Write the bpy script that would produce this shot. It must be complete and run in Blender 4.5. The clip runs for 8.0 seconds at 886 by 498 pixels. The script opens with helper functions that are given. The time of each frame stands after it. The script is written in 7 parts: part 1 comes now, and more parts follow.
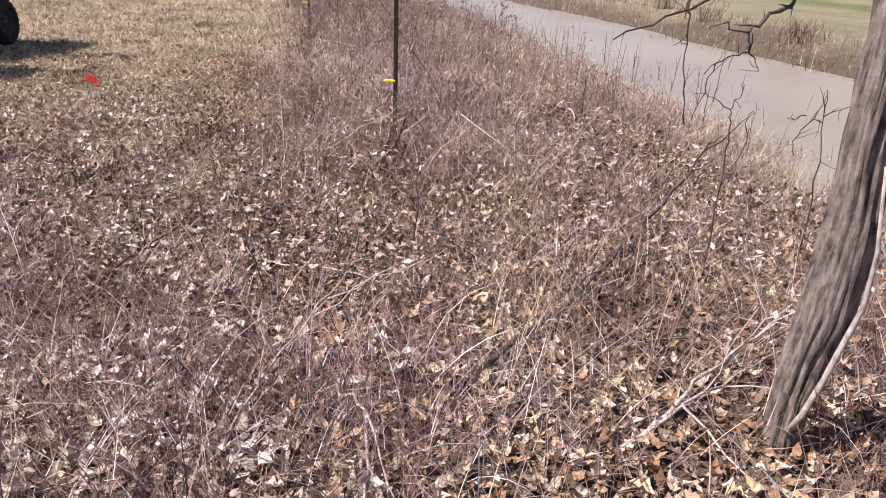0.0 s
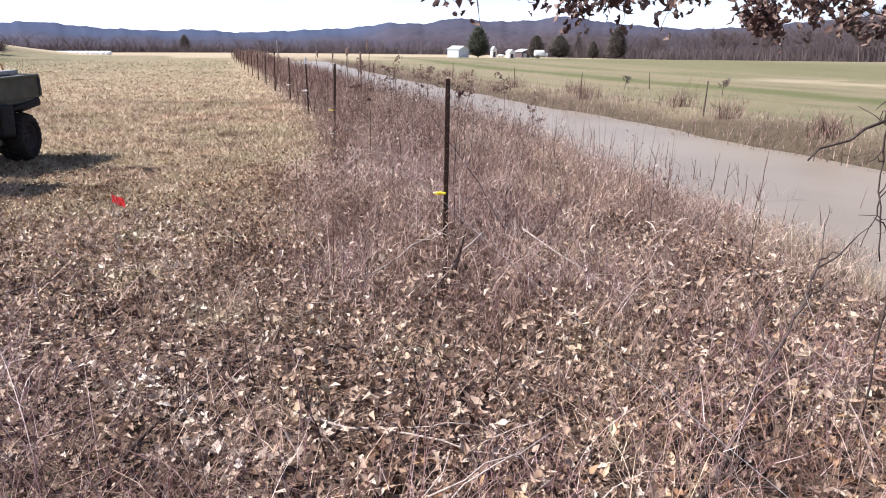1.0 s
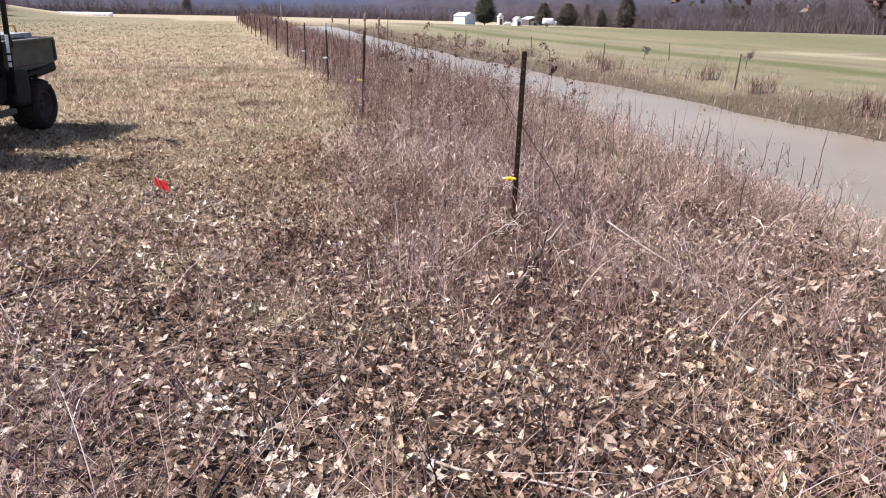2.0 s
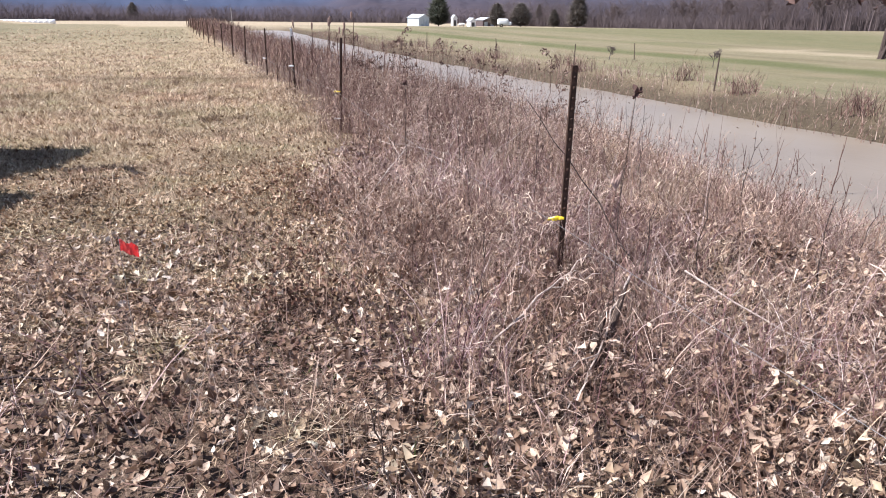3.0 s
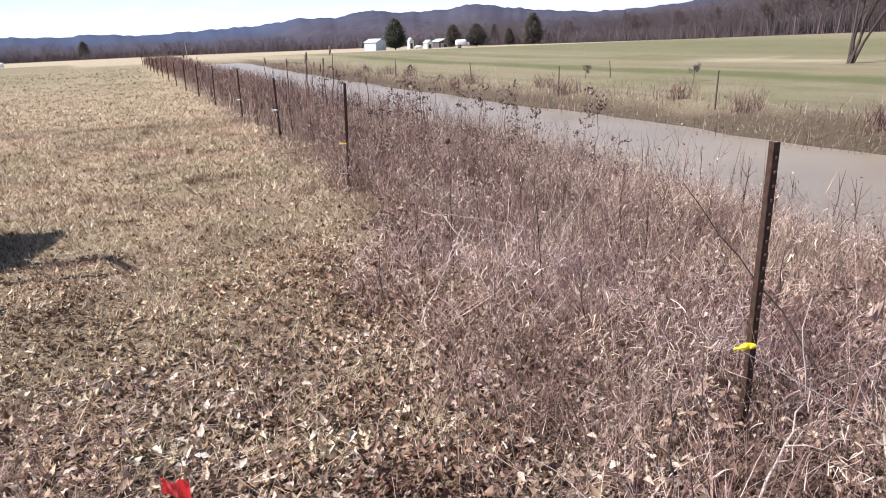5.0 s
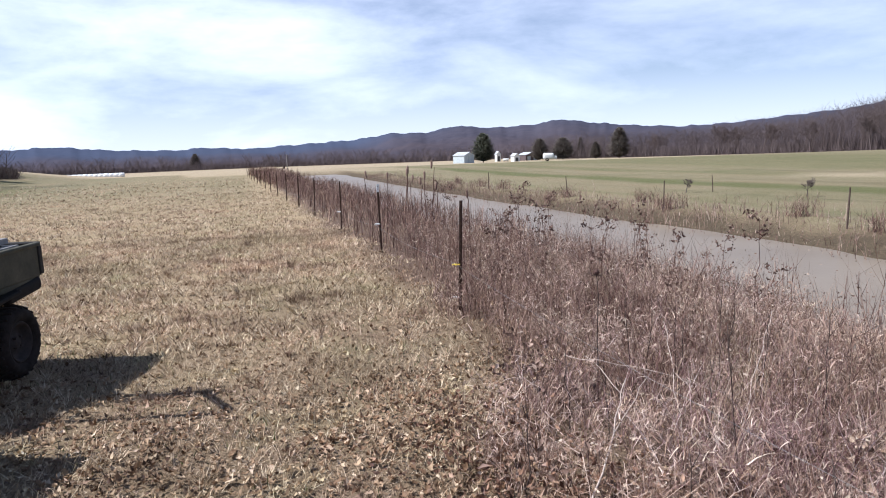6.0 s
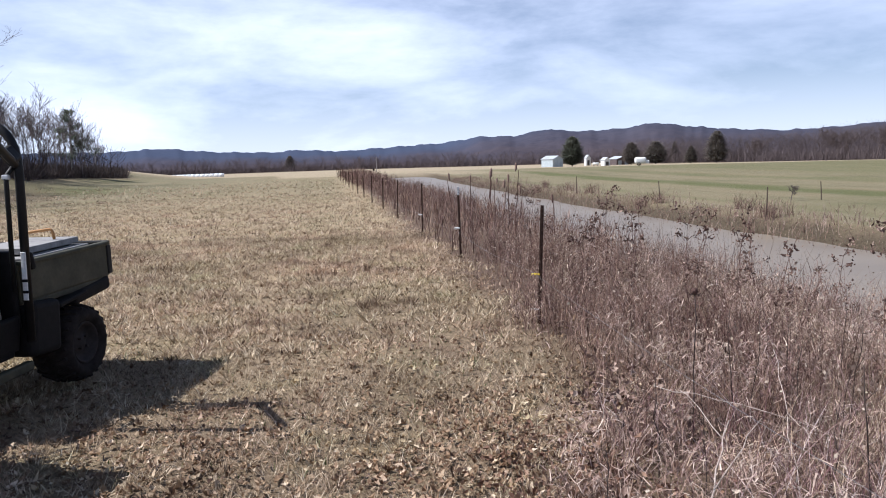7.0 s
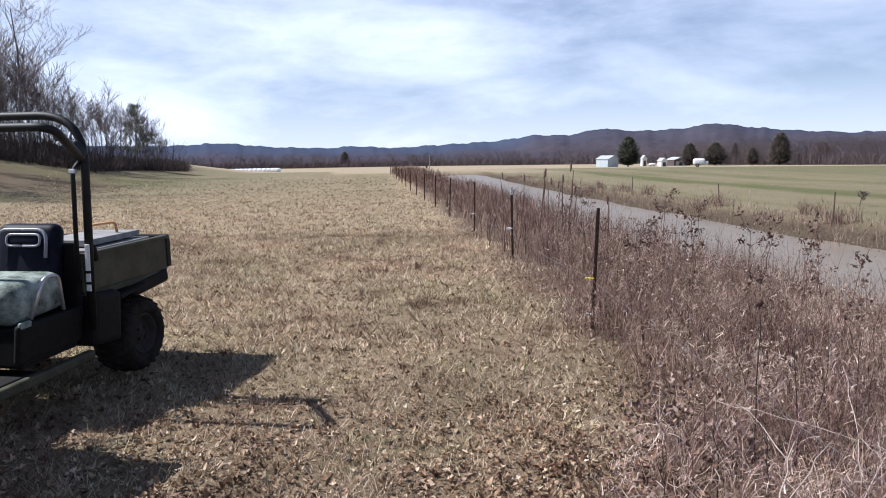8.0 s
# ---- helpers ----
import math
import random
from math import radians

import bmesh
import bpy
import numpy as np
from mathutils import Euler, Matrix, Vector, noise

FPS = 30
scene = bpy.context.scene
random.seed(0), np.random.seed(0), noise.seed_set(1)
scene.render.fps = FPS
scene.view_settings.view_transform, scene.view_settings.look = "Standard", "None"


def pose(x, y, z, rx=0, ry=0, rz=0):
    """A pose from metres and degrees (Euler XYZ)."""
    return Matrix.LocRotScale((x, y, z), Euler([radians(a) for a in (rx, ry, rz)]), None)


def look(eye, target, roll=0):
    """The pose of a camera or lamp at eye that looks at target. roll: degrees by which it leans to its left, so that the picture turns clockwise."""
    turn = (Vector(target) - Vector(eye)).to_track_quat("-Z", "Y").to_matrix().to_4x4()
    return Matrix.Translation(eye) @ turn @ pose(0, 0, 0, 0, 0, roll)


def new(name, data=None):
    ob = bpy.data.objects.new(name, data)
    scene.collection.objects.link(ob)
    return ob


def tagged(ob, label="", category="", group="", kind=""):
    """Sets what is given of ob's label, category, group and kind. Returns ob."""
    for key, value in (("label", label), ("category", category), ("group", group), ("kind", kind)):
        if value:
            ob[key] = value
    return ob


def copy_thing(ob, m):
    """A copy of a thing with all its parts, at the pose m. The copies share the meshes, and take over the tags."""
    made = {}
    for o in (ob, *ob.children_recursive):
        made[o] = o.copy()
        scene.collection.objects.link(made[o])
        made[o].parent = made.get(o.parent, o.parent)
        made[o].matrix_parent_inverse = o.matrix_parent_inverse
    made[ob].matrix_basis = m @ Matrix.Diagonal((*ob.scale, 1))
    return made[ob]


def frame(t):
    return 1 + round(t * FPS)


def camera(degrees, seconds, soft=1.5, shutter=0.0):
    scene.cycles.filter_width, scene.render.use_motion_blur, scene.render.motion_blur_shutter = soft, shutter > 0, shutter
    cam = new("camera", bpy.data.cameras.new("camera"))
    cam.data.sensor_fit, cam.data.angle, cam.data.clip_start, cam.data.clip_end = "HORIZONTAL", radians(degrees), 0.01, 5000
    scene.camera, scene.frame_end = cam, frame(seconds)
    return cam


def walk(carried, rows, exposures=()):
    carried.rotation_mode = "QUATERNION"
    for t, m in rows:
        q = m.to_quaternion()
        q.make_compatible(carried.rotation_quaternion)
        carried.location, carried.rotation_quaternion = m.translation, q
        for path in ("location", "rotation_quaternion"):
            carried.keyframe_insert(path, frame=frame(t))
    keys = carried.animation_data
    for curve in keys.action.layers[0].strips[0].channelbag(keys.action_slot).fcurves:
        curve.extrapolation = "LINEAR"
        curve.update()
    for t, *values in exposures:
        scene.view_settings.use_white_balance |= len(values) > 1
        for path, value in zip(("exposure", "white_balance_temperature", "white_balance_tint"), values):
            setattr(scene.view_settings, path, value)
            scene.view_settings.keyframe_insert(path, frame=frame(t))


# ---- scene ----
cam = camera(65.2, 8.0, 1.0)
PATH = [
    (0, (-0.008, -0.066, 1.612), (0.517, 1.671, 0.772), 2.1),
    (0.5, (-0.126, 0.234, 1.595), (0.422, 2.029, 0.904), 1.6),
    (1, (-0.188, 0.629, 1.589), (0.336, 2.468, 1.003), 0.6),
    (1.5, (-0.309, 0.935, 1.576), (0.144, 2.768, 0.917), 1.4),
    (2.8, (-0.691, 1.937, 1.601), (-0.052, 3.711, 0.934), 1.3),
    (3, (-0.653, 2.195, 1.593), (-0.03, 3.975, 0.929), 0.7),
    (3.5, (-0.673, 2.625, 1.64), (-0.008, 4.394, 0.985), -0.5),
    (4, (-0.864, 3.039, 1.656), (-0.165, 4.778, 0.958), -0.8),
    (4.2, (-0.883, 3.15, 1.675), (-0.16, 4.876, 0.97), -0.8),
    (5.3, (-0.93, 3.859, 1.769), (-0.234, 5.664, 1.258), -3.5),
    (5.5, (-0.94, 4.09, 1.76), (-0.31, 5.942, 1.344), -3.1),
    (6, (-0.996, 4.5, 1.785), (-0.471, 6.406, 1.485), -2.0),
    (6.5, (-0.946, 4.699, 1.769), (-0.534, 6.631, 1.461), -2.1),
    (7, (-0.796, 4.945, 1.751), (-0.512, 6.905, 1.468), -1.7),
    (7.5, (-0.809, 5.005, 1.758), (-0.616, 6.972, 1.45), -1.2),
    (8, (-0.803, 5.009, 1.77), (-0.665, 6.984, 1.484), -0.9),
]
EXPOSURES = [(0, 1.27, 5930, 15.5), (1.0, 1.23, 5860, 14.4), (3.5, 1.21, 5820, 13.9), (5.3, 1.04, 5830, 13), (6.0, 0.83, 5720, 11.7), (7.0, 0.7, 5700, 11.5), (8.0, 0.69, 5690, 11.5)]
walk(cam, [(t, look(eye, target, roll)) for t, eye, target, roll in PATH], EXPOSURES)

# ---- light ----
SUN_DIR = Vector((0.87, -0.11, -1.0)).normalized()
sun_el = math.asin(-SUN_DIR.z)
sun_data = bpy.data.lights.new("sun", "SUN")
sun_data.energy, sun_data.angle, sun_data.color = 5.0, radians(0.53), (1.0, 0.93, 0.83)
sun_lamp = new("sun", sun_data)
sun_lamp.matrix_world = look((-40, -5, 50), Vector((-40, -5, 50)) + SUN_DIR)

world = bpy.data.worlds.new("sky")
scene.world = world
world.use_nodes = True
wn, wl = world.node_tree.nodes, world.node_tree.links
wn.clear()
w_out, w_bg = wn.new("ShaderNodeOutputWorld"), wn.new("ShaderNodeBackground")
w_sky = wn.new("ShaderNodeTexSky")
w_sky.sky_type, w_sky.sun_disc = "NISHITA", False
w_sky.sun_elevation, w_sky.sun_rotation = sun_el, math.atan2(-SUN_DIR.x, -SUN_DIR.y)
w_sky.air_density, w_sky.dust_density, w_sky.ozone_density = 1.0, 0.15, 1.6
w_co, w_map = wn.new("ShaderNodeTexCoord"), wn.new("ShaderNodeMapping")
w_map.inputs["Scale"].default_value = (1.1, 1.1, 3.6)
w_noise, w_ramp = wn.new("ShaderNodeTexNoise"), wn.new("ShaderNodeValToRGB")
w_noise.inputs["Scale"].default_value = 2.7
w_noise.inputs["Detail"].default_value = 7.0
w_noise.inputs["Roughness"].default_value = 0.58
w_noise.inputs["Distortion"].default_value = 0.15
w_ramp.color_ramp.elements[0].position, w_ramp.color_ramp.elements[1].position = 0.34, 0.66
w_ramp.color_ramp.elements[0].color, w_ramp.color_ramp.elements[1].color = (0.34, 0.34, 0.34, 1), (0.95, 0.95, 0.95, 1)
w_mix = wn.new("ShaderNodeMix")
w_mix.data_type = "RGBA"
w_mix.inputs["B"].default_value = (19.2, 20.0, 22.6, 1)
w_bg.inputs["Strength"].default_value = 0.036
wl.new(w_co.outputs["Generated"], w_map.inputs["Vector"])
wl.new(w_map.outputs["Vector"], w_noise.inputs["Vector"])
wl.new(w_noise.outputs["Fac"], w_ramp.inputs["Fac"])
w_sep, w_thin, w_mul = wn.new("ShaderNodeSeparateXYZ"), wn.new("ShaderNodeMapRange"), wn.new("ShaderNodeMath")
w_thin.inputs["From Min"].default_value, w_thin.inputs["From Max"].default_value = 0.18, 0.5
w_thin.inputs["To Min"].default_value, w_thin.inputs["To Max"].default_value = 1.0, 0.0
w_mul.operation = "MULTIPLY"
wl.new(w_co.outputs["Generated"], w_sep.inputs["Vector"])
wl.new(w_sep.outputs["Z"], w_thin.inputs["Value"])
wl.new(w_ramp.outputs["Color"], w_mul.inputs[0])
wl.new(w_thin.outputs["Result"], w_mul.inputs[1])
w_low, w_max = wn.new("ShaderNodeMapRange"), wn.new("ShaderNodeMath")
w_low.inputs["From Min"].default_value, w_low.inputs["From Max"].default_value = 0.0, 0.14
w_low.inputs["To Min"].default_value, w_low.inputs["To Max"].default_value = 0.7, 0.1
w_max.operation = "MAXIMUM"
wl.new(w_sep.outputs["Z"], w_low.inputs["Value"])
w_east, w_less = wn.new("ShaderNodeMapRange"), wn.new("ShaderNodeMath")
w_east.inputs["From Min"].default_value, w_east.inputs["From Max"].default_value = 0.0, 0.65
w_east.inputs["To Min"].default_value, w_east.inputs["To Max"].default_value = 1.0, 0.62
w_less.operation = "MULTIPLY"
wl.new(w_sep.outputs["X"], w_east.inputs["Value"])
wl.new(w_mul.outputs["Value"], w_less.inputs[0])
wl.new(w_east.outputs["Result"], w_less.inputs[1])
wl.new(w_less.outputs["Value"], w_max.inputs[0])
wl.new(w_low.outputs["Result"], w_max.inputs[1])
wl.new(w_max.outputs["Value"], w_mix.inputs["Factor"])
w_blue = wn.new("ShaderNodeMix")
w_blue.data_type, w_blue.blend_type = "RGBA", "MULTIPLY"
w_blue.inputs["Factor"].default_value = 1.0
w_blue.inputs["B"].default_value = (0.81, 0.97, 1.19, 1)
wl.new(w_sky.outputs["Color"], w_blue.inputs["A"])
wl.new(w_blue.outputs["Result"], w_mix.inputs["A"])
wl.new(w_mix.outputs["Result"], w_bg.inputs["Color"])
wl.new(w_bg.outputs["Background"], w_out.inputs["Surface"])

# ---- materials ----


def material(name, rough=0.8, metal=0.0, spec=0.3):
    mat = bpy.data.materials.new(name)
    mat.use_nodes = True
    bsdf = mat.node_tree.nodes["Principled BSDF"]
    bsdf.inputs["Roughness"].default_value = rough
    bsdf.inputs["Metallic"].default_value = metal
    bsdf.inputs["Specular IOR Level"].default_value = spec
    return mat, mat.node_tree.nodes, mat.node_tree.links, bsdf


def ramp_of(nodes, stops):
    node = nodes.new("ShaderNodeValToRGB")
    els = node.color_ramp.elements
    while len(els) < len(stops):
        els.new(0.5)
    for el, (at, col) in zip(els, stops):
        el.position, el.color = at, (*col, 1)
    return node


def noise_of(nodes, links, scale, detail=5.0, rough=0.6, stretch=None):
    co = nodes.new("ShaderNodeTexCoord")
    tex = nodes.new("ShaderNodeTexNoise")
    tex.inputs["Scale"].default_value = scale
    tex.inputs["Detail"].default_value = detail
    tex.inputs["Roughness"].default_value = rough
    if stretch:
        mp = nodes.new("ShaderNodeMapping")
        mp.inputs["Scale"].default_value = stretch
        links.new(co.outputs["Object"], mp.inputs["Vector"])
        links.new(mp.outputs["Vector"], tex.inputs["Vector"])
    else:
        links.new(co.outputs["Object"], tex.inputs["Vector"])
    return tex


def mixed(nodes, links, fac, a, b, mode="MIX"):
    """A colour mix; fac, a and b are sockets or plain values."""
    node = nodes.new("ShaderNodeMix")
    node.data_type, node.blend_type = "RGBA", mode
    for key, value in (("Factor", fac), ("A", a), ("B", b)):
        if isinstance(value, (int, float)):
            node.inputs[key].default_value = value
        elif isinstance(value, tuple):
            node.inputs[key].default_value = (*value, 1)
        else:
            links.new(value, node.inputs[key])
    return node.outputs["Result"]


def bumped(nodes, links, bsdf, height, strength, distance=0.01):
    node = nodes.new("ShaderNodeBump")
    node.inputs["Strength"].default_value = strength
    node.inputs["Distance"].default_value = distance
    links.new(height, node.inputs["Height"])
    links.new(node.outputs["Normal"], bsdf.inputs["Normal"])


def plant_mat(name, stops, rough=0.75, through_light=0.0, spec=0.2, broad=None):
    """Dry plant matter: every blade or leaf takes its own colour."""
    stops = [(at, (col[0] * 0.985, col[1], col[2])) for at, col in stops]
    mat, n, l, b = material(name, rough, 0, spec)
    geo = n.new("ShaderNodeNewGeometry")
    ramp = ramp_of(n, stops)
    l.new(geo.outputs["Random Per Island"], ramp.inputs["Fac"])
    tex = noise_of(n, l, 35.0, 3.0)
    tone = ramp_of(n, [(0.3, (0.72, 0.72, 0.72)), (0.7, (1.0, 1.0, 1.0))])
    l.new(tex.outputs["Fac"], tone.inputs["Fac"])
    col = mixed(n, l, 1.0, ramp.outputs["Color"], tone.outputs["Color"], "MULTIPLY")
    patch = noise_of(n, l, 1.5, 4.0, 0.55)
    shade = ramp_of(n, [(0.36, (0.52, 0.45, 0.43)), (0.46, (0.86, 0.82, 0.78)), (0.56, (1.0, 0.98, 0.95)), (0.66, (0.88, 0.92, 0.80))])
    l.new(patch.outputs["Fac"], shade.inputs["Fac"])
    col = mixed(n, l, 1.0, col, shade.outputs["Color"], "MULTIPLY")
    if broad:
        wide = noise_of(n, l, broad, 5.0, 0.62)
        drift_c = ramp_of(n, [(0.36, (0.62, 0.52, 0.53)), (0.46, (0.9, 0.84, 0.82)), (0.54, (1.04, 0.99, 0.9)), (0.66, (1.2, 1.12, 0.9))] if broad > 0.5 else [(0.34, (0.74, 0.73, 0.63)), (0.46, (0.93, 0.92, 0.86)), (0.56, (1.02, 0.97, 0.93)), (0.68, (1.12, 1.02, 0.96))])
        l.new(wide.outputs["Fac"], drift_c.inputs["Fac"])
        col = mixed(n, l, 1.0, col, drift_c.outputs["Color"], "MULTIPLY")
    l.new(col, b.inputs["Base Color"])
    if through_light:
        tr, add = n.new("ShaderNodeBsdfTranslucent"), n.new("ShaderNodeMixShader")
        l.new(col, tr.inputs["Color"])
        add.inputs["Fac"].default_value = through_light
        l.new(b.outputs["BSDF"], add.inputs[1])
        l.new(tr.outputs["BSDF"], add.inputs[2])
        l.new(add.outputs["Shader"], n["Material Output"].inputs["Surface"])
    return mat


def solid_mat(name, a, b_col, scale=20.0, rough=0.6, metal=0.0, spec=0.4, bump=0.15, stretch=None, rough2=None):
    """A solid surface with two tones of wear and fine relief."""
    mat, n, l, b = material(name, rough, metal, spec)
    tex = noise_of(n, l, scale, 7.0, 0.65, stretch)
    ramp = ramp_of(n, [(0.32, a), (0.68, b_col)])
    l.new(tex.outputs["Fac"], ramp.inputs["Fac"])
    fine = noise_of(n, l, scale * 7, 3.0, 0.6, stretch)
    tone = ramp_of(n, [(0.3, (0.8, 0.8, 0.8)), (0.7, (1.0, 1.0, 1.0))])
    l.new(fine.outputs["Fac"], tone.inputs["Fac"])
    l.new(mixed(n, l, 1.0, ramp.outputs["Color"], tone.outputs["Color"], "MULTIPLY"), b.inputs["Base Color"])
    if rough2 is not None:
        rr = n.new("ShaderNodeMapRange")
        rr.inputs["To Min"].default_value, rr.inputs["To Max"].default_value = rough, rough2
        l.new(tex.outputs["Fac"], rr.inputs["Value"])
        l.new(rr.outputs["Result"], b.inputs["Roughness"])
    if bump:
        bumped(n, l, b, fine.outputs["Fac"], bump, 0.004)
    return mat


LEAF = plant_mat("dry_oak_leaf", [(0.0, (0.08, 0.046, 0.033)), (0.3, (0.205, 0.13, 0.092)), (0.62, (0.42, 0.295, 0.215)), (0.88, (0.6, 0.47, 0.37)), (1.0, (0.78, 0.67, 0.56))], 0.55, 0.12)
LEAF_RUST = plant_mat("rust_leaf", [(0.0, (0.15, 0.075, 0.042)), (0.4, (0.37, 0.215, 0.12)), (0.8, (0.58, 0.385, 0.235)), (1.0, (0.76, 0.58, 0.42))], 0.6, 0.15)
LEAF_TAN = plant_mat("tan_leaf", [(0.0, (0.12, 0.072, 0.045)), (0.45, (0.31, 0.208, 0.135)), (0.8, (0.52, 0.395, 0.28)), (1.0, (0.82, 0.69, 0.55))], 0.6, 0.15, broad=0.42)
RUSTCLUMP = plant_mat("rust_red_leaf", [(0.0, (0.12, 0.06, 0.042)), (0.5, (0.25, 0.145, 0.1)), (1.0, (0.46, 0.31, 0.23))], 0.65, 0.15)
PALEGRASS = plant_mat("pale_pink_grass", [(0, (0.306, 0.198, 0.158)), (0.5, (0.541, 0.396, 0.332)), (1, (0.898, 0.733, 0.648))], 0.55, 0.2)
STRAW = plant_mat("straw_stubble", [(0.0, (0.13, 0.09, 0.062)), (0.3, (0.39, 0.295, 0.21)), (0.7, (0.71, 0.575, 0.44)), (1.0, (0.98, 0.87, 0.73))], 0.7, 0.15, broad=0.42)
DRYGRASS = plant_mat("bleached_grass", [(0, (0.194, 0.121, 0.099)), (0.45, (0.377, 0.265, 0.223)), (0.8, (0.592, 0.454, 0.396)), (1, (0.857, 0.714, 0.643))], 0.6, 0.15, broad=1.1)
STEM = plant_mat("weed_stem", [(0.0, (0.14, 0.08, 0.068)), (0.4, (0.27, 0.175, 0.145)), (0.75, (0.43, 0.315, 0.265)), (1.0, (0.62, 0.5, 0.43))], 0.7, 0.1)
BRUSH = plant_mat("dark_weed_stem", [(0.0, (0.072, 0.04, 0.036)), (0.45, (0.205, 0.128, 0.113)), (0.8, (0.41, 0.292, 0.258)), (1.0, (0.68, 0.53, 0.475))], 0.75, 0.1, broad=0.8)
WITHERED = plant_mat("withered_pale_leaf", [(0.0, (0.36, 0.265, 0.235)), (0.45, (0.6, 0.465, 0.42)), (1.0, (0.95, 0.83, 0.775))], 0.55, 0.25, broad=0.9)
UNDERWOOD = plant_mat("bare_undergrowth", [(0.0, (0.075, 0.06, 0.058)), (0.6, (0.115, 0.092, 0.088)), (1.0, (0.17, 0.14, 0.13))], 0.9, 0.2, 0.05)
# needle tones lightened so that the colour carries the haze of distance
DULLFIR = plant_mat("dull_fir_needles", [(0, (0.169, 0.151, 0.14)), (0.6, (0.26, 0.234, 0.216)), (1, (0.351, 0.315, 0.293))], 0.95, 0.4, 0.0)
SHOREGRASS = plant_mat("yellow_tan_grass", [(0, (0.214, 0.152, 0.106)), (0.5, (0.449, 0.343, 0.254)), (1, (0.714, 0.588, 0.477))], 0.65, 0.2)
BRAMBLE = plant_mat("bramble_cane", [(0.0, (0.11, 0.046, 0.054)), (0.5, (0.26, 0.145, 0.15)), (0.8, (0.48, 0.345, 0.34)), (1.0, (0.86, 0.74, 0.72))], 0.5, 0.05)
SEED = plant_mat("seed_head", [(0.0, (0.16, 0.10, 0.075)), (0.5, (0.34, 0.25, 0.20)), (1.0, (0.62, 0.53, 0.45))], 0.8, 0.2)
DARKLEAF = plant_mat("shrivelled_dark_leaf", [(0.0, (0.15, 0.095, 0.078)), (0.6, (0.32, 0.22, 0.185)), (1.0, (0.54, 0.42, 0.355))], 0.7, 0.1)
PALELEAF = plant_mat("bleached_oak_leaf", [(0.0, (0.3, 0.22, 0.175)), (0.5, (0.52, 0.42, 0.35)), (1.0, (0.8, 0.71, 0.63))], 0.55, 0.15)
GREENS = plant_mat("green_tuft", [(0.0, (0.05, 0.075, 0.02)), (0.6, (0.11, 0.14, 0.045)), (1.0, (0.22, 0.22, 0.09))], 0.65, 0.2)
BARK = solid_mat("grey_bark", (0.03, 0.022, 0.019), (0.25, 0.2, 0.172), 38.0, 0.92, 0, 0.08, 1.0, (1, 1, 0.3))
TWIG = solid_mat("twig_bark", (0.035, 0.026, 0.023), (0.115, 0.088, 0.078), 45.0, 0.95, 0, 0.03, 0.8, (1, 1, 0.3))
PALETWIG = solid_mat("pale_dead_wood", (0.30, 0.235, 0.20), (0.52, 0.44, 0.385), 40.0, 0.8, 0, 0.15, 0.4, (1, 1, 0.3))
WOODBARK = solid_mat("wood_bark", (0.13, 0.105, 0.104), (0.27, 0.232, 0.226), 1.2, 0.9, 0, 0.1, 0)
FARBARK = solid_mat("far_bark", (0.1, 0.079, 0.079), (0.135, 0.107, 0.105), 3.0, 0.9, 0, 0.1, 0)
PALEBARK = solid_mat("pale_bark", (0.20, 0.175, 0.16), (0.42, 0.385, 0.36), 1.5, 0.85, 0, 0.1, 0)
CLINGLEAF = plant_mat("clinging_dead_leaf", [(0.0, (0.075, 0.045, 0.042)), (0.6, (0.17, 0.112, 0.1)), (1.0, (0.33, 0.24, 0.205))], 0.75, 0.1, 0.1)
# green needles, paled in the colour itself to stand for distance haze
NEEDLE = plant_mat("fir_needles", [(0.0, (0.13, 0.145, 0.115)), (0.6, (0.2, 0.21, 0.17)), (1.0, (0.27, 0.275, 0.23))], 0.95, 0.5, 0.0)
PINE = plant_mat("pine_needles", [(0.0, (0.12, 0.14, 0.11)), (0.6, (0.21, 0.235, 0.18)), (1.0, (0.32, 0.34, 0.27))], 0.8, 0.35)
STEMBARK = solid_mat("pale_stem_bark", (0.17, 0.135, 0.115), (0.44, 0.375, 0.33), 45.0, 0.9, 0, 0.1, 0.6, (1, 1, 0.5))
RUST = solid_mat("rusty_steel", (0.035, 0.022, 0.016), (0.11, 0.062, 0.042), 30.0, 0.7, 0.5, 0.4, 0.4)
WHITEPAINT = solid_mat("white_paint", (0.66, 0.66, 0.64), (0.82, 0.82, 0.80), 12.0, 0.55, 0, 0.4, 0.1)
YELLOW = solid_mat("yellow_plastic", (0.78, 0.55, 0.01), (0.92, 0.72, 0.02), 60.0, 0.4, 0, 0.5, 0.05)
WIRE = solid_mat("galvanised_wire", (0.26, 0.25, 0.24), (0.40, 0.39, 0.38), 50.0, 0.45, 0.7, 0.5, 0)
REDPLASTIC = solid_mat("red_plastic", (0.92, 0.10, 0.09), (0.96, 0.2, 0.18), 25.0, 0.45, 0, 0.5, 0.1)
STAKEWOOD = solid_mat("weathered_stake", (0.04, 0.028, 0.023), (0.15, 0.112, 0.094), 60.0, 0.95, 0, 0.03, 1.0, (1, 1, 0.12))
RUBBER = solid_mat("tyre_rubber", (0.009, 0.007, 0.006), (0.034, 0.027, 0.024), 12.0, 0.95, 0, 0.2, 0.3)
BLACKSTEEL = solid_mat("black_tube", (0.005, 0.005, 0.005), (0.012, 0.011, 0.011), 15.0, 0.58, 0, 0.3, 0.08)
BLACKPLASTIC = solid_mat("black_plastic", (0.006, 0.006, 0.006), (0.014, 0.012, 0.012), 18.0, 0.75, 0, 0.2, 0.2)
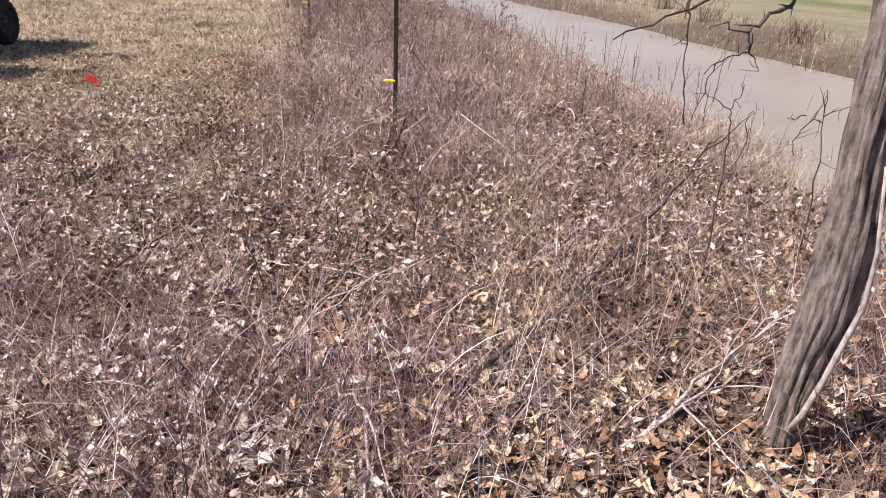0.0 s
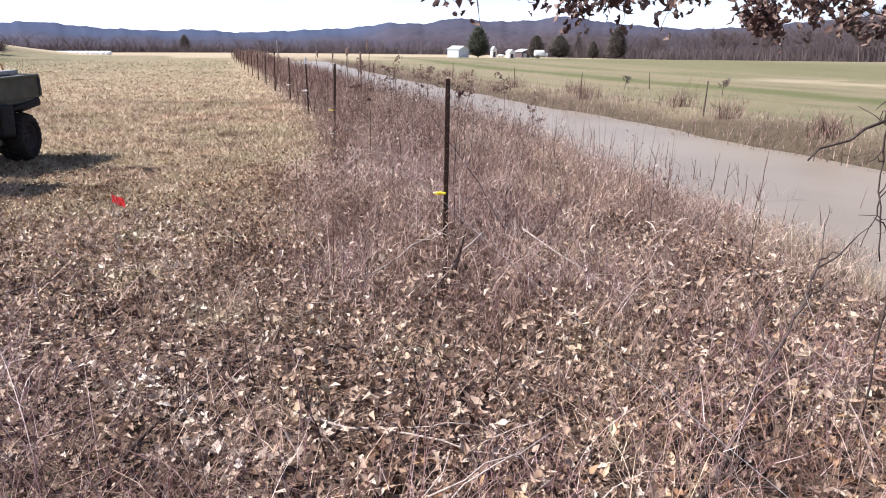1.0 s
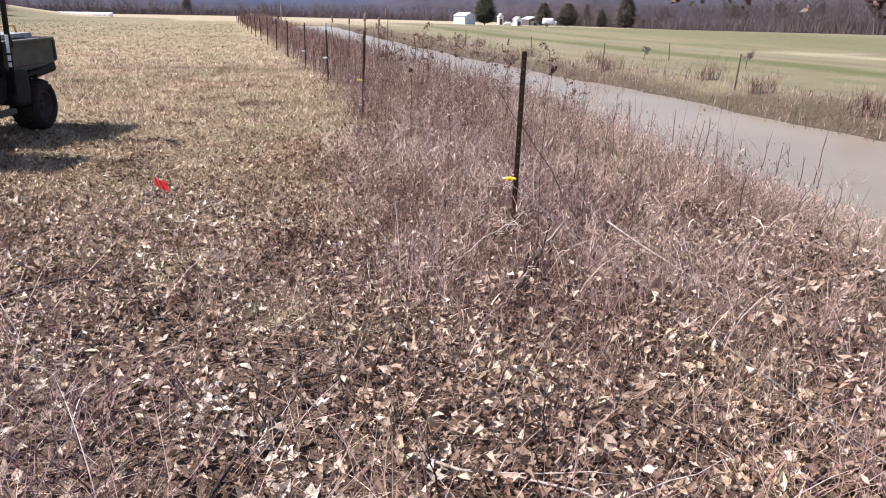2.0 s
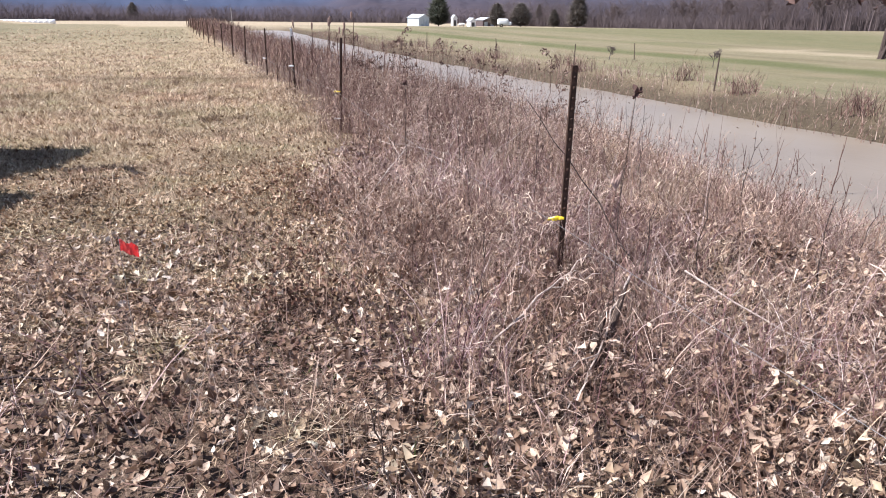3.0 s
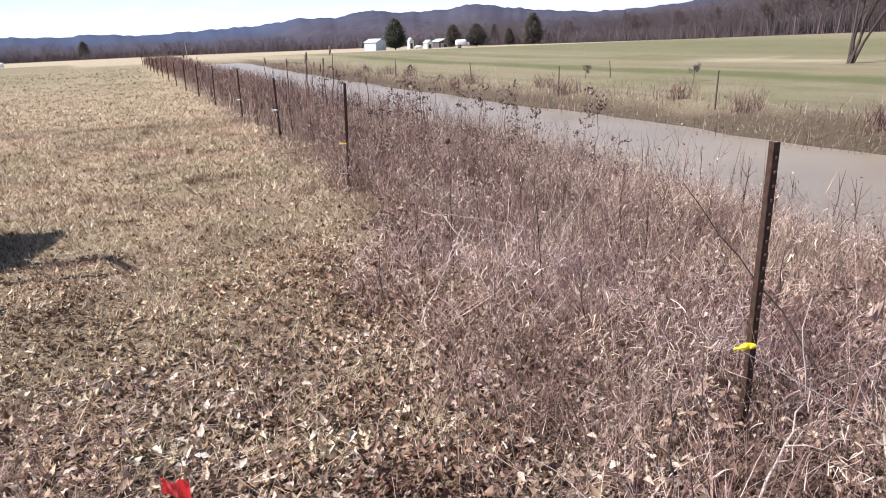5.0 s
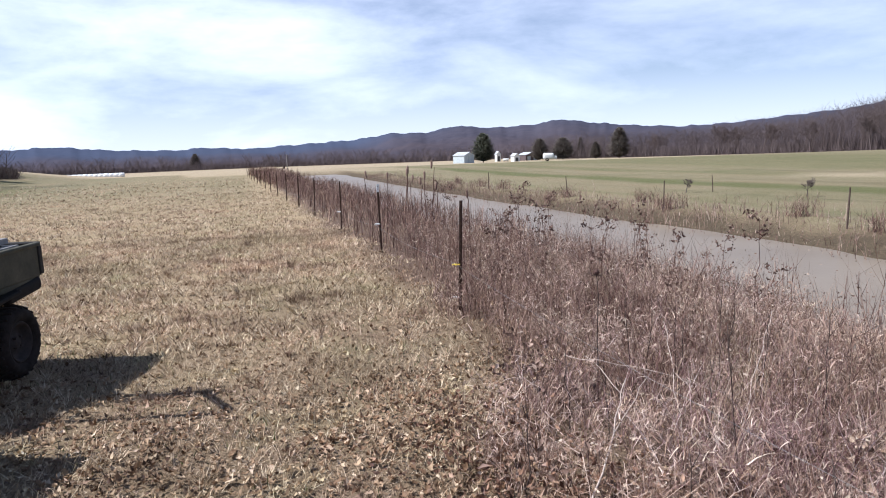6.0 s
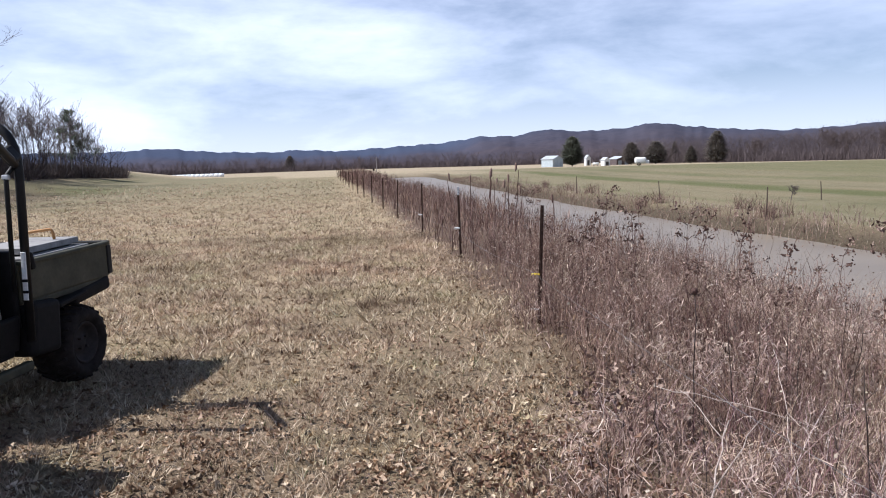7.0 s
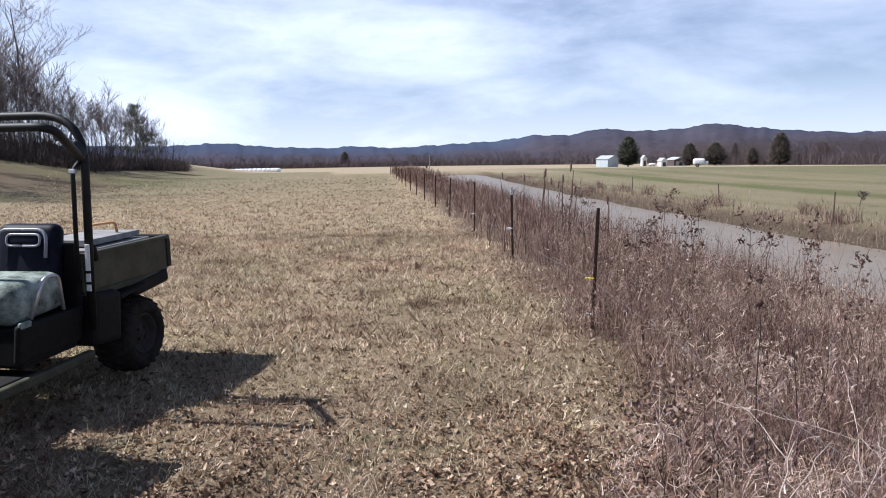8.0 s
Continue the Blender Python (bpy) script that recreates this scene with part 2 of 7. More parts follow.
OLIVE = solid_mat("olive_painted_steel", (0.032, 0.031, 0.018), (0.085, 0.078, 0.05), 6.0, 0.6, 0, 0.35, 0.12, rough2=0.75)
GREYHOOD = solid_mat("olive_green_plastic", (0.035, 0.045, 0.032), (0.065, 0.078, 0.055), 5.0, 0.35, 0, 0.5, 0.05)
VINYL = solid_mat("navy_vinyl", (0.003, 0.0035, 0.010), (0.008, 0.009, 0.021), 20.0, 0.55, 0, 0.12, 0.15)
CAMO = solid_mat("camouflage_cloth", (0.025, 0.036, 0.028), (0.42, 0.48, 0.435), 8.0, 0.85, 0, 0.2, 0.3)
GREYVINYL = solid_mat("grey_vinyl", (0.20, 0.21, 0.24), (0.32, 0.33, 0.37), 20.0, 0.32, 0, 0.6, 0.1)
RIM = solid_mat("painted_rim", (0.014, 0.011, 0.010), (0.04, 0.03, 0.027), 18.0, 0.8, 0.1, 0.4, 0.15)
BOXGREY = solid_mat("grey_boards", (0.21, 0.20, 0.195), (0.36, 0.345, 0.335), 10.0, 0.75, 0, 0.3, 0.3, (0.3, 1, 1))
ORANGEWOOD = solid_mat("varnished_handle", (0.42, 0.20, 0.07), (0.62, 0.33, 0.12), 30.0, 0.5, 0, 0.4, 0.2)
SILVER = solid_mat("bare_aluminium", (0.45, 0.45, 0.46), (0.62, 0.62, 0.63), 20.0, 0.38, 0.7, 0.5, 0.05)
PALEPAINT = solid_mat("pale_blue_siding", (0.42, 0.485, 0.51), (0.56, 0.61, 0.63), 1.0, 0.6, 0, 0.4, 0)
ROOFGREY = solid_mat("grey_roof_sheet", (0.42, 0.44, 0.47), (0.60, 0.62, 0.65), 1.0, 0.5, 0.2, 0.4, 0)
DARKGAP = solid_mat("dark_doorway", (0.05, 0.05, 0.05), (0.10, 0.095, 0.09), 2.0, 0.8, 0, 0.2, 0)
WRAP = solid_mat("white_bale_wrap", (0.72, 0.73, 0.74), (0.86, 0.87, 0.87), 2.0, 0.4, 0, 0.5, 0)

# water: silty, half glossy
WATER, n, l, b = material("muddy_water", 0.35, 0, 0.1)
tex = noise_of(n, l, 0.35, 4.0)
ramp = ramp_of(n, [(0.3, (0.172, 0.14, 0.107)), (0.7, (0.212, 0.174, 0.132))])
l.new(tex.outputs["Fac"], ramp.inputs["Fac"])
l.new(ramp.outputs["Color"], b.inputs["Base Color"])
rip = noise_of(n, l, 9.0, 4.0, 0.6, (1.0, 0.45, 1.0))
bumped(n, l, b, rip.outputs["Fac"], 0.12, 0.02)

# ground: earth and litter, straw stubble, bank, green field and pale stubble by zones
GROUND, n, l, b = material("field_ground", 0.95, 0, 0.1)
coarse = noise_of(n, l, 0.9, 6.0)
fine = noise_of(n, l, 14.0, 8.0, 0.72)
grain = noise_of(n, l, 70.0, 5.0, 0.7)


def zone(name):
    node = n.new("ShaderNodeAttribute")
    node.attribute_name = name
    return node.outputs["Fac"]


def tone3(tex, a, m, c):
    node = ramp_of(n, [(0.3, a), (0.5, m), (0.72, c)])
    l.new(tex.outputs["Fac"], node.inputs["Fac"])
    return node.outputs["Color"]


straw_c = tone3(fine, (0.18, 0.138, 0.09), (0.38, 0.298, 0.2), (0.58, 0.47, 0.33))
broad = noise_of(n, l, 0.13, 6.0, 0.7)
straw_c = mixed(n, l, 1.0, straw_c, tone3(broad, (0.78, 0.77, 0.7), (0.96, 0.94, 0.92), (1.0, 1.0, 1.0)), "MULTIPLY")
streak = noise_of(n, l, 0.42, 6.0, 0.75, (1.0, 0.07, 1.0))
streaks = tone3(streak, (0.62, 0.62, 0.55), (0.98, 0.97, 0.92), (1.0, 0.9, 0.86))
green_mottle = tone3(broad, (0.7, 0.78, 0.62), (0.95, 0.96, 0.88), (1.0, 0.94, 0.86))
straw_c = mixed(n, l, 1.0, straw_c, tone3(coarse, (0.78, 0.82, 0.72), (0.95, 0.95, 0.9), (1.0, 0.98, 1.0)), "MULTIPLY")
litter_c = tone3(grain, (0.07, 0.046, 0.034), (0.14, 0.096, 0.07), (0.24, 0.175, 0.13))
bank_c = tone3(fine, (0.05, 0.039, 0.027), (0.09, 0.07, 0.046), (0.15, 0.118, 0.08))
green_c = tone3(fine, (0.152, 0.138, 0.092), (0.21, 0.188, 0.132), (0.28, 0.246, 0.178))
pale_c = tone3(fine, (0.28, 0.225, 0.15), (0.36, 0.295, 0.20), (0.44, 0.365, 0.255))
col = mixed(n, l, zone("litter"), straw_c, litter_c)
col = mixed(n, l, zone("green"), col, mixed(n, l, 1.0, mixed(n, l, 1.0, green_c, green_mottle, "MULTIPLY"), streaks, "MULTIPLY"))
col = mixed(n, l, zone("swath_shade"), col, tone3(fine, (0.075, 0.085, 0.036), (0.115, 0.12, 0.05), (0.17, 0.165, 0.08)))
col = mixed(n, l, zone("pale"), col, pale_c)
col = mixed(n, l, zone("bank"), col, bank_c)
grain_c = tone3(grain, (0.42, 0.40, 0.38), (0.9, 0.9, 0.9), (1.2, 1.2, 1.2))
l.new(mixed(n, l, 1.0, col, grain_c, "MULTIPLY"), b.inputs["Base Color"])
bumped(n, l, b, grain.outputs["Fac"], 0.9, 0.02)

# wooded hills, with aerial haze put into the colour as a blue tint
HILL, n, l, b = material("hazy_wooded_hillside", 1.0, 0, 0.0)
big = noise_of(n, l, 0.006, 6.0)
small = noise_of(n, l, 0.05, 8.0, 0.8, (1, 1, 0.4))
hill_c = mixed(n, l, 1.0, tone3(big, (0.055, 0.049, 0.06), (0.07, 0.058, 0.066), (0.088, 0.069, 0.07)),
               tone3(small, (0.68, 0.68, 0.72), (0.87, 0.87, 0.89), (1.0, 1.0, 1.0)), "MULTIPLY")
# painted haze: bluer tone mixed in towards the ridge
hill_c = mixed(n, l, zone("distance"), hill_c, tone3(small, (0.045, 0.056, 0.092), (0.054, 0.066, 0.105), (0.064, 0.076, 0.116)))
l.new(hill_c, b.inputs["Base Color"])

# ---- mesh helpers ----


def tri_mesh(name, verts, tris, mat, smooth=False):
    """A triangle mesh from arrays."""
    me = bpy.data.meshes.new(name)
    verts, tris = np.asarray(verts, dtype=np.float32), np.asarray(tris, dtype=np.int32)
    me.vertices.add(len(verts))
    me.vertices.foreach_set("co", verts.ravel())
    me.loops.add(tris.size)
    me.loops.foreach_set("vertex_index", tris.ravel())
    me.polygons.add(len(tris))
    me.polygons.foreach_set("loop_start", np.arange(0, tris.size, 3, dtype=np.int32))
    me.update(calc_edges=True)
    if smooth:
        me.polygons.foreach_set("use_smooth", np.ones(len(tris), dtype=bool))
    me.materials.append(mat)
    return me


def part(name, bm, mat, parent=None, label="", smooth=False):
    """Links a bmesh as one mesh object under a thing or part."""
    me = bpy.data.meshes.new(name)
    bmesh.ops.recalc_face_normals(bm, faces=bm.faces[:])
    bm.to_mesh(me)
    bm.free()
    me.materials.append(mat)
    if smooth:
        me.polygons.foreach_set("use_smooth", np.ones(len(me.polygons), dtype=bool))
    ob = new(name, me)
    if parent:
        ob.parent = parent
    return tagged(ob, label) if label else ob


def box(size, centre=(0, 0, 0), bevel=0.01, rot=(0, 0, 0), bm=None, segments=2):
    """A bevelled box, added to bm."""
    bm = bm or bmesh.new()
    made = bmesh.ops.create_cube(bm, size=1.0)["verts"]
    bmesh.ops.scale(bm, vec=size, verts=made)
    if bevel:
        edges = list({e for v in made for e in v.link_edges})
        made = bmesh.ops.bevel(bm, geom=edges, offset=bevel, segments=segments, affect="EDGES", profile=0.5)["verts"]
        made = list({v for v in made})
    bmesh.ops.transform(bm, matrix=pose(*centre, *rot), verts=made)
    return bm


def tube(points, radius, sides=10, bm=None, caps=True):
    """A round tube along a line of points; radius is one number or one a point."""
    bm = bm or bmesh.new()
    pts = [Vector(p) for p in points]
    radii = radius if isinstance(radius, (list, tuple)) else [radius] * len(pts)
    rings, side = [], None
    for i, p in enumerate(pts):
        way = (pts[min(i + 1, len(pts) - 1)] - pts[max(i - 1, 0)]).normalized()
        if side is None:
            side = way.orthogonal().normalized()
        side = (side - way * side.dot(way)).normalized()
        up = way.cross(side)
        rings.append([bm.verts.new(p + radii[i] * (math.cos(a) * side + math.sin(a) * up))
                      for a in (2 * math.pi * k / sides for k in range(sides))])
    for r0, r1 in zip(rings, rings[1:]):
        for k in range(sides):
            bm.faces.new((r0[k], r0[(k + 1) % sides], r1[(k + 1) % sides], r1[k]))
    if caps:
        bm.faces.new(rings[0][::-1])
        bm.faces.new(rings[-1])
    return bm


def bent(points, radius=0.08, steps=5):
    """The same line with its corners rounded."""
    pts = [Vector(p) for p in points]
    out = [pts[0]]
    for a, p, c in zip(pts, pts[1:], pts[2:]):
        d0, d1 = (a - p), (c - p)
        r = min(radius, d0.length * 0.45, d1.length * 0.45)
        s, e = p + d0.normalized() * r, p + d1.normalized() * r
        for k in range(steps + 1):
            t = k / steps
            out.append((1 - t) ** 2 * s + 2 * t * (1 - t) * p + t * t * e)
    return out + [pts[-1]]


def lathe(profile, sides=32, bm=None):
    """A turned body round the x axis from (x, radius) pairs."""
    bm = bm or bmesh.new()
    rings = [[bm.verts.new((x, r * math.cos(a), r * math.sin(a))) for a in (2 * math.pi * k / sides for k in range(sides))]
             for x, r in profile]
    for r0, r1 in zip(rings, rings[1:]):
        for k in range(sides):
            bm.faces.new((r0[k], r0[(k + 1) % sides], r1[(k + 1) % sides], r1[k]))
    return bm


def empty(name, m, label="", category="", group="", kind=""):
    ob = new(name)
    ob.empty_display_size = 0.2
    ob.matrix_basis = m
    return tagged(ob, label, category, group, kind)


rng = np.random.default_rng(7)


def smooth01(a, b, v):
    t = np.clip((np.asarray(v, dtype=float) - a) / (b - a), 0, 1)
    return t * t * (3 - 2 * t)


# ---- lie of the land ----
PROFILE_Y = np.array([-4000, 6, 14, 30, 45, 65, 90, 110, 150, 210, 300, 420, 4000])
PROFILE_Z = np.array([0, 0, -0.06, -0.40, -0.66, -0.86, -1.03, -1.38, -2.45, -4.15, -6.3, -8.0, -40])
grid_y = np.linspace(-100, 600, 7001)
curve_z = np.interp(grid_y, PROFILE_Y, PROFILE_Z)
curve_z = np.convolve(np.pad(curve_z, 40, mode="edge"), np.ones(81) / 81, mode="valid")
WATER_DEPTH = 0.5
NEAR_SHORE, FAR_SHORE = 6.0, 9.7


def fall(x, y):
    """The long fall of the fields away from the gate end."""
    s = np.asarray(y, dtype=float) + 0.3 * np.maximum(np.asarray(x, dtype=float) - 12, 0)
    return np.where(s < 590, np.interp(s, grid_y, curve_z), np.interp(s, PROFILE_Y, PROFILE_Z))


def shore_wave(y):
    y = np.asarray(y, dtype=float)
    return 0.22 * np.sin(y * 0.55 + 0.6) + 0.13 * np.sin(y * 1.3 + 2.0) + 0.06 * np.sin(y * 3.1)


def land(x, y):
    """Height of the ground sheet."""
    x, y = np.asarray(x, dtype=float), np.asarray(y, dtype=float)
    z = fall(x, y)
    z = z + 3.0 * smooth01(-23, -46, x) * smooth01(20, 66, y) * (1 - smooth01(110, 200, y))
    wave = shore_wave(y)
    ditch = smooth01(2.2, NEAR_SHORE + 1.0, x + wave) * (1 - smooth01(FAR_SHORE - 0.9, FAR_SHORE + 2.6, x + 0.6 * wave))
    ditch = ditch * (1 - smooth01(85, 110, y))
    z = z - 0.78 * ditch - 0.25 * smooth01(10, 14, x) * (1 - smooth01(30, 60, x)) * (1 - smooth01(85, 130, y))
    near = 1 - smooth01(18, 40, np.hypot(x, y - 5))
    bumps = (np.sin(2.1 * x + 0.7 * y) + np.sin(1.3 * y - 0.9 * x + 1.0) + np.sin(3.7 * x - 2.2 * y + 2.0) * 0.6) * 0.008
    bumps = bumps + (np.sin(9.1 * x + 4.0 * y) * np.sin(7.3 * y - 2.0 * x)) * 0.006
    return z + bumps * near


def spaced(dense_a, dense_b, step, far_a, far_b, growth=1.13):
    vals = list(np.arange(dense_a, dense_b + 1e-6, step))
    s, v = step, vals[-1]
    while v < far_b:
        s *= growth
        v += s
        vals.append(v)
    s, v, low = step, vals[0], []
    while v > far_a:
        s *= growth
        v -= s
        low.append(v)
    return np.array(low[::-1] + vals)


def build_ground():
    xs, ys = spaced(-6, 13, 0.16, -3600, 3600, 1.1), spaced(-2, 22, 0.16, -2500, 3900, 1.09)
    gx, gy = np.meshgrid(xs, ys)
    gz = land(gx, gy)
    nx, ny = len(xs), len(ys)
    idx = np.arange(nx * ny).reshape(ny, nx)
    a, b_, c, d = idx[:-1, :-1].ravel(), idx[:-1, 1:].ravel(), idx[1:, 1:].ravel(), idx[1:, :-1].ravel()
    tris = np.concatenate([np.stack([a, b_, c], 1), np.stack([a, c, d], 1)])
    me = tri_mesh("ground", np.stack([gx.ravel(), gy.ravel(), gz.ravel()], 1), tris, GROUND, True)
    x, y = gx.ravel(), gy.ravel()
    wob = 0.35 * np.sin(y * 0.9 + x) + 0.25 * np.sin(y * 2.3 - x * 1.7)
    litter = np.maximum((1 - smooth01(5.0, 8.6, y + wob * 1.4 + 0.5 * (x + 1))) * (1 - smooth01(4.0, 10.0, -x + wob * 2)) * smooth01(-14, -5, y + wob * 2), smooth01(0.5, 1.2, x + wob * 0.3) * (1 - smooth01(5.0, 7.0, x)))
    litter = np.maximum(litter, 0.55 * (1 - smooth01(8.5, 15.0, y + wob * 3 - 0.3 * (x + 1))) * smooth01(-4.5, -1.5, x))
    far_side = smooth01(FAR_SHORE + 1.0, FAR_SHORE + 2.4, x + wob * 0.6)
    right = far_side * (1 - smooth01(120, 230, y + 0.3 * x))
    left_green = (0.62 + 0.33 * smooth01(-6, -18, x)) * smooth01(22, 60, y) * (1 - smooth01(84, 96, y - 34 * smooth01(-7, -12, x))) * (1 - smooth01(-2, 1, x))
    green = np.clip(np.maximum(0.85 * right, left_green), 0, 1)
    drift = 1.6 * np.sin(0.11 * y + 0.5) + 0.9 * np.sin(0.31 * y + 2.0) + 0.5 * np.sin(0.83 * y) + 0.3 * np.sin(1.9 * y + x)
    wob = wob + drift
    swath_shade = far_side * (smooth01(20.6, 21.6, x + 0.3 * wob) * (1 - smooth01(23.2, 25.0, x + 0.3 * wob)) * 0.95 + smooth01(14.2, 14.6, x + 0.2 * wob) * (1 - smooth01(14.9, 15.6, x + 0.2 * wob)) * 0.35 + smooth01(30, 31, x + 0.5 * wob) * (1 - smooth01(33, 35, x + 0.5 * wob)) * 0.55
                        + smooth01(36, 42, x) * (1 - smooth01(60, 80, x)) * 0.5) * (1 - smooth01(130, 220, y))
    pale = smooth01(88, 93, y + 0.02 * x - 34 * smooth01(-7, -12, x)) * (1 - smooth01(6, 30, x) * (1 - smooth01(150, 240, y + 0.4 * x)))
    pale = np.maximum(pale, 0.9 * smooth01(29, 32, x + wob) * (1 - smooth01(35, 38, x - wob)) * far_side * smooth01(24, 31, y) * (1 - smooth01(44, 56, y)) * np.clip(0.6 + np.sin(0.21 * y + 1.0), 0, 1))
    woods = np.maximum(smooth01(385, 400, np.hypot(x, y)), smooth01(-3, 3, np.hypot(x, y - 5) - np.interp(np.degrees(np.arctan2(x + 0.8, y - 5)), [22, 30, 56, 62], [400, 296, 122, 118])) * (x > 0) * (y > -40))
    woods = np.maximum(woods, smooth01(-2, 5, np.hypot(x + 0.8, y - 5) - 79 - 3.0 * np.maximum(0, np.degrees(np.arctan2(x + 0.8, y - 5)) + 22)) * (x < 0) * (y > 0) * (1 - smooth01(-17.5, -16.0, np.degrees(np.arctan2(x + 0.8, y - 5)))))
    litter, pale, green = np.maximum(litter, woods), pale * (1 - woods), green * (1 - woods)
    away, bearing = np.hypot(x + 0.8, y - 5), np.degrees(np.arctan2(x + 0.8, y - 5))
    # streaks of tree shadow on the rise, painted with the dark green
    slope = smooth01(-14, -19, bearing) * smooth01(36, 50, away + wob) * (1 - smooth01(95, 120, y)) * (y > 0)
    swath_shade = np.maximum(swath_shade, slope * np.clip(0.45 + 0.5 * np.sin(0.24 * y + 0.1 * x + 0.5 * np.sin(0.13 * x)), 0, 1))
    swath_shade = swath_shade * (1 - woods)
    wob = wob - drift
    # brown litter of the rise, with the wood's shade put into its colour
    litter_shade = smooth01(-19, -23, bearing) * smooth01(38, 50, away + wob) * (1 - smooth01(95, 120, y)) * (y > 0) * np.clip(0.72 + 0.4 * np.sin(0.19 * y + 2.0), 0, 1)
    bank = smooth01(4.2, 5.4, x + wob * 0.4) * (1 - smooth01(FAR_SHORE + 1.0, FAR_SHORE + 2.6, x + wob * 0.5)) * (1 - smooth01(85, 110, y))
    bank = np.maximum(bank, 0.35 * litter_shade)
    litter = np.maximum(litter, 0.95 * litter_shade)
    green, swath_shade = green * (1 - 0.85 * litter_shade), swath_shade * (1 - 0.6 * litter_shade)
    for key, val in (("litter", litter), ("green", green), ("swath_shade", swath_shade), ("pale", pale), ("bank", bank)):
        me.attributes.new(key, "FLOAT", "POINT").data.foreach_set("value", np.clip(val, 0, 1).astype(np.float32))
    return tagged(new("ground", me), "rolling farm field of straw stubble, leaf litter and green pasture", "ground", kind="structure")


build_ground()


def build_water():
    ys = np.concatenate([np.arange(-30, 30, 0.6), np.arange(30, 96, 3.0)])
    xs = np.linspace(4.4, 12.6, 14)
    gx, gy = np.meshgrid(xs, ys)
    gz = fall(np.zeros_like(gx), gy) - WATER_DEPTH
    nx, ny = len(xs), len(ys)
    idx = np.arange(nx * ny).reshape(ny, nx)
    a, b_, c, d = idx[:-1, :-1].ravel(), idx[:-1, 1:].ravel(), idx[1:, 1:].ravel(), idx[1:, :-1].ravel()
    tris = np.concatenate([np.stack([a, b_, c], 1), np.stack([a, c, d], 1)])
    me = tri_mesh("water", np.stack([gx.ravel(), gy.ravel(), gz.ravel()], 1), tris, WATER, True)
    tagged(new("water", me), "still muddy brown water in a ditch beside the fence", "water", kind="structure")


build_water()

# ---- hills ----
RIDGE_AZ = np.array([-90, -60, -30, -17.3, -13.4, -9.7, -5.2, -3.4, 0.3, 3.1, 8.7, 11.5, 14.2, 16.8, 19.5, 22.9, 25.2, 27.7, 30.8, 34.4, 38, 42, 46, 49, 52, 60, 90])
RIDGE_EL = np.array([0.7, 0.9, 0.75, 0.54, 0.72, 0.36, 0.2, 0.34, 0.14, 0.3, 0.58, 1.0, 0.94, 1.42, 1.16, 1.28, 1.64, 1.28, 0.95, 0.72, 0.85, 1.2, 1.55, 2.2, 2.7, 3.0, 1.8])


def build_hills():
    az = np.linspace(-88, 88, 700)
    el = np.interp(az, RIDGE_AZ, RIDGE_EL) + 0.035 * np.sin(az * 2.9) + 0.02 * np.sin(az * 7.7 + 1) + 0.012 * np.sin(az * 19)
    el = el + 0.012 * rng.standard_normal(len(az))
    dist = 2300 - 1250 * smooth01(4, 14, az)
    foot = 430.0
    rows_t = np.concatenate([np.linspace(0, 1, 26), [1.06, 1.2]])
    verts, far = [], []
    for t in rows_t:
        r = foot + (dist - foot) * t
        top = 1.7 + dist * np.tan(np.radians(el))
        base = -9.0
        ease = np.minimum(t, 1.0)
        z = base + (top - base) * (ease ** 1.5) + 1.6 * np.sin(az * 0.9 + t * 5) * ease * (1 - ease) * 4
        z = np.where(t > 1, top - (t - 1) * 500, z)
        z = z + (rng.standard_normal(len(az)) * 0.35 if 0 < t < 1 else 0)
        verts.append(np.stack([r * np.sin(np.radians(az)), 5 + r * np.cos(np.radians(az)), z], 1))
        # share of the painted haze, growing with range
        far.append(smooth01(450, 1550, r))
    nr, na = len(rows_t), len(az)
    idx = np.arange(nr * na).reshape(nr, na)
    a, b_, c, d = idx[:-1, :-1].ravel(), idx[:-1, 1:].ravel(), idx[1:, 1:].ravel(), idx[1:, :-1].ravel()
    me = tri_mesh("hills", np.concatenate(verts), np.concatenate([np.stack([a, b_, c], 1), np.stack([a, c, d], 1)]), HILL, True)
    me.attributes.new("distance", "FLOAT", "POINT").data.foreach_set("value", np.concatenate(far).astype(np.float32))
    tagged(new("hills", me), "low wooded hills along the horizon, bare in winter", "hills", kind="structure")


build_hills()

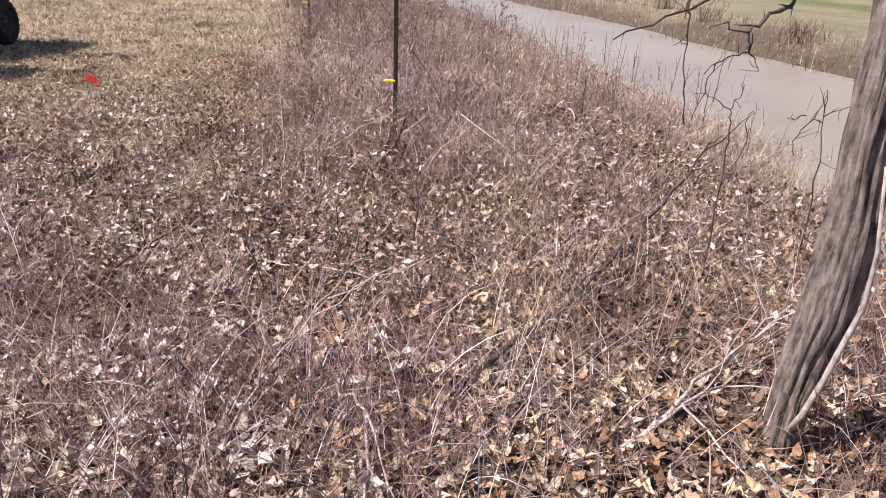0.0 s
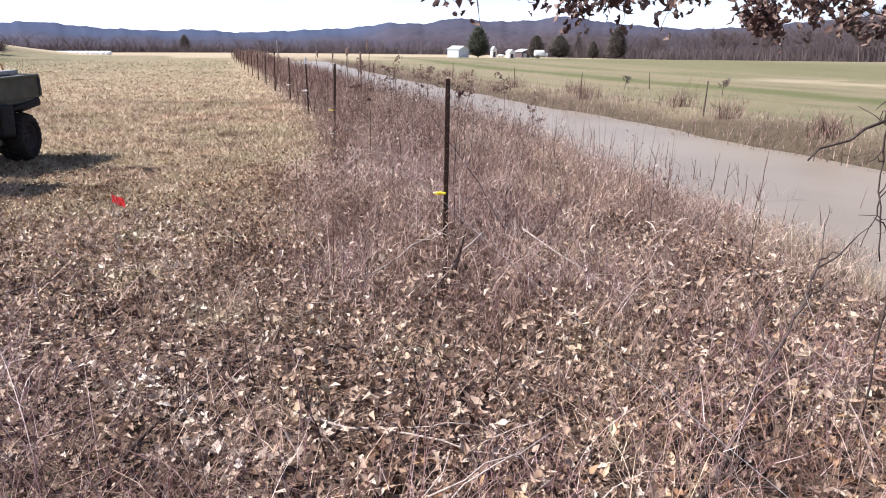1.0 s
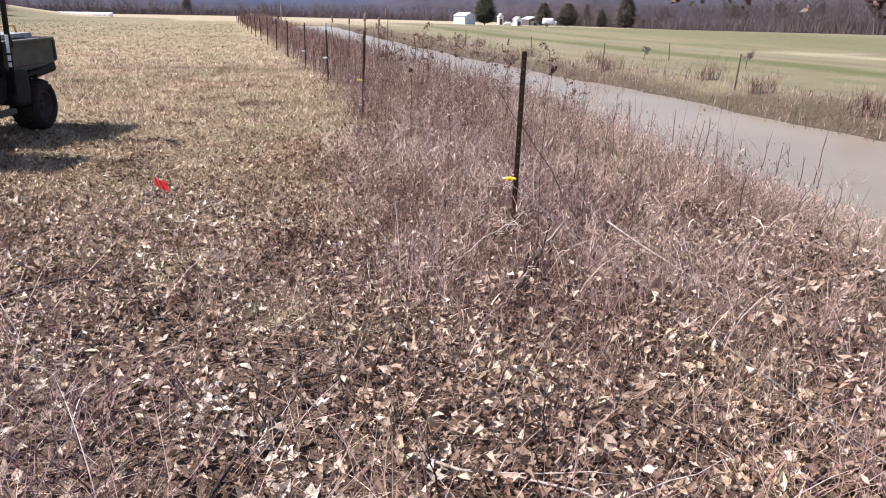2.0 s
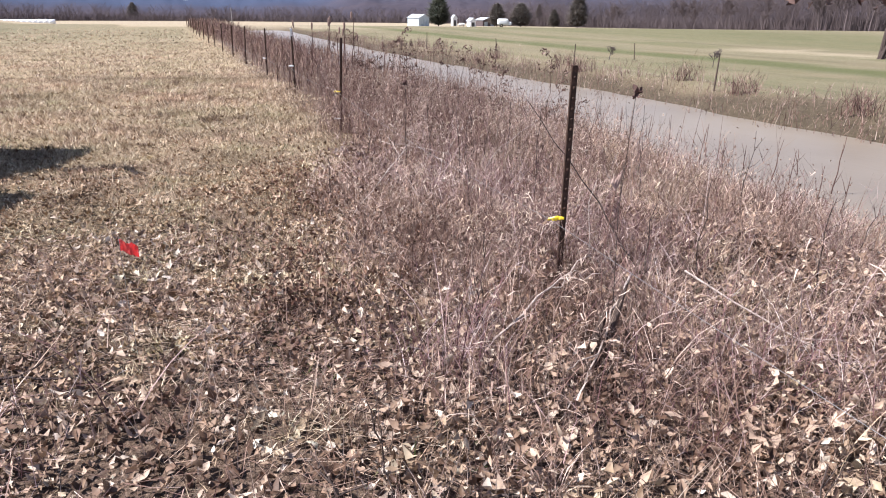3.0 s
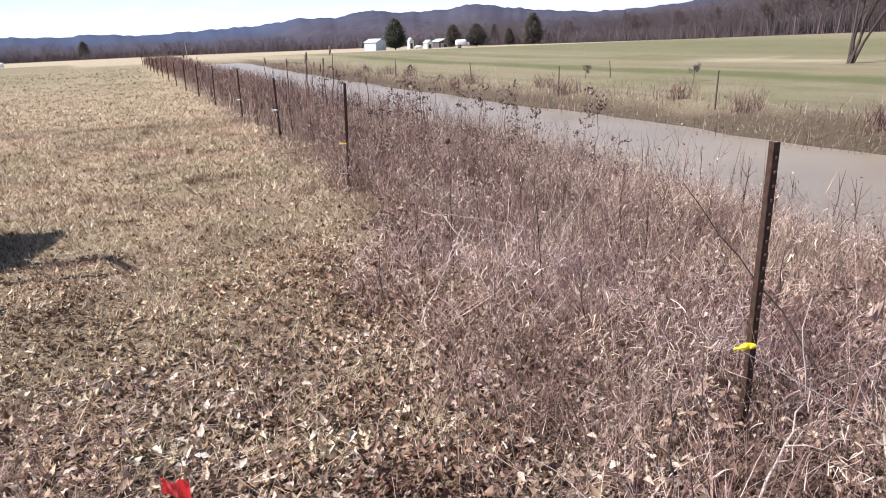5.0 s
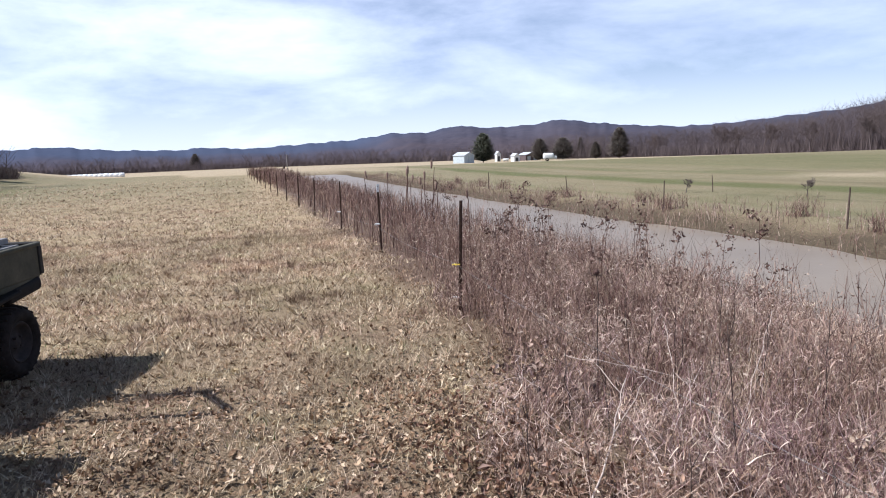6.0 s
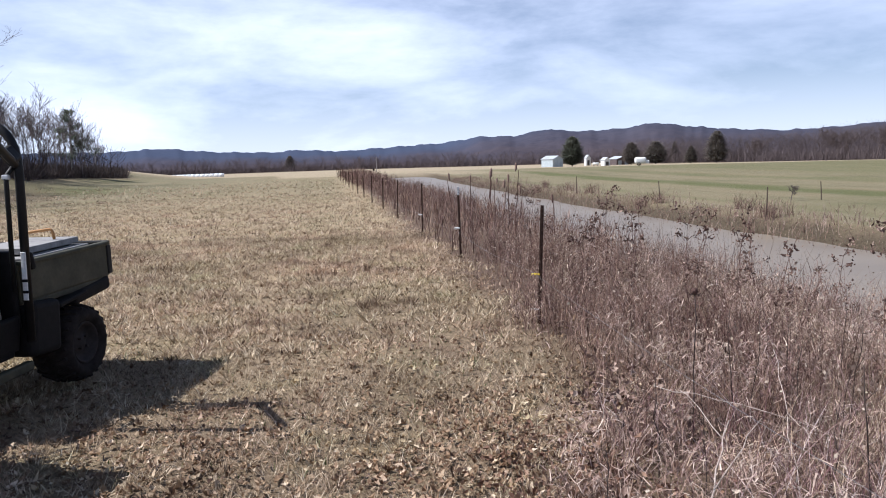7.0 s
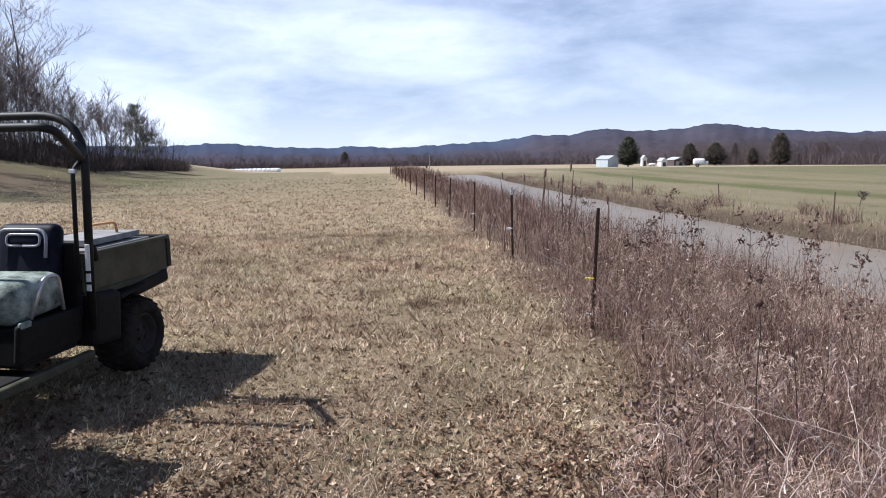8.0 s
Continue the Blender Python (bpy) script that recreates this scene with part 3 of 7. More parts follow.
# ---- plant makers ----


def blades(base, length, width, yaw, lean, curl, segs=3, roll=None):
    """Tapered bent strips: base (N,3), the rest (N,). Gives vertices and triangles; each strip is an island."""
    nb = len(base)
    ts = np.linspace(0, 1, segs + 1)
    out = np.stack([np.cos(yaw), np.sin(yaw), np.zeros(nb)], 1)
    roll = yaw + np.pi / 2 if roll is None else roll
    side = np.stack([np.cos(roll), np.sin(roll), np.zeros(nb)], 1)
    verts = np.zeros((nb, 2 * segs + 1, 3))
    for k, t in enumerate(ts):
        ang = lean + curl * t
        horiz = length * (np.sin(lean) * t + 0.5 * (np.sin(ang) - np.sin(lean)) * t)
        vert = length * t * (np.cos(lean) + np.cos(ang)) * 0.5
        p = base + out * horiz[:, None]
        p[:, 2] += vert
        if k < segs:
            w = (width * (1 - 0.75 * t))[:, None] * side
            verts[:, 2 * k], verts[:, 2 * k + 1] = p - w * 0.5, p + w * 0.5
        else:
            verts[:, 2 * k] = p
    pat = []
    for k in range(segs - 1):
        q = 2 * k
        pat += [(q, q + 1, q + 3), (q, q + 3, q + 2)]
    q = 2 * (segs - 1)
    pat.append((q, q + 1, q + 2))
    tris = (np.arange(nb) * (2 * segs + 1))[:, None, None] + np.array(pat)[None]
    return verts.reshape(-1, 3), tris.reshape(-1, 3)


def along(base, length, yaw, lean, curl, t):
    """The place at t of each strip of blades()."""
    ang = lean + curl * t
    horiz = length * (np.sin(lean) * t + 0.5 * (np.sin(ang) - np.sin(lean)) * t)
    vert = length * t * (np.cos(lean) + np.cos(ang)) * 0.5
    return base + np.stack([np.cos(yaw) * horiz, np.sin(yaw) * horiz, vert], 1)


def join(chunks):
    verts, tris, at = [], [], 0
    for v, t in chunks:
        verts.append(v)
        tris.append(t + at)
        at += len(v)
    return np.concatenate(verts), np.concatenate(tris)


# a lobed oak leaf, two strips either side of its midrib: (along, half width)
LEAF_T = np.array([0.0, 0.25, 0.40, 0.60, 0.74, 1.0])
LEAF_W = np.array([0.02, 0.21, 0.14, 0.27, 0.18, 0.02])


def leaves(centre, size, yaw, tilt, tilt_way, cup, bend, simple=False):
    """Curled lobed leaves at centre (N,3)."""
    ts, ws = (LEAF_T, LEAF_W) if not simple else (np.array([0, 0.45, 1.0]), np.array([0.05, 0.27, 0.02]))
    m = len(ts)
    u = np.concatenate([ts, ts, ts]) - 0.5
    v = np.concatenate([ws * 0, ws, -ws])
    nb = len(centre)
    px, py = u[None] * size[:, None], v[None] * size[:, None]
    pz = (cup[:, None] * (v[None] ** 2) * 4 + bend[:, None] * (u[None] ** 2) * 2) * size[:, None]
    cy, sy = np.cos(yaw)[:, None], np.sin(yaw)[:, None]
    x, y = px * cy - py * sy, px * sy + py * cy
    ct, st = np.cos(tilt)[:, None], np.sin(tilt)[:, None]
    ca, sa = np.cos(tilt_way)[:, None], np.sin(tilt_way)[:, None]
    r, q = x * ca + y * sa, -x * sa + y * ca
    r, z = r * ct - pz * st, r * st + pz * ct
    x, y = r * ca - q * sa, r * sa + q * ca
    verts = np.stack([x, y, z], 2) + centre[:, None]
    pat = []
    for k in range(m - 1):
        pat += [(k, k + 1, m + k + 1), (k, m + k + 1, m + k), (k, 2 * m + k + 1, k + 1), (k, 2 * m + k, 2 * m + k + 1)]
    tris = (np.arange(nb) * 3 * m)[:, None, None] + np.array(pat)[None]
    return verts.reshape(-1, 3), tris.reshape(-1, 3)


def uni(a, b_, count):
    return rng.uniform(a, b_, count)


def scatter(count, x0, x1, y0, y1, keep):
    """Random places in a box of the plan, kept with the chance keep(x, y)."""
    x, y = uni(x0, x1, count), uni(y0, y1, count)
    ok = rng.random(count) < keep(x, y)
    return x[ok], y[ok]


def on_land(x, y, lift=0.0):
    return np.stack([x, y, land(x, y) + lift], 1)


def weed_edge(y):
    """The plan line where the rank weeds begin, left of the fence."""
    return np.interp(y, [-2, 2, 4, 6.5, 8, 9.5, 14, 40, 90], [-1.7, -1.3, -0.6, 0.0, 0.15, 0.75, 1.0, 0.75, -1.2]) + (0.16 * np.sin(2.1 * np.asarray(y)) + 0.1 * np.sin(5.3 * np.asarray(y) + 1.0)) * (np.asarray(y) < 30)


def patchy(x, y, scale=1.0):
    return 0.5 + 0.25 * (np.sin(1.9 * x * scale + 0.8 * y * scale) + np.sin(1.1 * y * scale - 1.7 * x * scale + 2.0) * np.sin(0.6 * x * scale + 2.7 * y * scale))


def bank_low(x, y):
    """How far growth is stunted on the open near bank."""
    return 1 - 0.62 * smooth01(3.0, 4.6, x) * (1 - smooth01(8.0, 11.5, y))


def stuff(name, chunks, mat, label, category):
    v, t = join(chunks)
    return tagged(new(name, tri_mesh(name, v, t, mat)), label, category, kind="stuff")


def stems(x, y, height, width, branches, spread, lean_max=0.25, segs=3):
    """Upright weed stems with side twigs. Gives the strips and the twig tips."""
    count = len(x)
    base = on_land(x, y, -0.01)
    yaw, lean, curl = uni(0, 6.28, count), uni(0.0, lean_max, count) ** 1.2, uni(-0.1, 0.5, count)
    face = uni(0, 6.28, count)
    chunks = [blades(base, height, width, yaw, lean, curl, segs, face)]
    tips = [along(base, height, yaw, lean, curl, np.ones(count))]
    for k in range(branches):
        t = uni(0.35, 0.95, count)
        p = along(base, height, yaw, lean, curl, t)
        ln = height * uni(0.12, 0.38, count) * spread
        by, bl, bc = uni(0, 6.28, count), uni(0.35, 1.0, count), uni(-0.6, 0.2, count)
        chunks.append(blades(p, ln, width * 0.6, by, bl, bc, 2, uni(0, 6.28, count)))
        tips.append(along(p, ln, by, bl, bc, np.ones(count)))
    return chunks, np.concatenate(tips)


def flakes(points, size, spread):
    """Small ragged seed heads at points."""
    nb = len(points)
    c = points + rng.normal(0, 1, (nb, 3)) * spread
    a, b_ = rng.normal(0, 1, (nb, 3)), rng.normal(0, 1, (nb, 3))
    s = (size * uni(0.5, 1.3, nb))[:, None]
    a *= s / np.linalg.norm(a, axis=1)[:, None]
    b_ *= s * 0.6 / np.linalg.norm(b_, axis=1)[:, None]
    verts = np.stack([c - a, c + b_, c + a, c - b_], 1)
    tris = (np.arange(nb) * 4)[:, None, None] + np.array([(0, 1, 2), (0, 2, 3)])[None]
    return verts.reshape(-1, 3), tris.reshape(-1, 3)


def branching(seed, height, radius, depth, spread=0.6, splits=3, trunk_bend=0.06, start=0.35, up=0.25):
    """Limbs of a bare tree as (p0, p1, r0, r1, level)."""
    r = random.Random(seed)
    out = []

    def grow(p, way, length, rad, level):
        steps = 4 if level == 0 else 3
        pts = [p]
        for k in range(steps):
            way = (way + Vector((r.gauss(0, 1), r.gauss(0, 1), r.gauss(0, 0.6) + up)) * (trunk_bend if level == 0 else 0.16)).normalized()
            q = pts[-1] + way * (length / steps)
            r0, r1 = rad * (1 - 0.72 * k / steps), rad * (1 - 0.72 * (k + 1) / steps)
            out.append((pts[-1], q, r0, r1, level))
            pts.append(q)
        if level < depth:
            kids = splits + (3 if level == 0 else 0)
            for k in range(kids):
                t = start + (0.97 - start) * (k + r.random()) / kids if level == 0 else 0.3 + 0.7 * (k + r.random()) / kids
                i = min(int(t * steps), steps - 1)
                f = t * steps - i
                at = pts[i].lerp(pts[i + 1], f)
                ang = r.random() * 6.283
                side = Vector((math.cos(ang), math.sin(ang), 0))
                w = (way * (1 - spread) + side * spread + Vector((0, 0, 0.15))).normalized()
                grow(at, w, length * r.uniform(0.38, 0.6), max(rad * (1 - 0.72 * t) * 0.6, 0.002), level + 1)

    grow(Vector((0, 0, -0.05)), Vector((0, 0, 1)), height, radius, 0)
    return out


def limb_mesh(segs, sides, least=0.0):
    """Vertices and triangles of many tapered limbs."""
    p0 = np.array([s[0][:] for s in segs])
    p1 = np.array([s[1][:] for s in segs])
    r0 = np.maximum(np.array([s[2] for s in segs]), least)
    r1 = np.maximum(np.array([s[3] for s in segs]), least)
    way = p1 - p0
    way /= np.linalg.norm(way, axis=1)[:, None] + 1e-9
    ref = np.where(np.abs(way[:, 2:3]) < 0.9, np.array([[0, 0, 1.0]]), np.array([[1.0, 0, 0]]))
    u = np.cross(way, ref)
    u /= np.linalg.norm(u, axis=1)[:, None]
    w = np.cross(way, u)
    verts = np.zeros((len(segs), 2 * sides, 3))
    for k in range(sides):
        a = 2 * math.pi * k / sides
        d = math.cos(a) * u + math.sin(a) * w
        verts[:, k], verts[:, sides + k] = p0 + d * r0[:, None], p1 + d * r1[:, None]
    pat = []
    for k in range(sides):
        j = (k + 1) % sides
        pat += [(k, j, sides + j), (k, sides + j, sides + k)]
    tris = (np.arange(len(segs)) * 2 * sides)[:, None, None] + np.array(pat)[None]
    return verts.reshape(-1, 3), tris.reshape(-1, 3)


def bare_tree(seed, height, radius, depth=3, mat=FARBARK, least=0.02, label="", group="", **kw):
    """A leafless tree: trunk, and its limbs and twigs as the crown."""
    segs = branching(seed, height, radius, depth, **kw)
    tree = empty("tree", Matrix(), label, "tree", group)
    v, t = limb_mesh([s for s in segs if s[4] == 0], 7, least)
    new("trunk", tri_mesh("trunk", v, t, mat, True)).parent = tree
    v, t = limb_mesh([s for s in segs if s[4] > 0], 3, least)
    new("crown", tri_mesh("crown", v, t, mat)).parent = tree
    return tree


def evergreen(seed, height, width, mat=NEEDLE, label="", group="", count=4600):
    """A conifer: tapered trunk and ragged tiers of needle sprays."""
    r = np.random.default_rng(seed)
    tree = empty("conifer", Matrix(), label, "tree", group)
    bm = tube([(0, 0, -0.1), (0.03, 0, height * 0.5), (0, 0, height * 0.97)], [height * 0.022, height * 0.014, 0.02], 7)
    part("trunk", bm, FARBARK, tree)
    h = r.uniform(0.02, 1.0, count)
    ang = r.uniform(0, 6.283, count)
    reach = width * 0.55 * (1 - h) ** 0.55 * (0.72 + 0.28 * smooth01(0.0, 0.25, h)) * r.uniform(0.3, 1.2, count) * (1 + 0.18 * np.sin(h * 26 + 2 * np.sin(ang * 2))) + 0.12
    base = np.stack([np.cos(ang) * reach * 0.35, np.sin(ang) * reach * 0.35, h * height + 0.15 * reach], 1)
    v1, t1 = blades(base, reach * 0.8, np.full(count, 0.105 * width ** 0.7), ang, r.uniform(0.5, 1.4, count), r.uniform(0.2, 0.9, count), 2, r.uniform(0, 6.28, count))
    v2, t2 = blades(base, reach * 0.75, np.full(count, 0.1 * width ** 0.7), ang + r.normal(0, 0.3, count), np.full(count, 1.25), r.uniform(0.2, 0.8, count), 2, r.uniform(0, 6.28, count))
    v, t = join([(v1, t1), (v2, t2)])
    new("crown", tri_mesh("crown", v, t, mat)).parent = tree
    return tree


# ---- weeds, grass and litter ----


def lay_leaves(x, y, lift, small, large, tilt, simple=False):
    """Leaves lying loosely one over another."""
    c = len(x)
    return leaves(on_land(x, y, lift) + np.stack([x * 0, x * 0, uni(0, 0.022, c)], 1), uni(small, large, c), uni(0, 6.28, c),
                  np.abs(rng.normal(0, tilt * 0.7, c)), uni(0, 6.28, c), uni(-0.6, 1.8, c), uni(-0.6, 1.4, c), simple)


def build_litter():
    keep = lambda x, y: np.clip(1.15 - smooth01(4.5, 9.5, y + 0.6 * (x + 1)) * 0.85, 0.05, 1) * (1 - smooth01(4.0, 5.5, x)) * (0.3 + 1.1 * np.clip(patchy(x, y, 1.6), 0, 1)) * (1 - smooth01(2.6, 5.6, -x + 0.35 * np.sin(2 * y))) * smooth01(-1.6, 0.6, y + 0.3 * np.sin(2.3 * x))
    x, y = scatter(25000, -5.6, 4.8, -1.6, 7.5, keep)
    bits = scatter(21000, -5.6, 5.0, -1.6, 10.0, keep)
    thin = scatter(10000, -14.0, 5.4, -9.0, 9.0, lambda x, y: (1 - smooth01(4.0, 13.0, np.hypot(x * 0.9, y - 1.5))) * (1 - smooth01(4.0, 5.5, x)) * (0.3 + 0.8 * np.clip(patchy(x, y, 0.8), 0, 1)))
    stuff("leaf_litter", [lay_leaves(x, y, 0.010, 0.03, 0.092, 0.65), lay_leaves(*bits, 0.02, 0.015, 0.042, 0.9, True), lay_leaves(*thin, 0.02, 0.03, 0.075, 0.6, True)], LEAF, "dry curled oak leaves lying thick on the ground", "fallen leaves")
    fx, fy = scatter(12000, -2.6, 1.8, 0.9, 6.8, lambda x, y: 0.35 + 0.8 * np.clip(patchy(x, y, 2.4), 0, 1))
    stuff("leaf_scraps", [lay_leaves(fx, fy, 0.012, 0.02, 0.05, 0.5, True)], LEAF, "small broken leaf scraps matting the ground", "fallen leaves")
    x, y = scatter(9500, -0.4, 4.6, -1.8, 4.0, lambda x, y: smooth01(-1.8, 0.4, y + 0.3 * np.sin(2 * x)) * (1 - smooth01(3.2, 4.6, x)) * smooth01(-0.4, 0.5, x) * np.clip(patchy(x, y, 0.9) + 0.55 - 0.25 * y, 0, 1))
    stuff("rust_leaf_litter", [lay_leaves(x, y, 0.02, 0.035, 0.092, 0.65)], LEAF_RUST, "rust-brown fallen leaves under the leaning tree", "fallen leaves")
    x, y = scatter(5400, -3.4, 1.0, 0.8, 4.0, lambda x, y: smooth01(0.45, 0.75, patchy(x + 0.4, y * 1.2, 2.3)) * smooth01(0.25, 0.5, patchy(x, y, 5.0)) * (1 - 0.85 * smooth01(-0.6, 0.6, x)))
    wx, wy = scatter(2200, -2.2, 0.5, 0.5, 2.6, lambda x, y: smooth01(0.4, 0.7, patchy(x + 0.9, y, 2.9)))
    qx, qy = scatter(1100, -3.4, 0.2, 4.0, 7.4, lambda x, y: 0.15 + 0.85 * smooth01(0.4, 0.65, patchy(x + 0.2, y, 2.2)))
    stuff("bleached_leaves", [lay_leaves(x, y, 0.035, 0.035, 0.085, 0.7), lay_leaves(wx, wy, 0.06, 0.035, 0.085, 0.8), lay_leaves(qx, qy, 0.02, 0.03, 0.075, 0.6)], PALELEAF, "bleached whitish oak leaves in drifts on the litter", "fallen leaves")
    x, y = scatter(23000, -7.0, 1.6, 6.5, 24.0, lambda x, y: np.clip(1.0 - (y - 7) / 19, 0.05, 1) * (0.3 + 1.0 * np.clip(patchy(x, y, 1.1), 0, 1)) * (1 - smooth01(5.0, 7.0, -x)))
    nx, ny = scatter(17000, -3.6, 1.1, 5.2, 11.5, lambda x, y: (1 - smooth01(7.5, 11.5, y)) * (0.35 + 0.9 * np.clip(patchy(x, y, 2.1), 0, 1)) * (1 - smooth01(0.2, 0.9, x - weed_edge(y))))
    stuff("near_field_leaves", [lay_leaves(nx[::2], ny[::2], 0.008, 0.03, 0.075, 0.5), lay_leaves(nx[1::2], ny[1::2], 0.008, 0.02, 0.05, 0.6, True)], LEAF_TAN, "dry brown and pale leaves strewn on the mown grass", "fallen leaves")
    big = rng.random(len(x)) < 0.22
    stuff("scattered_leaves", [lay_leaves(x[~big], y[~big], 0.01, 0.02, 0.05, 0.6, True), lay_leaves(x[big], y[big], 0.01, 0.035, 0.08, 0.5)],
          LEAF_TAN, "pale dry leaves scattered over the mown stubble", "fallen leaves")


def build_stubble():
    keep = lambda x, y: (1 - smooth01(60, 86, y)) * (1 - 0.6 * smooth01(24, 42, y)) * np.maximum(smooth01(3.8, 6.6, y + 0.5 * (x + 1)), 0.8 * smooth01(3.4, 6.0, -x) * (1 - smooth01(6.0, 11.0, -x)) * smooth01(-7, -1, y)) * (1 - smooth01(0.6, 4.8, -x - 0.42 * np.maximum(y, 4) + 0.4 * np.sin(1.7 * y))) * (1 - smooth01(-0.1, 0.5, x - weed_edge(y))) * (0.5 + 0.7 * np.clip(patchy(x, y, 1.3), 0, 1))
    chunks = []
    for count, y0, y1, x0, hh, ww, segs, tufts, per in ((9000, -7.0, 4.0, -11.0, 0.08, 0.012, 1, 1800, 9), (84000, 4.0, 11.0, -6.5, 0.07, 0.0046, 2, 7400, 15), (60000, 11.0, 22.0, -9.0, 0.08, 0.013, 1, 9000, 14),
                                                       (60000, 22.0, 48.0, -20.0, 0.08, 0.024, 1, 14000, 7), (32000, 46.0, 86.0, -36.0, 0.10, 0.06, 1, 6000, 5)):
        x, y = scatter(count, x0, 1.6, y0, y1, keep)
        c = len(x)
        chunks.append(blades(on_land(x, y, -0.005), hh * uni(0.5, 1.5, c), ww * uni(0.6, 1.4, c), uni(0, 6.28, c), uni(0.3, 1.5, c), uni(0, 0.8, c), segs, uni(0, 6.28, c)))
        x, y = scatter(tufts, x0, 1.6, y0, y1, keep)
        wide = uni(0.02, 0.07, len(x)).repeat(per) * (1.0 if segs == 2 else 1.4)
        way, out = uni(0, 6.28, len(x) * per), np.sqrt(uni(0, 1, len(x) * per))
        x, y = x.repeat(per) + np.cos(way) * out * wide, y.repeat(per) + np.sin(way) * out * wide
        c = len(x)
        chunks.append(blades(on_land(x, y, -0.005), hh * uni(0.7, 1.7, c), ww * uni(0.6, 1.4, c), way + rng.normal(0, 0.5, c), 0.2 + out * uni(0.3, 1.2, c), uni(0, 0.9, c), segs, uni(0, 6.28, c)))
    stuff("stubble", chunks, STRAW, "mown straw-coloured grass stubble of the field", "grass")
    x, y = scatter(12000, -6, 1.0, 6.0, 24.0, lambda x, y: np.maximum(smooth01(0.62, 0.8, patchy(x + 3, y, 0.8)), 0.9 * smooth01(-0.7, -0.1, x) * (1 - smooth01(0.5, 0.9, x)) * smooth01(8.5, 10, y) * (1 - smooth01(14, 17, y))))
    c = len(x)
    gx, gy = scatter(5000, -3.0, 3.0, 1.4, 7.0, lambda x, y: smooth01(0.55, 0.75, patchy(x + 1, y + 2, 2.0)) * 0.8)
    d = len(gx)
    stuff("green_grass", [blades(on_land(x, y, -0.005), uni(0.03, 0.09, c), uni(0.004, 0.009, c), uni(0, 6.28, c), uni(0.1, 1.0, c), uni(0, 0.8, c), 2), blades(on_land(gx, gy, 0.0), uni(0.03, 0.11, d), uni(0.004, 0.008, d), uni(0, 6.28, d), uni(0.2, 1.2, d), uni(0, 0.8, d), 2)],
          GREENS, "short green grass tufts among the stubble", "grass")


def build_foreground_weeds():
    keep = lambda x, y: (0.12 + 0.88 * smooth01(-0.7, 0.7, x - weed_edge(y))) * (1 - smooth01(4.6, 6.0, x)) * (0.2 + 1.1 * np.clip(patchy(x, y, 1.2), 0, 1))
    x, y = scatter(15500, -2.8, 6.0, -0.2, 7.0, keep)
    c = len(x)
    chunks, tips = stems(x, y, uni(0.10, 0.5, c) * np.interp(y, [0, 4, 7], [0.75, 0.95, 1.15]) * bank_low(x, y), uni(0.002, 0.0045, c), 6, 1.2, 0.7)
    stuff("dead_weeds", chunks, STEM, "thin dead weed stems standing in the leaf litter", "weeds")
    stuff("weed_seeds", [flakes(tips[rng.random(len(tips)) < 0.35], 0.008, 0.006)], SEED, "tiny dry seed heads on the dead weeds", "weeds")
    x, y = scatter(30000, -1.8, 6.0, 0.2, 9.0, lambda x, y: (1 - 0.55 * smooth01(4.0, 6.0, y)) * smooth01(-0.3, 0.9, x - weed_edge(y)) * (1 - smooth01(4.8, 6.2, x)) * (0.15 + 0.85 * smooth01(0.3, 0.7, patchy(x, y, 1.5) + 0.1)))
    c = len(x)
    stuff("dry_grass", [blades(on_land(x, y), uni(0.12, 0.5, c) * bank_low(x, y), uni(0.002, 0.006, c), uni(0, 6.28, c), uni(0.05, 1.2, c), uni(0.1, 1.6, c), 4, uni(0, 6.28, c))],
          DRYGRASS, "bleached dry grass bent over among the weeds", "grass")
    x, y = scatter(7000, -3.5, 4.5, -0.3, 7.0, lambda x, y: 0.35 + 0.6 * patchy(x, y))
    c = len(x)
    stuff("twig_litter", [blades(on_land(x, y, 0.03), uni(0.10, 0.42, c), uni(0.002, 0.006, c), uni(0, 6.28, c), uni(1.0, 1.55, c), uni(-0.3, 0.3, c), 3, uni(0, 6.28, c))],
          DRYGRASS, "thin fallen twigs and straws on the litter", "twigs")
    x, y = scatter(36000, -3.6, 4.4, -0.3, 7.6, lambda x, y: (0.15 + 0.85 * smooth01(0.35, 0.65, patchy(x + 0.7, y, 1.7))) * (0.25 + 0.75 * smooth01(1.6, 3.2, y)))
    c = len(x)
    comb = 1.2 * np.sin(1.3 * x + 0.5) + 0.9 * np.sin(1.1 * y) + rng.normal(0, 0.8, c)
    stuff("matted_straw", [blades(on_land(x, y, 0.015) + np.stack([x * 0, x * 0, uni(0, 0.035, c)], 1), uni(0.05, 0.22, c), uni(0.0018, 0.0045, c), comb, uni(1.25, 1.6, c), uni(-0.25, 0.25, c), 2, comb + np.pi / 2)],
          DRYGRASS, "flattened dead grass matted over the litter", "grass")


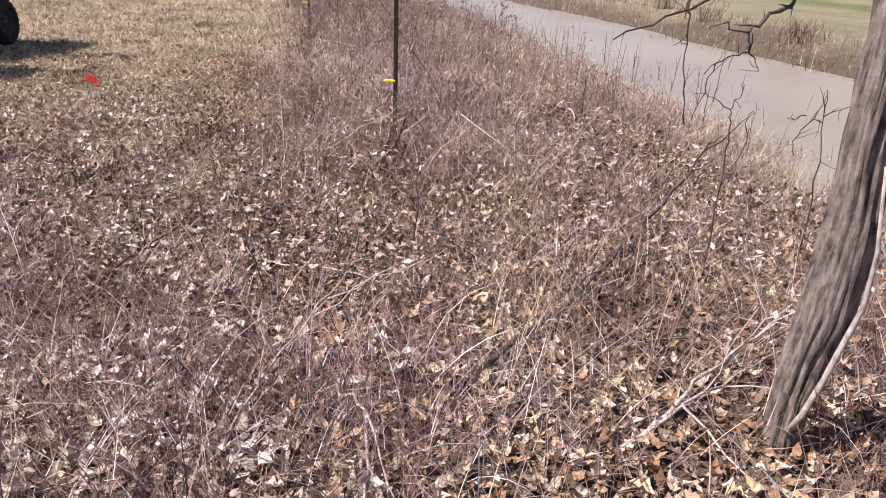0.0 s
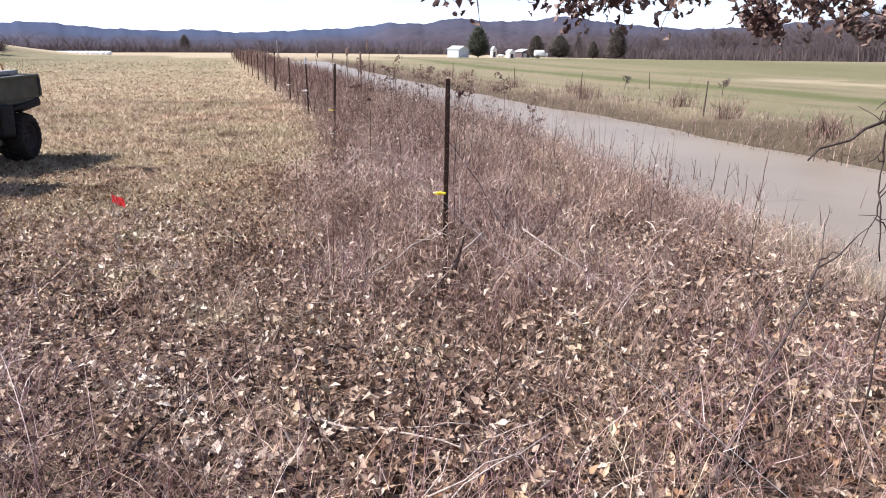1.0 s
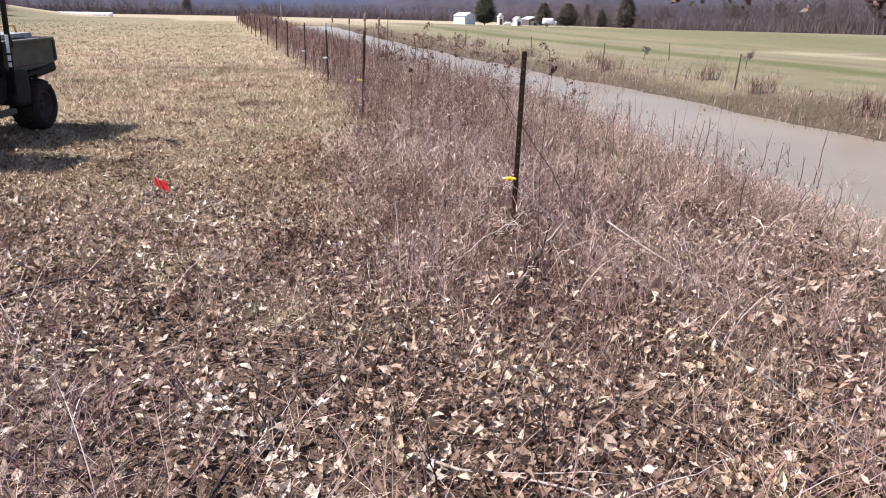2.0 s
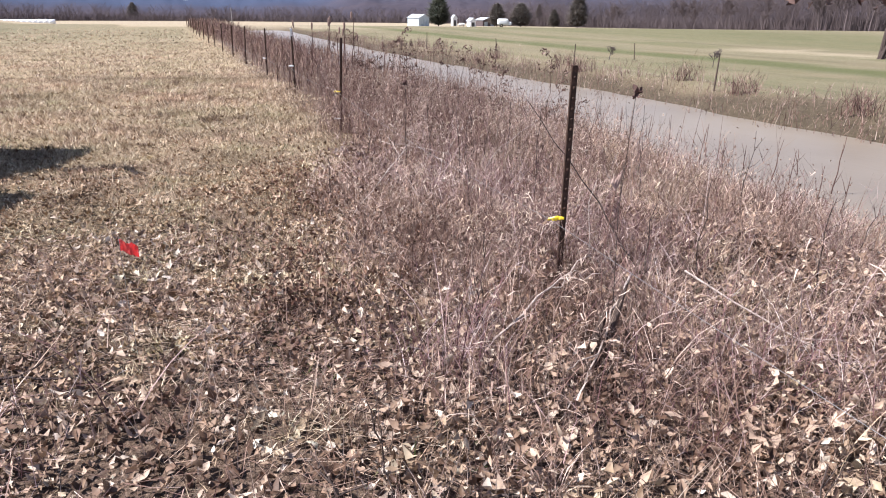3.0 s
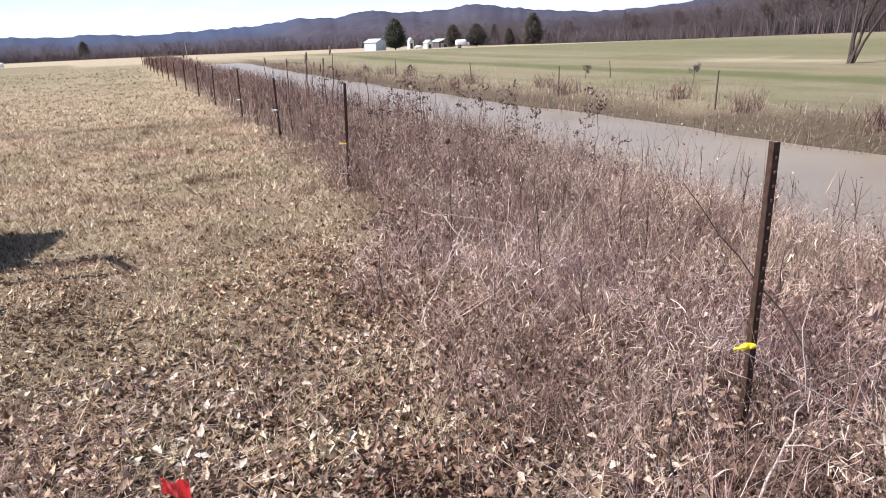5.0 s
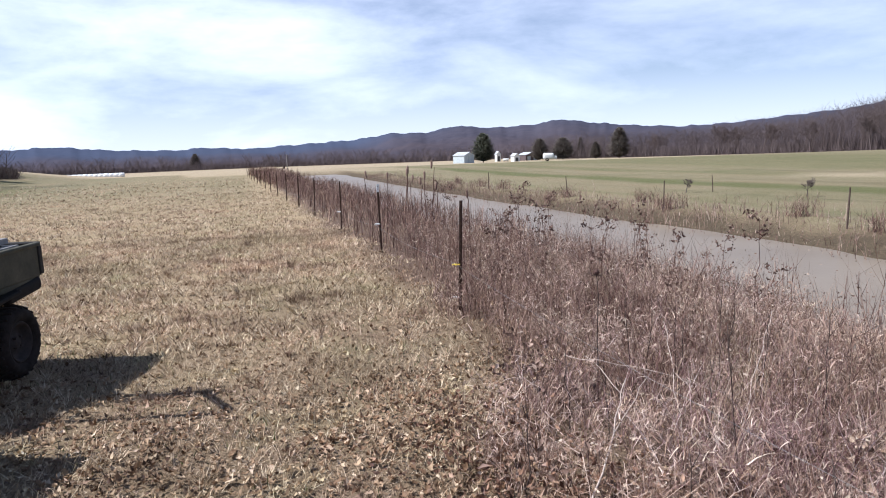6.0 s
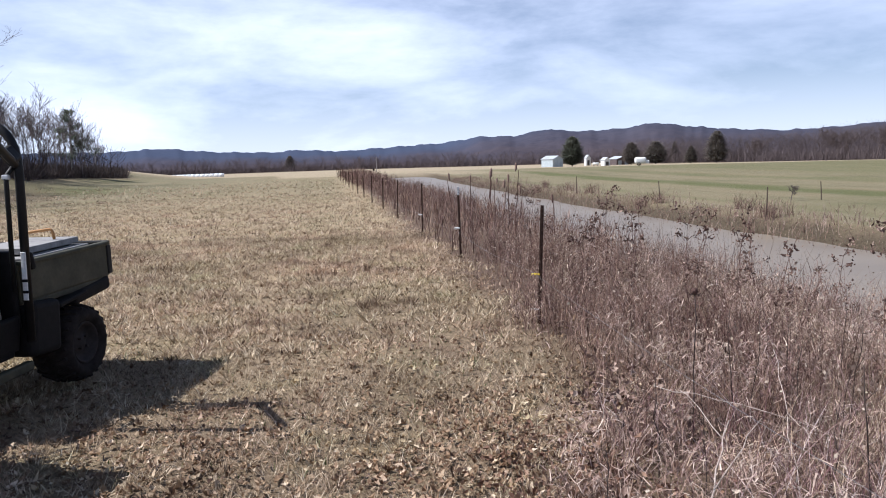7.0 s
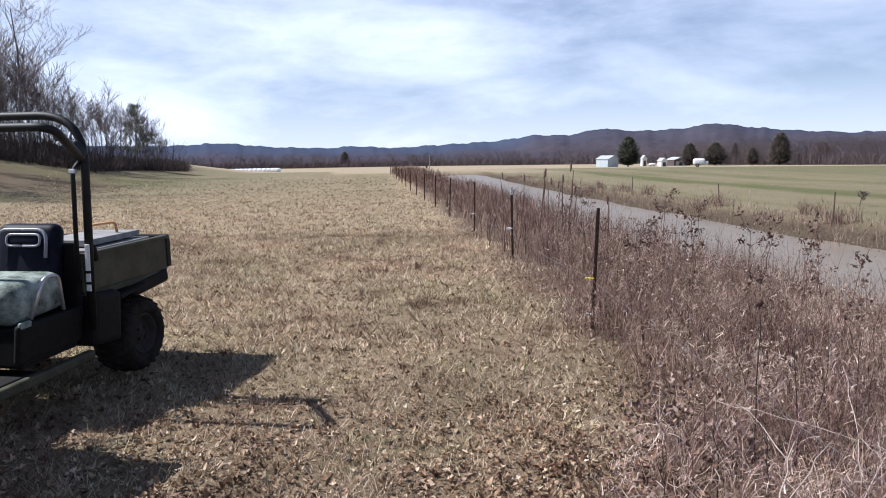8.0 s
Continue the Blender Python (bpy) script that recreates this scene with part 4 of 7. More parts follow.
def withered_leaves(keep):
    """Pale withered leaves hanging one over another up the weed stalks."""
    x, y = scatter(6000, 0.1, 6.0, 4.6, 15.0, lambda x, y: keep(x, y) * smooth01(0.3, 0.62, patchy(x * 1.3 + 1.0, y, 1.6)) * (0.25 + 0.75 * smooth01(5.5, 7.5, y)))
    per = 15
    top = (uni(0.3, 0.72, len(x)) * np.interp(x, [0.3, 1.5], [0.6, 1.0]) * bank_low(x, y)).repeat(per)
    x, y = x.repeat(per), y.repeat(per)
    c = len(x)
    p = on_land(x, y)
    p[:, 2] += top * (0.35 + 0.65 * np.sqrt(uni(0, 1, c)))
    p[:, :2] += rng.normal(0, 0.022, (c, 2))
    stuff("withered_leaves", [blades(p, uni(0.03, 0.085, c), uni(0.003, 0.008, c), uni(0, 6.28, c), uni(1.3, 2.7, c), uni(-0.9, 1.2, c), 3, uni(0, 6.28, c))],
          WITHERED, "pale withered leaves hanging on the weed stalks", "leaves")


def leaning_straws(keep):
    """Straight dead straws fallen across the weeds at all angles."""
    x, y = scatter(520, 0.2, 5.0, 4.4, 12.0, keep)
    c = len(x)
    p = on_land(x, y)
    p[:, 2] += uni(0.03, 0.3, c)
    stuff("leaning_straws", [blades(p, uni(0.3, 0.85, c), uni(0.003, 0.006, c), uni(0, 6.28, c), uni(0.6, 1.45, c), uni(-0.12, 0.12, c), 3, uni(0, 6.28, c))],
          DRYGRASS, "straight pale straws leaning across the weeds", "straws")


def build_fence_brush():
    keep = lambda x, y: smooth01(-0.1, 0.5, x - weed_edge(y)) * (1 - smooth01(5.2, 6.2, x + shore_wave(y))) * (0.12 + 1.0 * smooth01(0.22, 0.72, patchy(x, y, 1.2)))
    x, y = scatter(18500, 0.0, 6.4, 5.6, 17.0, lambda x, y: keep(x, y) * (0.55 + 0.45 * smooth01(7.5, 10.0, y)))
    c = len(x)
    tall = np.where(rng.random(c) < 0.12, 1.35, 1.0)
    high = uni(0.25, 0.68, c) * np.interp(x, [0.3, 1.5, 4, 6], [0.7, 1.0, 1.1, 0.8]) * (0.6 + 0.7 * np.clip(patchy(x, y, 1.7), 0, 1)) * tall * bank_low(x, y)
    chunks, tips = stems(x, y, high, uni(0.003, 0.007, c), 6, 1.1, 0.5)
    stuff("fence_row_weeds", chunks, BRUSH, "dense purple-brown dead weeds along the fence", "weeds")
    pick = rng.random(len(tips)) < 0.5
    stuff("fence_row_seeds", [flakes(tips[pick], 0.012, 0.012)], SEED, "pale ragged seed heads on the fence-row weeds", "weeds")
    x, y = scatter(34000, -0.1, 5.6, 4.2, 14.0, lambda x, y: keep(x, y) * (0.3 + 0.7 * smooth01(0.3, 0.75, patchy(x, y, 1.4))))
    c = len(x)
    lying = blades(on_land(x, y), uni(0.14, 0.52, c) * bank_low(x, y), uni(0.002, 0.0052, c), uni(0, 6.28, c), uni(-0.1, 0.5, c), uni(0.6, 2.5, c), 4, uni(0, 6.28, c))
    x, y = scatter(16000, -0.1, 6.2, 4.2, 14.0, lambda x, y: keep(x, y) * smooth01(0.2, 0.7, patchy(x + 2, y, 1.1)))
    c = len(x)
    p = on_land(x, y)
    p[:, 2] += uni(0.1, 0.55, c) * np.interp(x, [0.3, 1.5], [0.6, 1.0]) * bank_low(x, y)
    curled = blades(p, uni(0.05, 0.18, c), uni(0.004, 0.011, c), uni(0, 6.28, c), uni(0.6, 1.6, c), uni(0.6, 2.0, c), 3, uni(0, 6.28, c))
    stuff("curled_blades", [curled], PALEGRASS, "pale curled grass blades caught among the weeds", "grass")
    withered_leaves(keep)
    leaning_straws(keep)
    stuff("rank_grass", [lying], DRYGRASS, "bleached rank grass drooping among the weeds", "grass")
    x, y = scatter(9500, -1.0, 6.6, 17.0, 60.0, lambda x, y: keep(x, y))
    c = len(x)
    chunks, tips = stems(x, y, uni(0.35, 0.9, c) * (0.7 + 0.5 * np.clip(patchy(x, y, 0.8), 0, 1)), uni(0.010, 0.020, c), 5, 1.1, 0.4, 2)
    stuff("far_fence_weeds", chunks, BRUSH, "dead weeds thick along the far fence row", "weeds")
    x, y = scatter(4500, -4.5, 4.5, 58.0, 92.0, lambda x, y: smooth01(-0.2, 0.8, x - weed_edge(y)) * (1 - smooth01(2.5, 4.0, x - weed_edge(y))))
    c = len(x)
    chunks, tips = stems(x, y, uni(0.5, 1.0, c), uni(0.03, 0.05, c), 4, 1.1, 0.3, 2)
    stuff("distant_fence_weeds", chunks, BRUSH, "dark weeds at the end of the fence row", "weeds")


def build_banks():
    x, y = scatter(9500, FAR_SHORE - 0.5, FAR_SHORE + 3.2, -2.0, 75.0, lambda x, y: smooth01(-0.2, 0.4, x + 0.6 * shore_wave(y) - FAR_SHORE) * (1 - smooth01(FAR_SHORE + 1.4, FAR_SHORE + 3.2, x)) * (0.4 + 0.8 * patchy(x, y, 0.5)))
    c = len(x)
    chunks, tips = stems(x, y, uni(0.12, 0.62, c) * (0.35 + 1.2 * np.clip(patchy(x, y, 0.7), 0, 1) ** 2), uni(0.008, 0.018, c), 6, 1.2, 0.5, 2)
    stuff("far_bank_weeds", chunks, STEM, "low brown weeds along the far bank", "weeds")
    x, y = scatter(9000, FAR_SHORE - 0.2, FAR_SHORE + 3.4, -2.0, 75.0, lambda x, y: smooth01(0.0, 0.8, x + 0.6 * shore_wave(y) - FAR_SHORE) * 0.8)
    c = len(x)
    stuff("far_bank_grass", [blades(on_land(x, y), uni(0.06, 0.2, c), uni(0.01, 0.02, c), uni(0, 6.28, c), uni(0.3, 1.2, c), uni(0.1, 1.2, c), 2, uni(0, 6.28, c))],
          STEM, "tan dry grass on the far bank", "grass")
    x, y = scatter(2600, 4.4, 7.6, 1.5, 45.0, lambda x, y: (1 - smooth01(5.6, 7.6, x + shore_wave(y))) * smooth01(0.35, 0.7, patchy(x, y, 1.3)))
    c = len(x)
    base = np.stack([x, y, np.maximum(land(x, y), fall(x * 0, y) - WATER_DEPTH - 0.05)], 1)
    stuff("reeds", [blades(base, uni(0.3, 1.0, c) * np.minimum(1, bank_low(x, y) + 0.1), uni(0.006, 0.013, c), uni(0, 6.28, c), uni(0, 0.25, c), uni(0, 0.4, c), 3, uni(0, 6.28, c))],
          BRUSH, "sparse dark reeds standing at the water's edge", "reeds")
    x, y = scatter(9000, 3.6, 6.2, 0.5, 14.0, lambda x, y: smooth01(3.6, 4.6, x) * (1 - smooth01(5.6, 6.3, x + shore_wave(y))) * smooth01(0.3, 0.65, patchy(x + 1, y, 1.0)))
    c = len(x)
    tx, ty = scatter(24000, 1.5, 5.4, 6.6, 14.0, lambda x, y: (0.25 + 0.75 * smooth01(2.2, 3.6, x)) * smooth01(0.3, 0.65, patchy(x + 0.4, y + 2.0, 1.1)) * smooth01(0.6, 1.6, x - weed_edge(y)))
    d = len(tx)
    ex, ey = scatter(5200, 3.7, 5.3, 2.2, 7.2, lambda x, y: smooth01(3.7, 4.3, x) * (1 - smooth01(6.2, 7.2, y)) * (0.25 + 0.75 * smooth01(0.35, 0.65, patchy(x, y + 3.0, 1.2))))
    e = len(ex)
    stuff("shore_grass", [blades(on_land(ex, ey), uni(0.14, 0.46, e), uni(0.003, 0.006, e), uni(0, 6.28, e), uni(0.0, 0.4, e), uni(0.1, 1.2, e), 3, uni(0, 6.28, e)),
                          blades(on_land(x, y), uni(0.15, 0.5, c) * bank_low(x, y), uni(0.004, 0.008, c), uni(0, 6.28, c), uni(0.05, 0.6, c), uni(0.1, 1.2, c), 3, uni(0, 6.28, c)),
                          blades(on_land(tx, ty), uni(0.25, 0.62, d) * bank_low(tx, ty), uni(0.003, 0.006, d), uni(0, 6.28, d), uni(0.0, 0.45, d), uni(0.1, 1.3, d), 3, uni(0, 6.28, d))],
          SHOREGRASS, "yellow-tan grass on the near bank of the ditch", "grass")
    for k in range(12):
        sx, sy = FAR_SHORE + 0.5 + 2.4 * random.random(), 9 + 3.4 * k * random.uniform(0.85, 1.15)
        g = np.random.default_rng(500 + k)
        c = 90
        base = np.stack([g.normal(0, 0.24, c), g.normal(0, 0.16, c), np.zeros(c) - 0.02], 1)
        ln, yaw, lean, curl = g.uniform(0.2, 0.62, c), g.uniform(0, 6.28, c), g.uniform(0, 0.6, c), g.uniform(-0.1, 0.6, c)
        chunks = [blades(base, ln, np.full(c, 0.014), yaw, lean, curl, 2, g.uniform(0, 6.28, c))]
        for q in range(3):
            chunks.append(blades(along(base, ln, yaw, lean, curl, g.uniform(0.4, 0.95, c)), g.uniform(0.1, 0.3, c), np.full(c, 0.009), g.uniform(0, 6.28, c), g.uniform(0.3, 1.1, c), g.uniform(-0.4, 0.3, c), 2, g.uniform(0, 6.28, c)))
        v, t = join(chunks)
        ob = tagged(new("bank_shrub", tri_mesh("bank_shrub", v, t, BRUSH)), "low bare brown shrub on the far bank", "shrub", "far bank shrubs")
        ob.matrix_basis = pose(sx, sy, float(land(sx, sy)), 0, 0, 40 * k)


def build_brambles():
    x, y = scatter(5400, -2.6, 2.6, 0.6, 4.9, lambda x, y: smooth01(0.48, 0.72, patchy(x * 1.1 + 0.7, y, 1.0)) * (0.35 + 0.65 * smooth01(0.4, 0.6, patchy(x, y, 3.1))))
    ax, ay = rng.normal(0.3, 0.45, 420), rng.normal(1.9, 0.35, 420)
    bx, by = scatter(2300, 0.4, 4.4, 5.4, 9.0, lambda x, y: smooth01(0.1, 0.6, x - weed_edge(y)) * smooth01(0.42, 0.7, patchy(x + 0.5, y, 1.5)))
    cx, cy = np.concatenate([rng.normal(0.32, 0.16, 120), rng.normal(1.5, 0.35, 260), rng.normal(1.75, 0.4, 260)]), np.concatenate([rng.normal(4.85, 0.14, 120), rng.normal(7.4, 0.4, 260), rng.normal(5.9, 0.35, 260)])
    x, y = np.concatenate([x, ax, bx, cx]), np.concatenate([y, ay, by, cy])
    c = len(x)
    base, ln, yaw, lean, curl = on_land(x, y), uni(0.25, 0.75, c), uni(0, 6.28, c), uni(0.0, 0.7, c), uni(0.4, 1.7, c)
    chunks = [blades(base, ln, uni(0.003, 0.006, c), yaw, lean, curl, 5, uni(0, 6.28, c))]
    for k in range(5):
        p = along(base, ln, yaw, lean, curl, uni(0.3, 0.95, c))
        chunks.append(blades(p, uni(0.06, 0.2, c), uni(0.0015, 0.003, c), uni(0, 6.28, c), uni(0.2, 1.3, c), uni(-0.4, 0.4, c), 2, uni(0, 6.28, c)))
    stuff("brambles", chunks, BRAMBLE, "arching purple-red bramble canes over the litter", "brambles")
    x, y = scatter(3600, -0.1, 1.6, 6.0, 10.5, lambda x, y: smooth01(-0.15, 0.25, x - weed_edge(y)) * (1 - smooth01(0.5, 1.1, x - weed_edge(y))) * smooth01(0.35, 0.7, patchy(x, y, 1.6)))
    c = len(x)
    p = on_land(x, y)
    p[:, 2] += uni(0.02, 0.32, c)
    stuff("shrivelled_leaves", [leaves(p, uni(0.025, 0.065, c), uni(0, 6.28, c), uni(0.3, 1.6, c), uni(0, 6.28, c), uni(0.2, 1.5, c), uni(0, 1.2, c), True)],
          DARKLEAF, "red-brown shrivelled leaves caught in the weeds", "leaves")


def build_weed_leaves():
    """Brown leaves caught low among the weeds, and a rusty clump at their edge."""
    x, y = scatter(15000, -0.2, 4.4, 2.6, 7.4, lambda x, y: smooth01(-0.2, 0.6, x - weed_edge(y)) * (1 - smooth01(3.4, 4.4, x)) * (0.3 + 0.7 * smooth01(0.35, 0.7, patchy(x, y + 1.0, 1.9))))
    c = len(x)
    p = on_land(x, y, 0.02)
    p[:, 2] += uni(0, 0.16, c)
    stuff("caught_leaves", [leaves(p, uni(0.025, 0.07, c), uni(0, 6.28, c), uni(0.0, 1.3, c), uni(0, 6.28, c), uni(-0.3, 1.6, c), uni(-0.3, 1.3, c), True)],
          LEAF, "brown leaves caught low among the weeds", "leaves")
    x, y = scatter(6000, -0.5, 1.5, 5.6, 9.2, lambda x, y: smooth01(-0.55, -0.1, x - weed_edge(y)) * (1 - smooth01(0.5, 1.0, x - weed_edge(y))) * (0.15 + 0.85 * smooth01(0.35, 0.6, patchy(x, y + 0.5, 1.9))))
    c = len(x)
    p = on_land(x, y)
    p[:, 2] += np.abs(rng.normal(0.08, 0.08, c))
    stuff("rusty_leaf_clump", [leaves(p, uni(0.02, 0.05, c), uni(0, 6.28, c), uni(0.3, 1.5, c), uni(0, 6.28, c), uni(0.2, 1.6, c), uni(0, 1.3, c), True)],
          RUSTCLUMP, "rust-red withered leaves along the edge of the weeds", "leaves")


def build_pale_tufts():
    """Pinkish-white curled weed tops bunched in tufts."""
    x, y = scatter(330, 0.9, 4.6, 5.4, 11.5, lambda x, y: smooth01(0.7, 1.4, x - weed_edge(y)) * (1 - smooth01(3.6, 4.6, x)) * smooth01(0.45, 0.6, patchy(x + 0.3, y + 0.8, 0.9)))
    per = 80
    high = (uni(0.16, 0.42, len(x)) * bank_low(x, y)).repeat(per)
    x, y = x.repeat(per), y.repeat(per)
    c = len(x)
    p = on_land(x, y)
    p += np.stack([rng.normal(0, 0.07, c), rng.normal(0, 0.07, c), high + rng.normal(0, 0.05, c)], 1)
    stuff("pale_tufts", [blades(p, uni(0.04, 0.13, c), uni(0.0025, 0.007, c), uni(0, 6.28, c), uni(0.6, 2.4, c), uni(-1.4, 1.6, c), 3, uni(0, 6.28, c))],
          WITHERED, "pinkish pale curled tufts among the dead weeds", "weeds")


def build_tussocks():
    x, y = scatter(520, 0.2, 4.2, 3.8, 10.5, lambda x, y: smooth01(0.0, 0.5, x - weed_edge(y)) * smooth01(0.3, 0.6, patchy(x + 2, y + 1, 1.2)) * (0.35 + 0.65 * smooth01(5.0, 6.5, y)))
    per = 46
    way = uni(0, 6.28, len(x) * per)
    out = np.sqrt(uni(0, 1, len(x) * per))
    high = (uni(0.2, 0.48, len(x)) * bank_low(x, y)).repeat(per)
    x, y = x.repeat(per) + np.cos(way) * out * 0.06, y.repeat(per) + np.sin(way) * out * 0.06
    c = len(x)
    stuff("tussocks", [blades(on_land(x, y), high * uni(0.6, 1.3, c), uni(0.003, 0.007, c), way + rng.normal(0, 0.4, c), uni(0.05, 0.45, c), uni(0.8, 2.9, c), 4, uni(0, 6.28, c))],
          PALEGRASS, "pale pinkish tussocks of arching dead grass", "grass")


build_brambles()
build_weed_leaves()
build_pale_tufts()
build_tussocks()
build_litter()
build_stubble()
build_foreground_weeds()
build_fence_brush()
build_banks()

# ---- fence ----
POSTS = [(1.215, 5.50, 1.30), (1.15, 11.66, 1.22), (1.20, 16.6, 1.22), (1.12, 21.5, 1.20), (0.92, 26.4, 1.2), (0.77, 31.3, 1.2), (0.58, 36.3, 1.2)]
POSTS += [(0.40 - 0.036 * k * 5.2, 41.3 + 5.2 * k, 1.15) for k in range(9)]


def t_post(x, y, height, lean=(0, 0), white_top=False, near=True):
    """A studded steel T post: flange, web, studs and its wire clips."""
    post = empty("t_post", pose(x, y, float(land(x, y)), lean[0], lean[1], 0), "rusty studded steel T post with plastic insulators" if near else "rusty steel T post in the weeds", "fence post", "fence posts")
    wide = 1.0 if near else 1.25
    bm = bmesh.new()
    box((0.036 * wide, 0.006, height + 0.05), (0, 0, height / 2 - 0.025), 0.002, bm=bm, segments=1)
    box((0.006, 0.034 * wide, height + 0.05), (0, 0.019, height / 2 - 0.025), 0.002, bm=bm, segments=1)
    part("shaft", bm, RUST, post)
    if near:
        bm = bmesh.new()
        k = 0.25
        while k < height - 0.03:
            box((0.012, 0.010, 0.014), (0, -0.007, k), 0.003, bm=bm, segments=1)
            k += 0.055
        tagged(part("stud_row", bm, RUST, post), kind="stuff")
    if white_top:
        part("painted_tip", box((0.040, 0.012, 0.14), (0, 0, height - 0.06), 0.002), WHITEPAINT, post, "white-painted post tip")
    return post


def insulator(post, z, mat, side=-1, big=1.0):
    bm = box((0.07 * big, 0.035 * big, 0.040 * big), (side * 0.052, -0.006, z), 0.010, (0, 10 * side, 0))
    box((0.05 * big, 0.05 * big, 0.024 * big), (side * 0.022, -0.010, z), 0.006, bm=bm)
    tube([(side * 0.07, -0.03, z + 0.015), (side * 0.095, -0.012, z + 0.004), (side * 0.085, 0.012, z - 0.010)], 0.010 * big, 6, bm)
    part("insulator", bm, mat, post, "yellow plastic insulator" if mat is YELLOW else "white plastic insulator")


post_things = []
for i, (px, py, ph) in enumerate(POSTS):
    lean = (0, 0.4) if i == 0 else ((-1.0, 2.4) if i == 1 else (random.uniform(-1.5, 1.5), random.uniform(-1.2, 1.6)))
    ob = t_post(px, py, ph, lean, i == 2, i < 5)
    post_things.append(ob)
insulator(post_things[0], 0.47, YELLOW, -1, 0.66)
insulator(post_things[1], 0.52, YELLOW, -1, 0.5)
insulator(post_things[1], 0.16, WHITEPAINT, -1, 0.55)
insulator(post_things[2], 0.52, WHITEPAINT, -1, 0.9)
insulator(post_things[3], 0.45, WHITEPAINT, -1, 0.8)


def fence_wire():
    stops = [(p[0] - 0.085, p[1] - 0.012, float(land(p[0], p[1])) + (0.47 if i == 0 else 0.56 if i == 1 else 0.5)) for i, p in enumerate(POSTS[:8])]
    line = []
    full = [(1.22, -1.2, 0.42)] + stops
    for a, c in zip(full, full[1:]):
        for k in range(8):
            t = k / 8
            line.append((a[0] + (c[0] - a[0]) * t, a[1] + (c[1] - a[1]) * t, a[2] + (c[2] - a[2]) * t - 0.06 * 4 * t * (1 - t)))
    line.append(full[-1])
    tagged(part("fence_wire", tube(line, 0.0011, 5), WIRE), "single thin galvanised electric-fence wire", "wire")


fence_wire()

for i, (px, py, ph) in enumerate([(11.95, 31.4, 0.85), (10.97, 22.8, 0.95), (18.4, 30.4, 0.75), (11.8, 41.0, 0.9), (11.4, 16.5, 0.9)]):
    z = float(land(px, py))
    ob = empty("wooden_stake", pose(px, py, z, random.uniform(-4, 4), random.uniform(-4, 4), 20 * i), "weathered thin wooden stake on the far bank", "stake", "far bank stakes")
    part("stake", tube([(0, 0, -0.05), (0.01, 0, ph * 0.5), (0, 0.01, ph)], [0.022, 0.02, 0.016], 6), STAKEWOOD, ob)

# ---- utility vehicle ----


def wheel(parent, x, y, radius, width, side):
    """A knobbly off-road wheel: tyre with lugs, and its rim."""
    w = width / 2
    tyre = part("tyre", lathe([(-w * 0.66, radius * 0.54), (-w * 0.9, radius * 0.62), (-w, radius * 0.76), (-w * 0.92, radius * 0.88), (-w * 0.66, radius * 0.96), (0, radius * 0.985),
                               (w * 0.66, radius * 0.96), (w * 0.92, radius * 0.88), (w, radius * 0.76), (w * 0.9, radius * 0.62), (w * 0.66, radius * 0.54)], 36), RUBBER, parent, "black knobbly off-road tyre", True)
    tyre.matrix_basis = pose(x, y, radius)
    bm = bmesh.new()
    for k in range(22):
        a = 360 * k / 22
        for s in (-1, 1):
            m = pose(0, 0, 0, a + (8 if s > 0 else 0)) @ pose(s * w * 0.5, 0, radius * 0.965, 0, s * 14, s * 22)
            before = set(bm.verts)
            box((w * 0.8, radius * 0.10, 0.03), (0, 0, 0), 0.005, bm=bm, segments=1)
            bmesh.ops.transform(bm, matrix=m, verts=[v for v in bm.verts if v not in before])
    tagged(part("tread", bm, RUBBER, tyre), kind="stuff")
    o = side * w
    rim = lathe([(o * 0.76, radius * 0.57), (o * 0.84, radius * 0.55), (o * 0.78, radius * 0.50), (o * 0.55, radius * 0.46), (o * 0.45, radius * 0.30), (o * 0.62, radius * 0.17), (o * 0.66, 0.0)], 28)
    part("rim", rim, RIM, tyre, "dull dusty steel rim", True)
    bm = bmesh.new()
    for k in range(4):
        a = math.radians(45 + 90 * k)
        tube([(o * 0.5, 0.055 * math.cos(a), 0.055 * math.sin(a)), (o * 0.74, 0.055 * math.cos(a), 0.055 * math.sin(a))], 0.010, 6, bm)
    tagged(part("wheel_nuts", bm, RIM, tyre), kind="stuff")
    return tyre


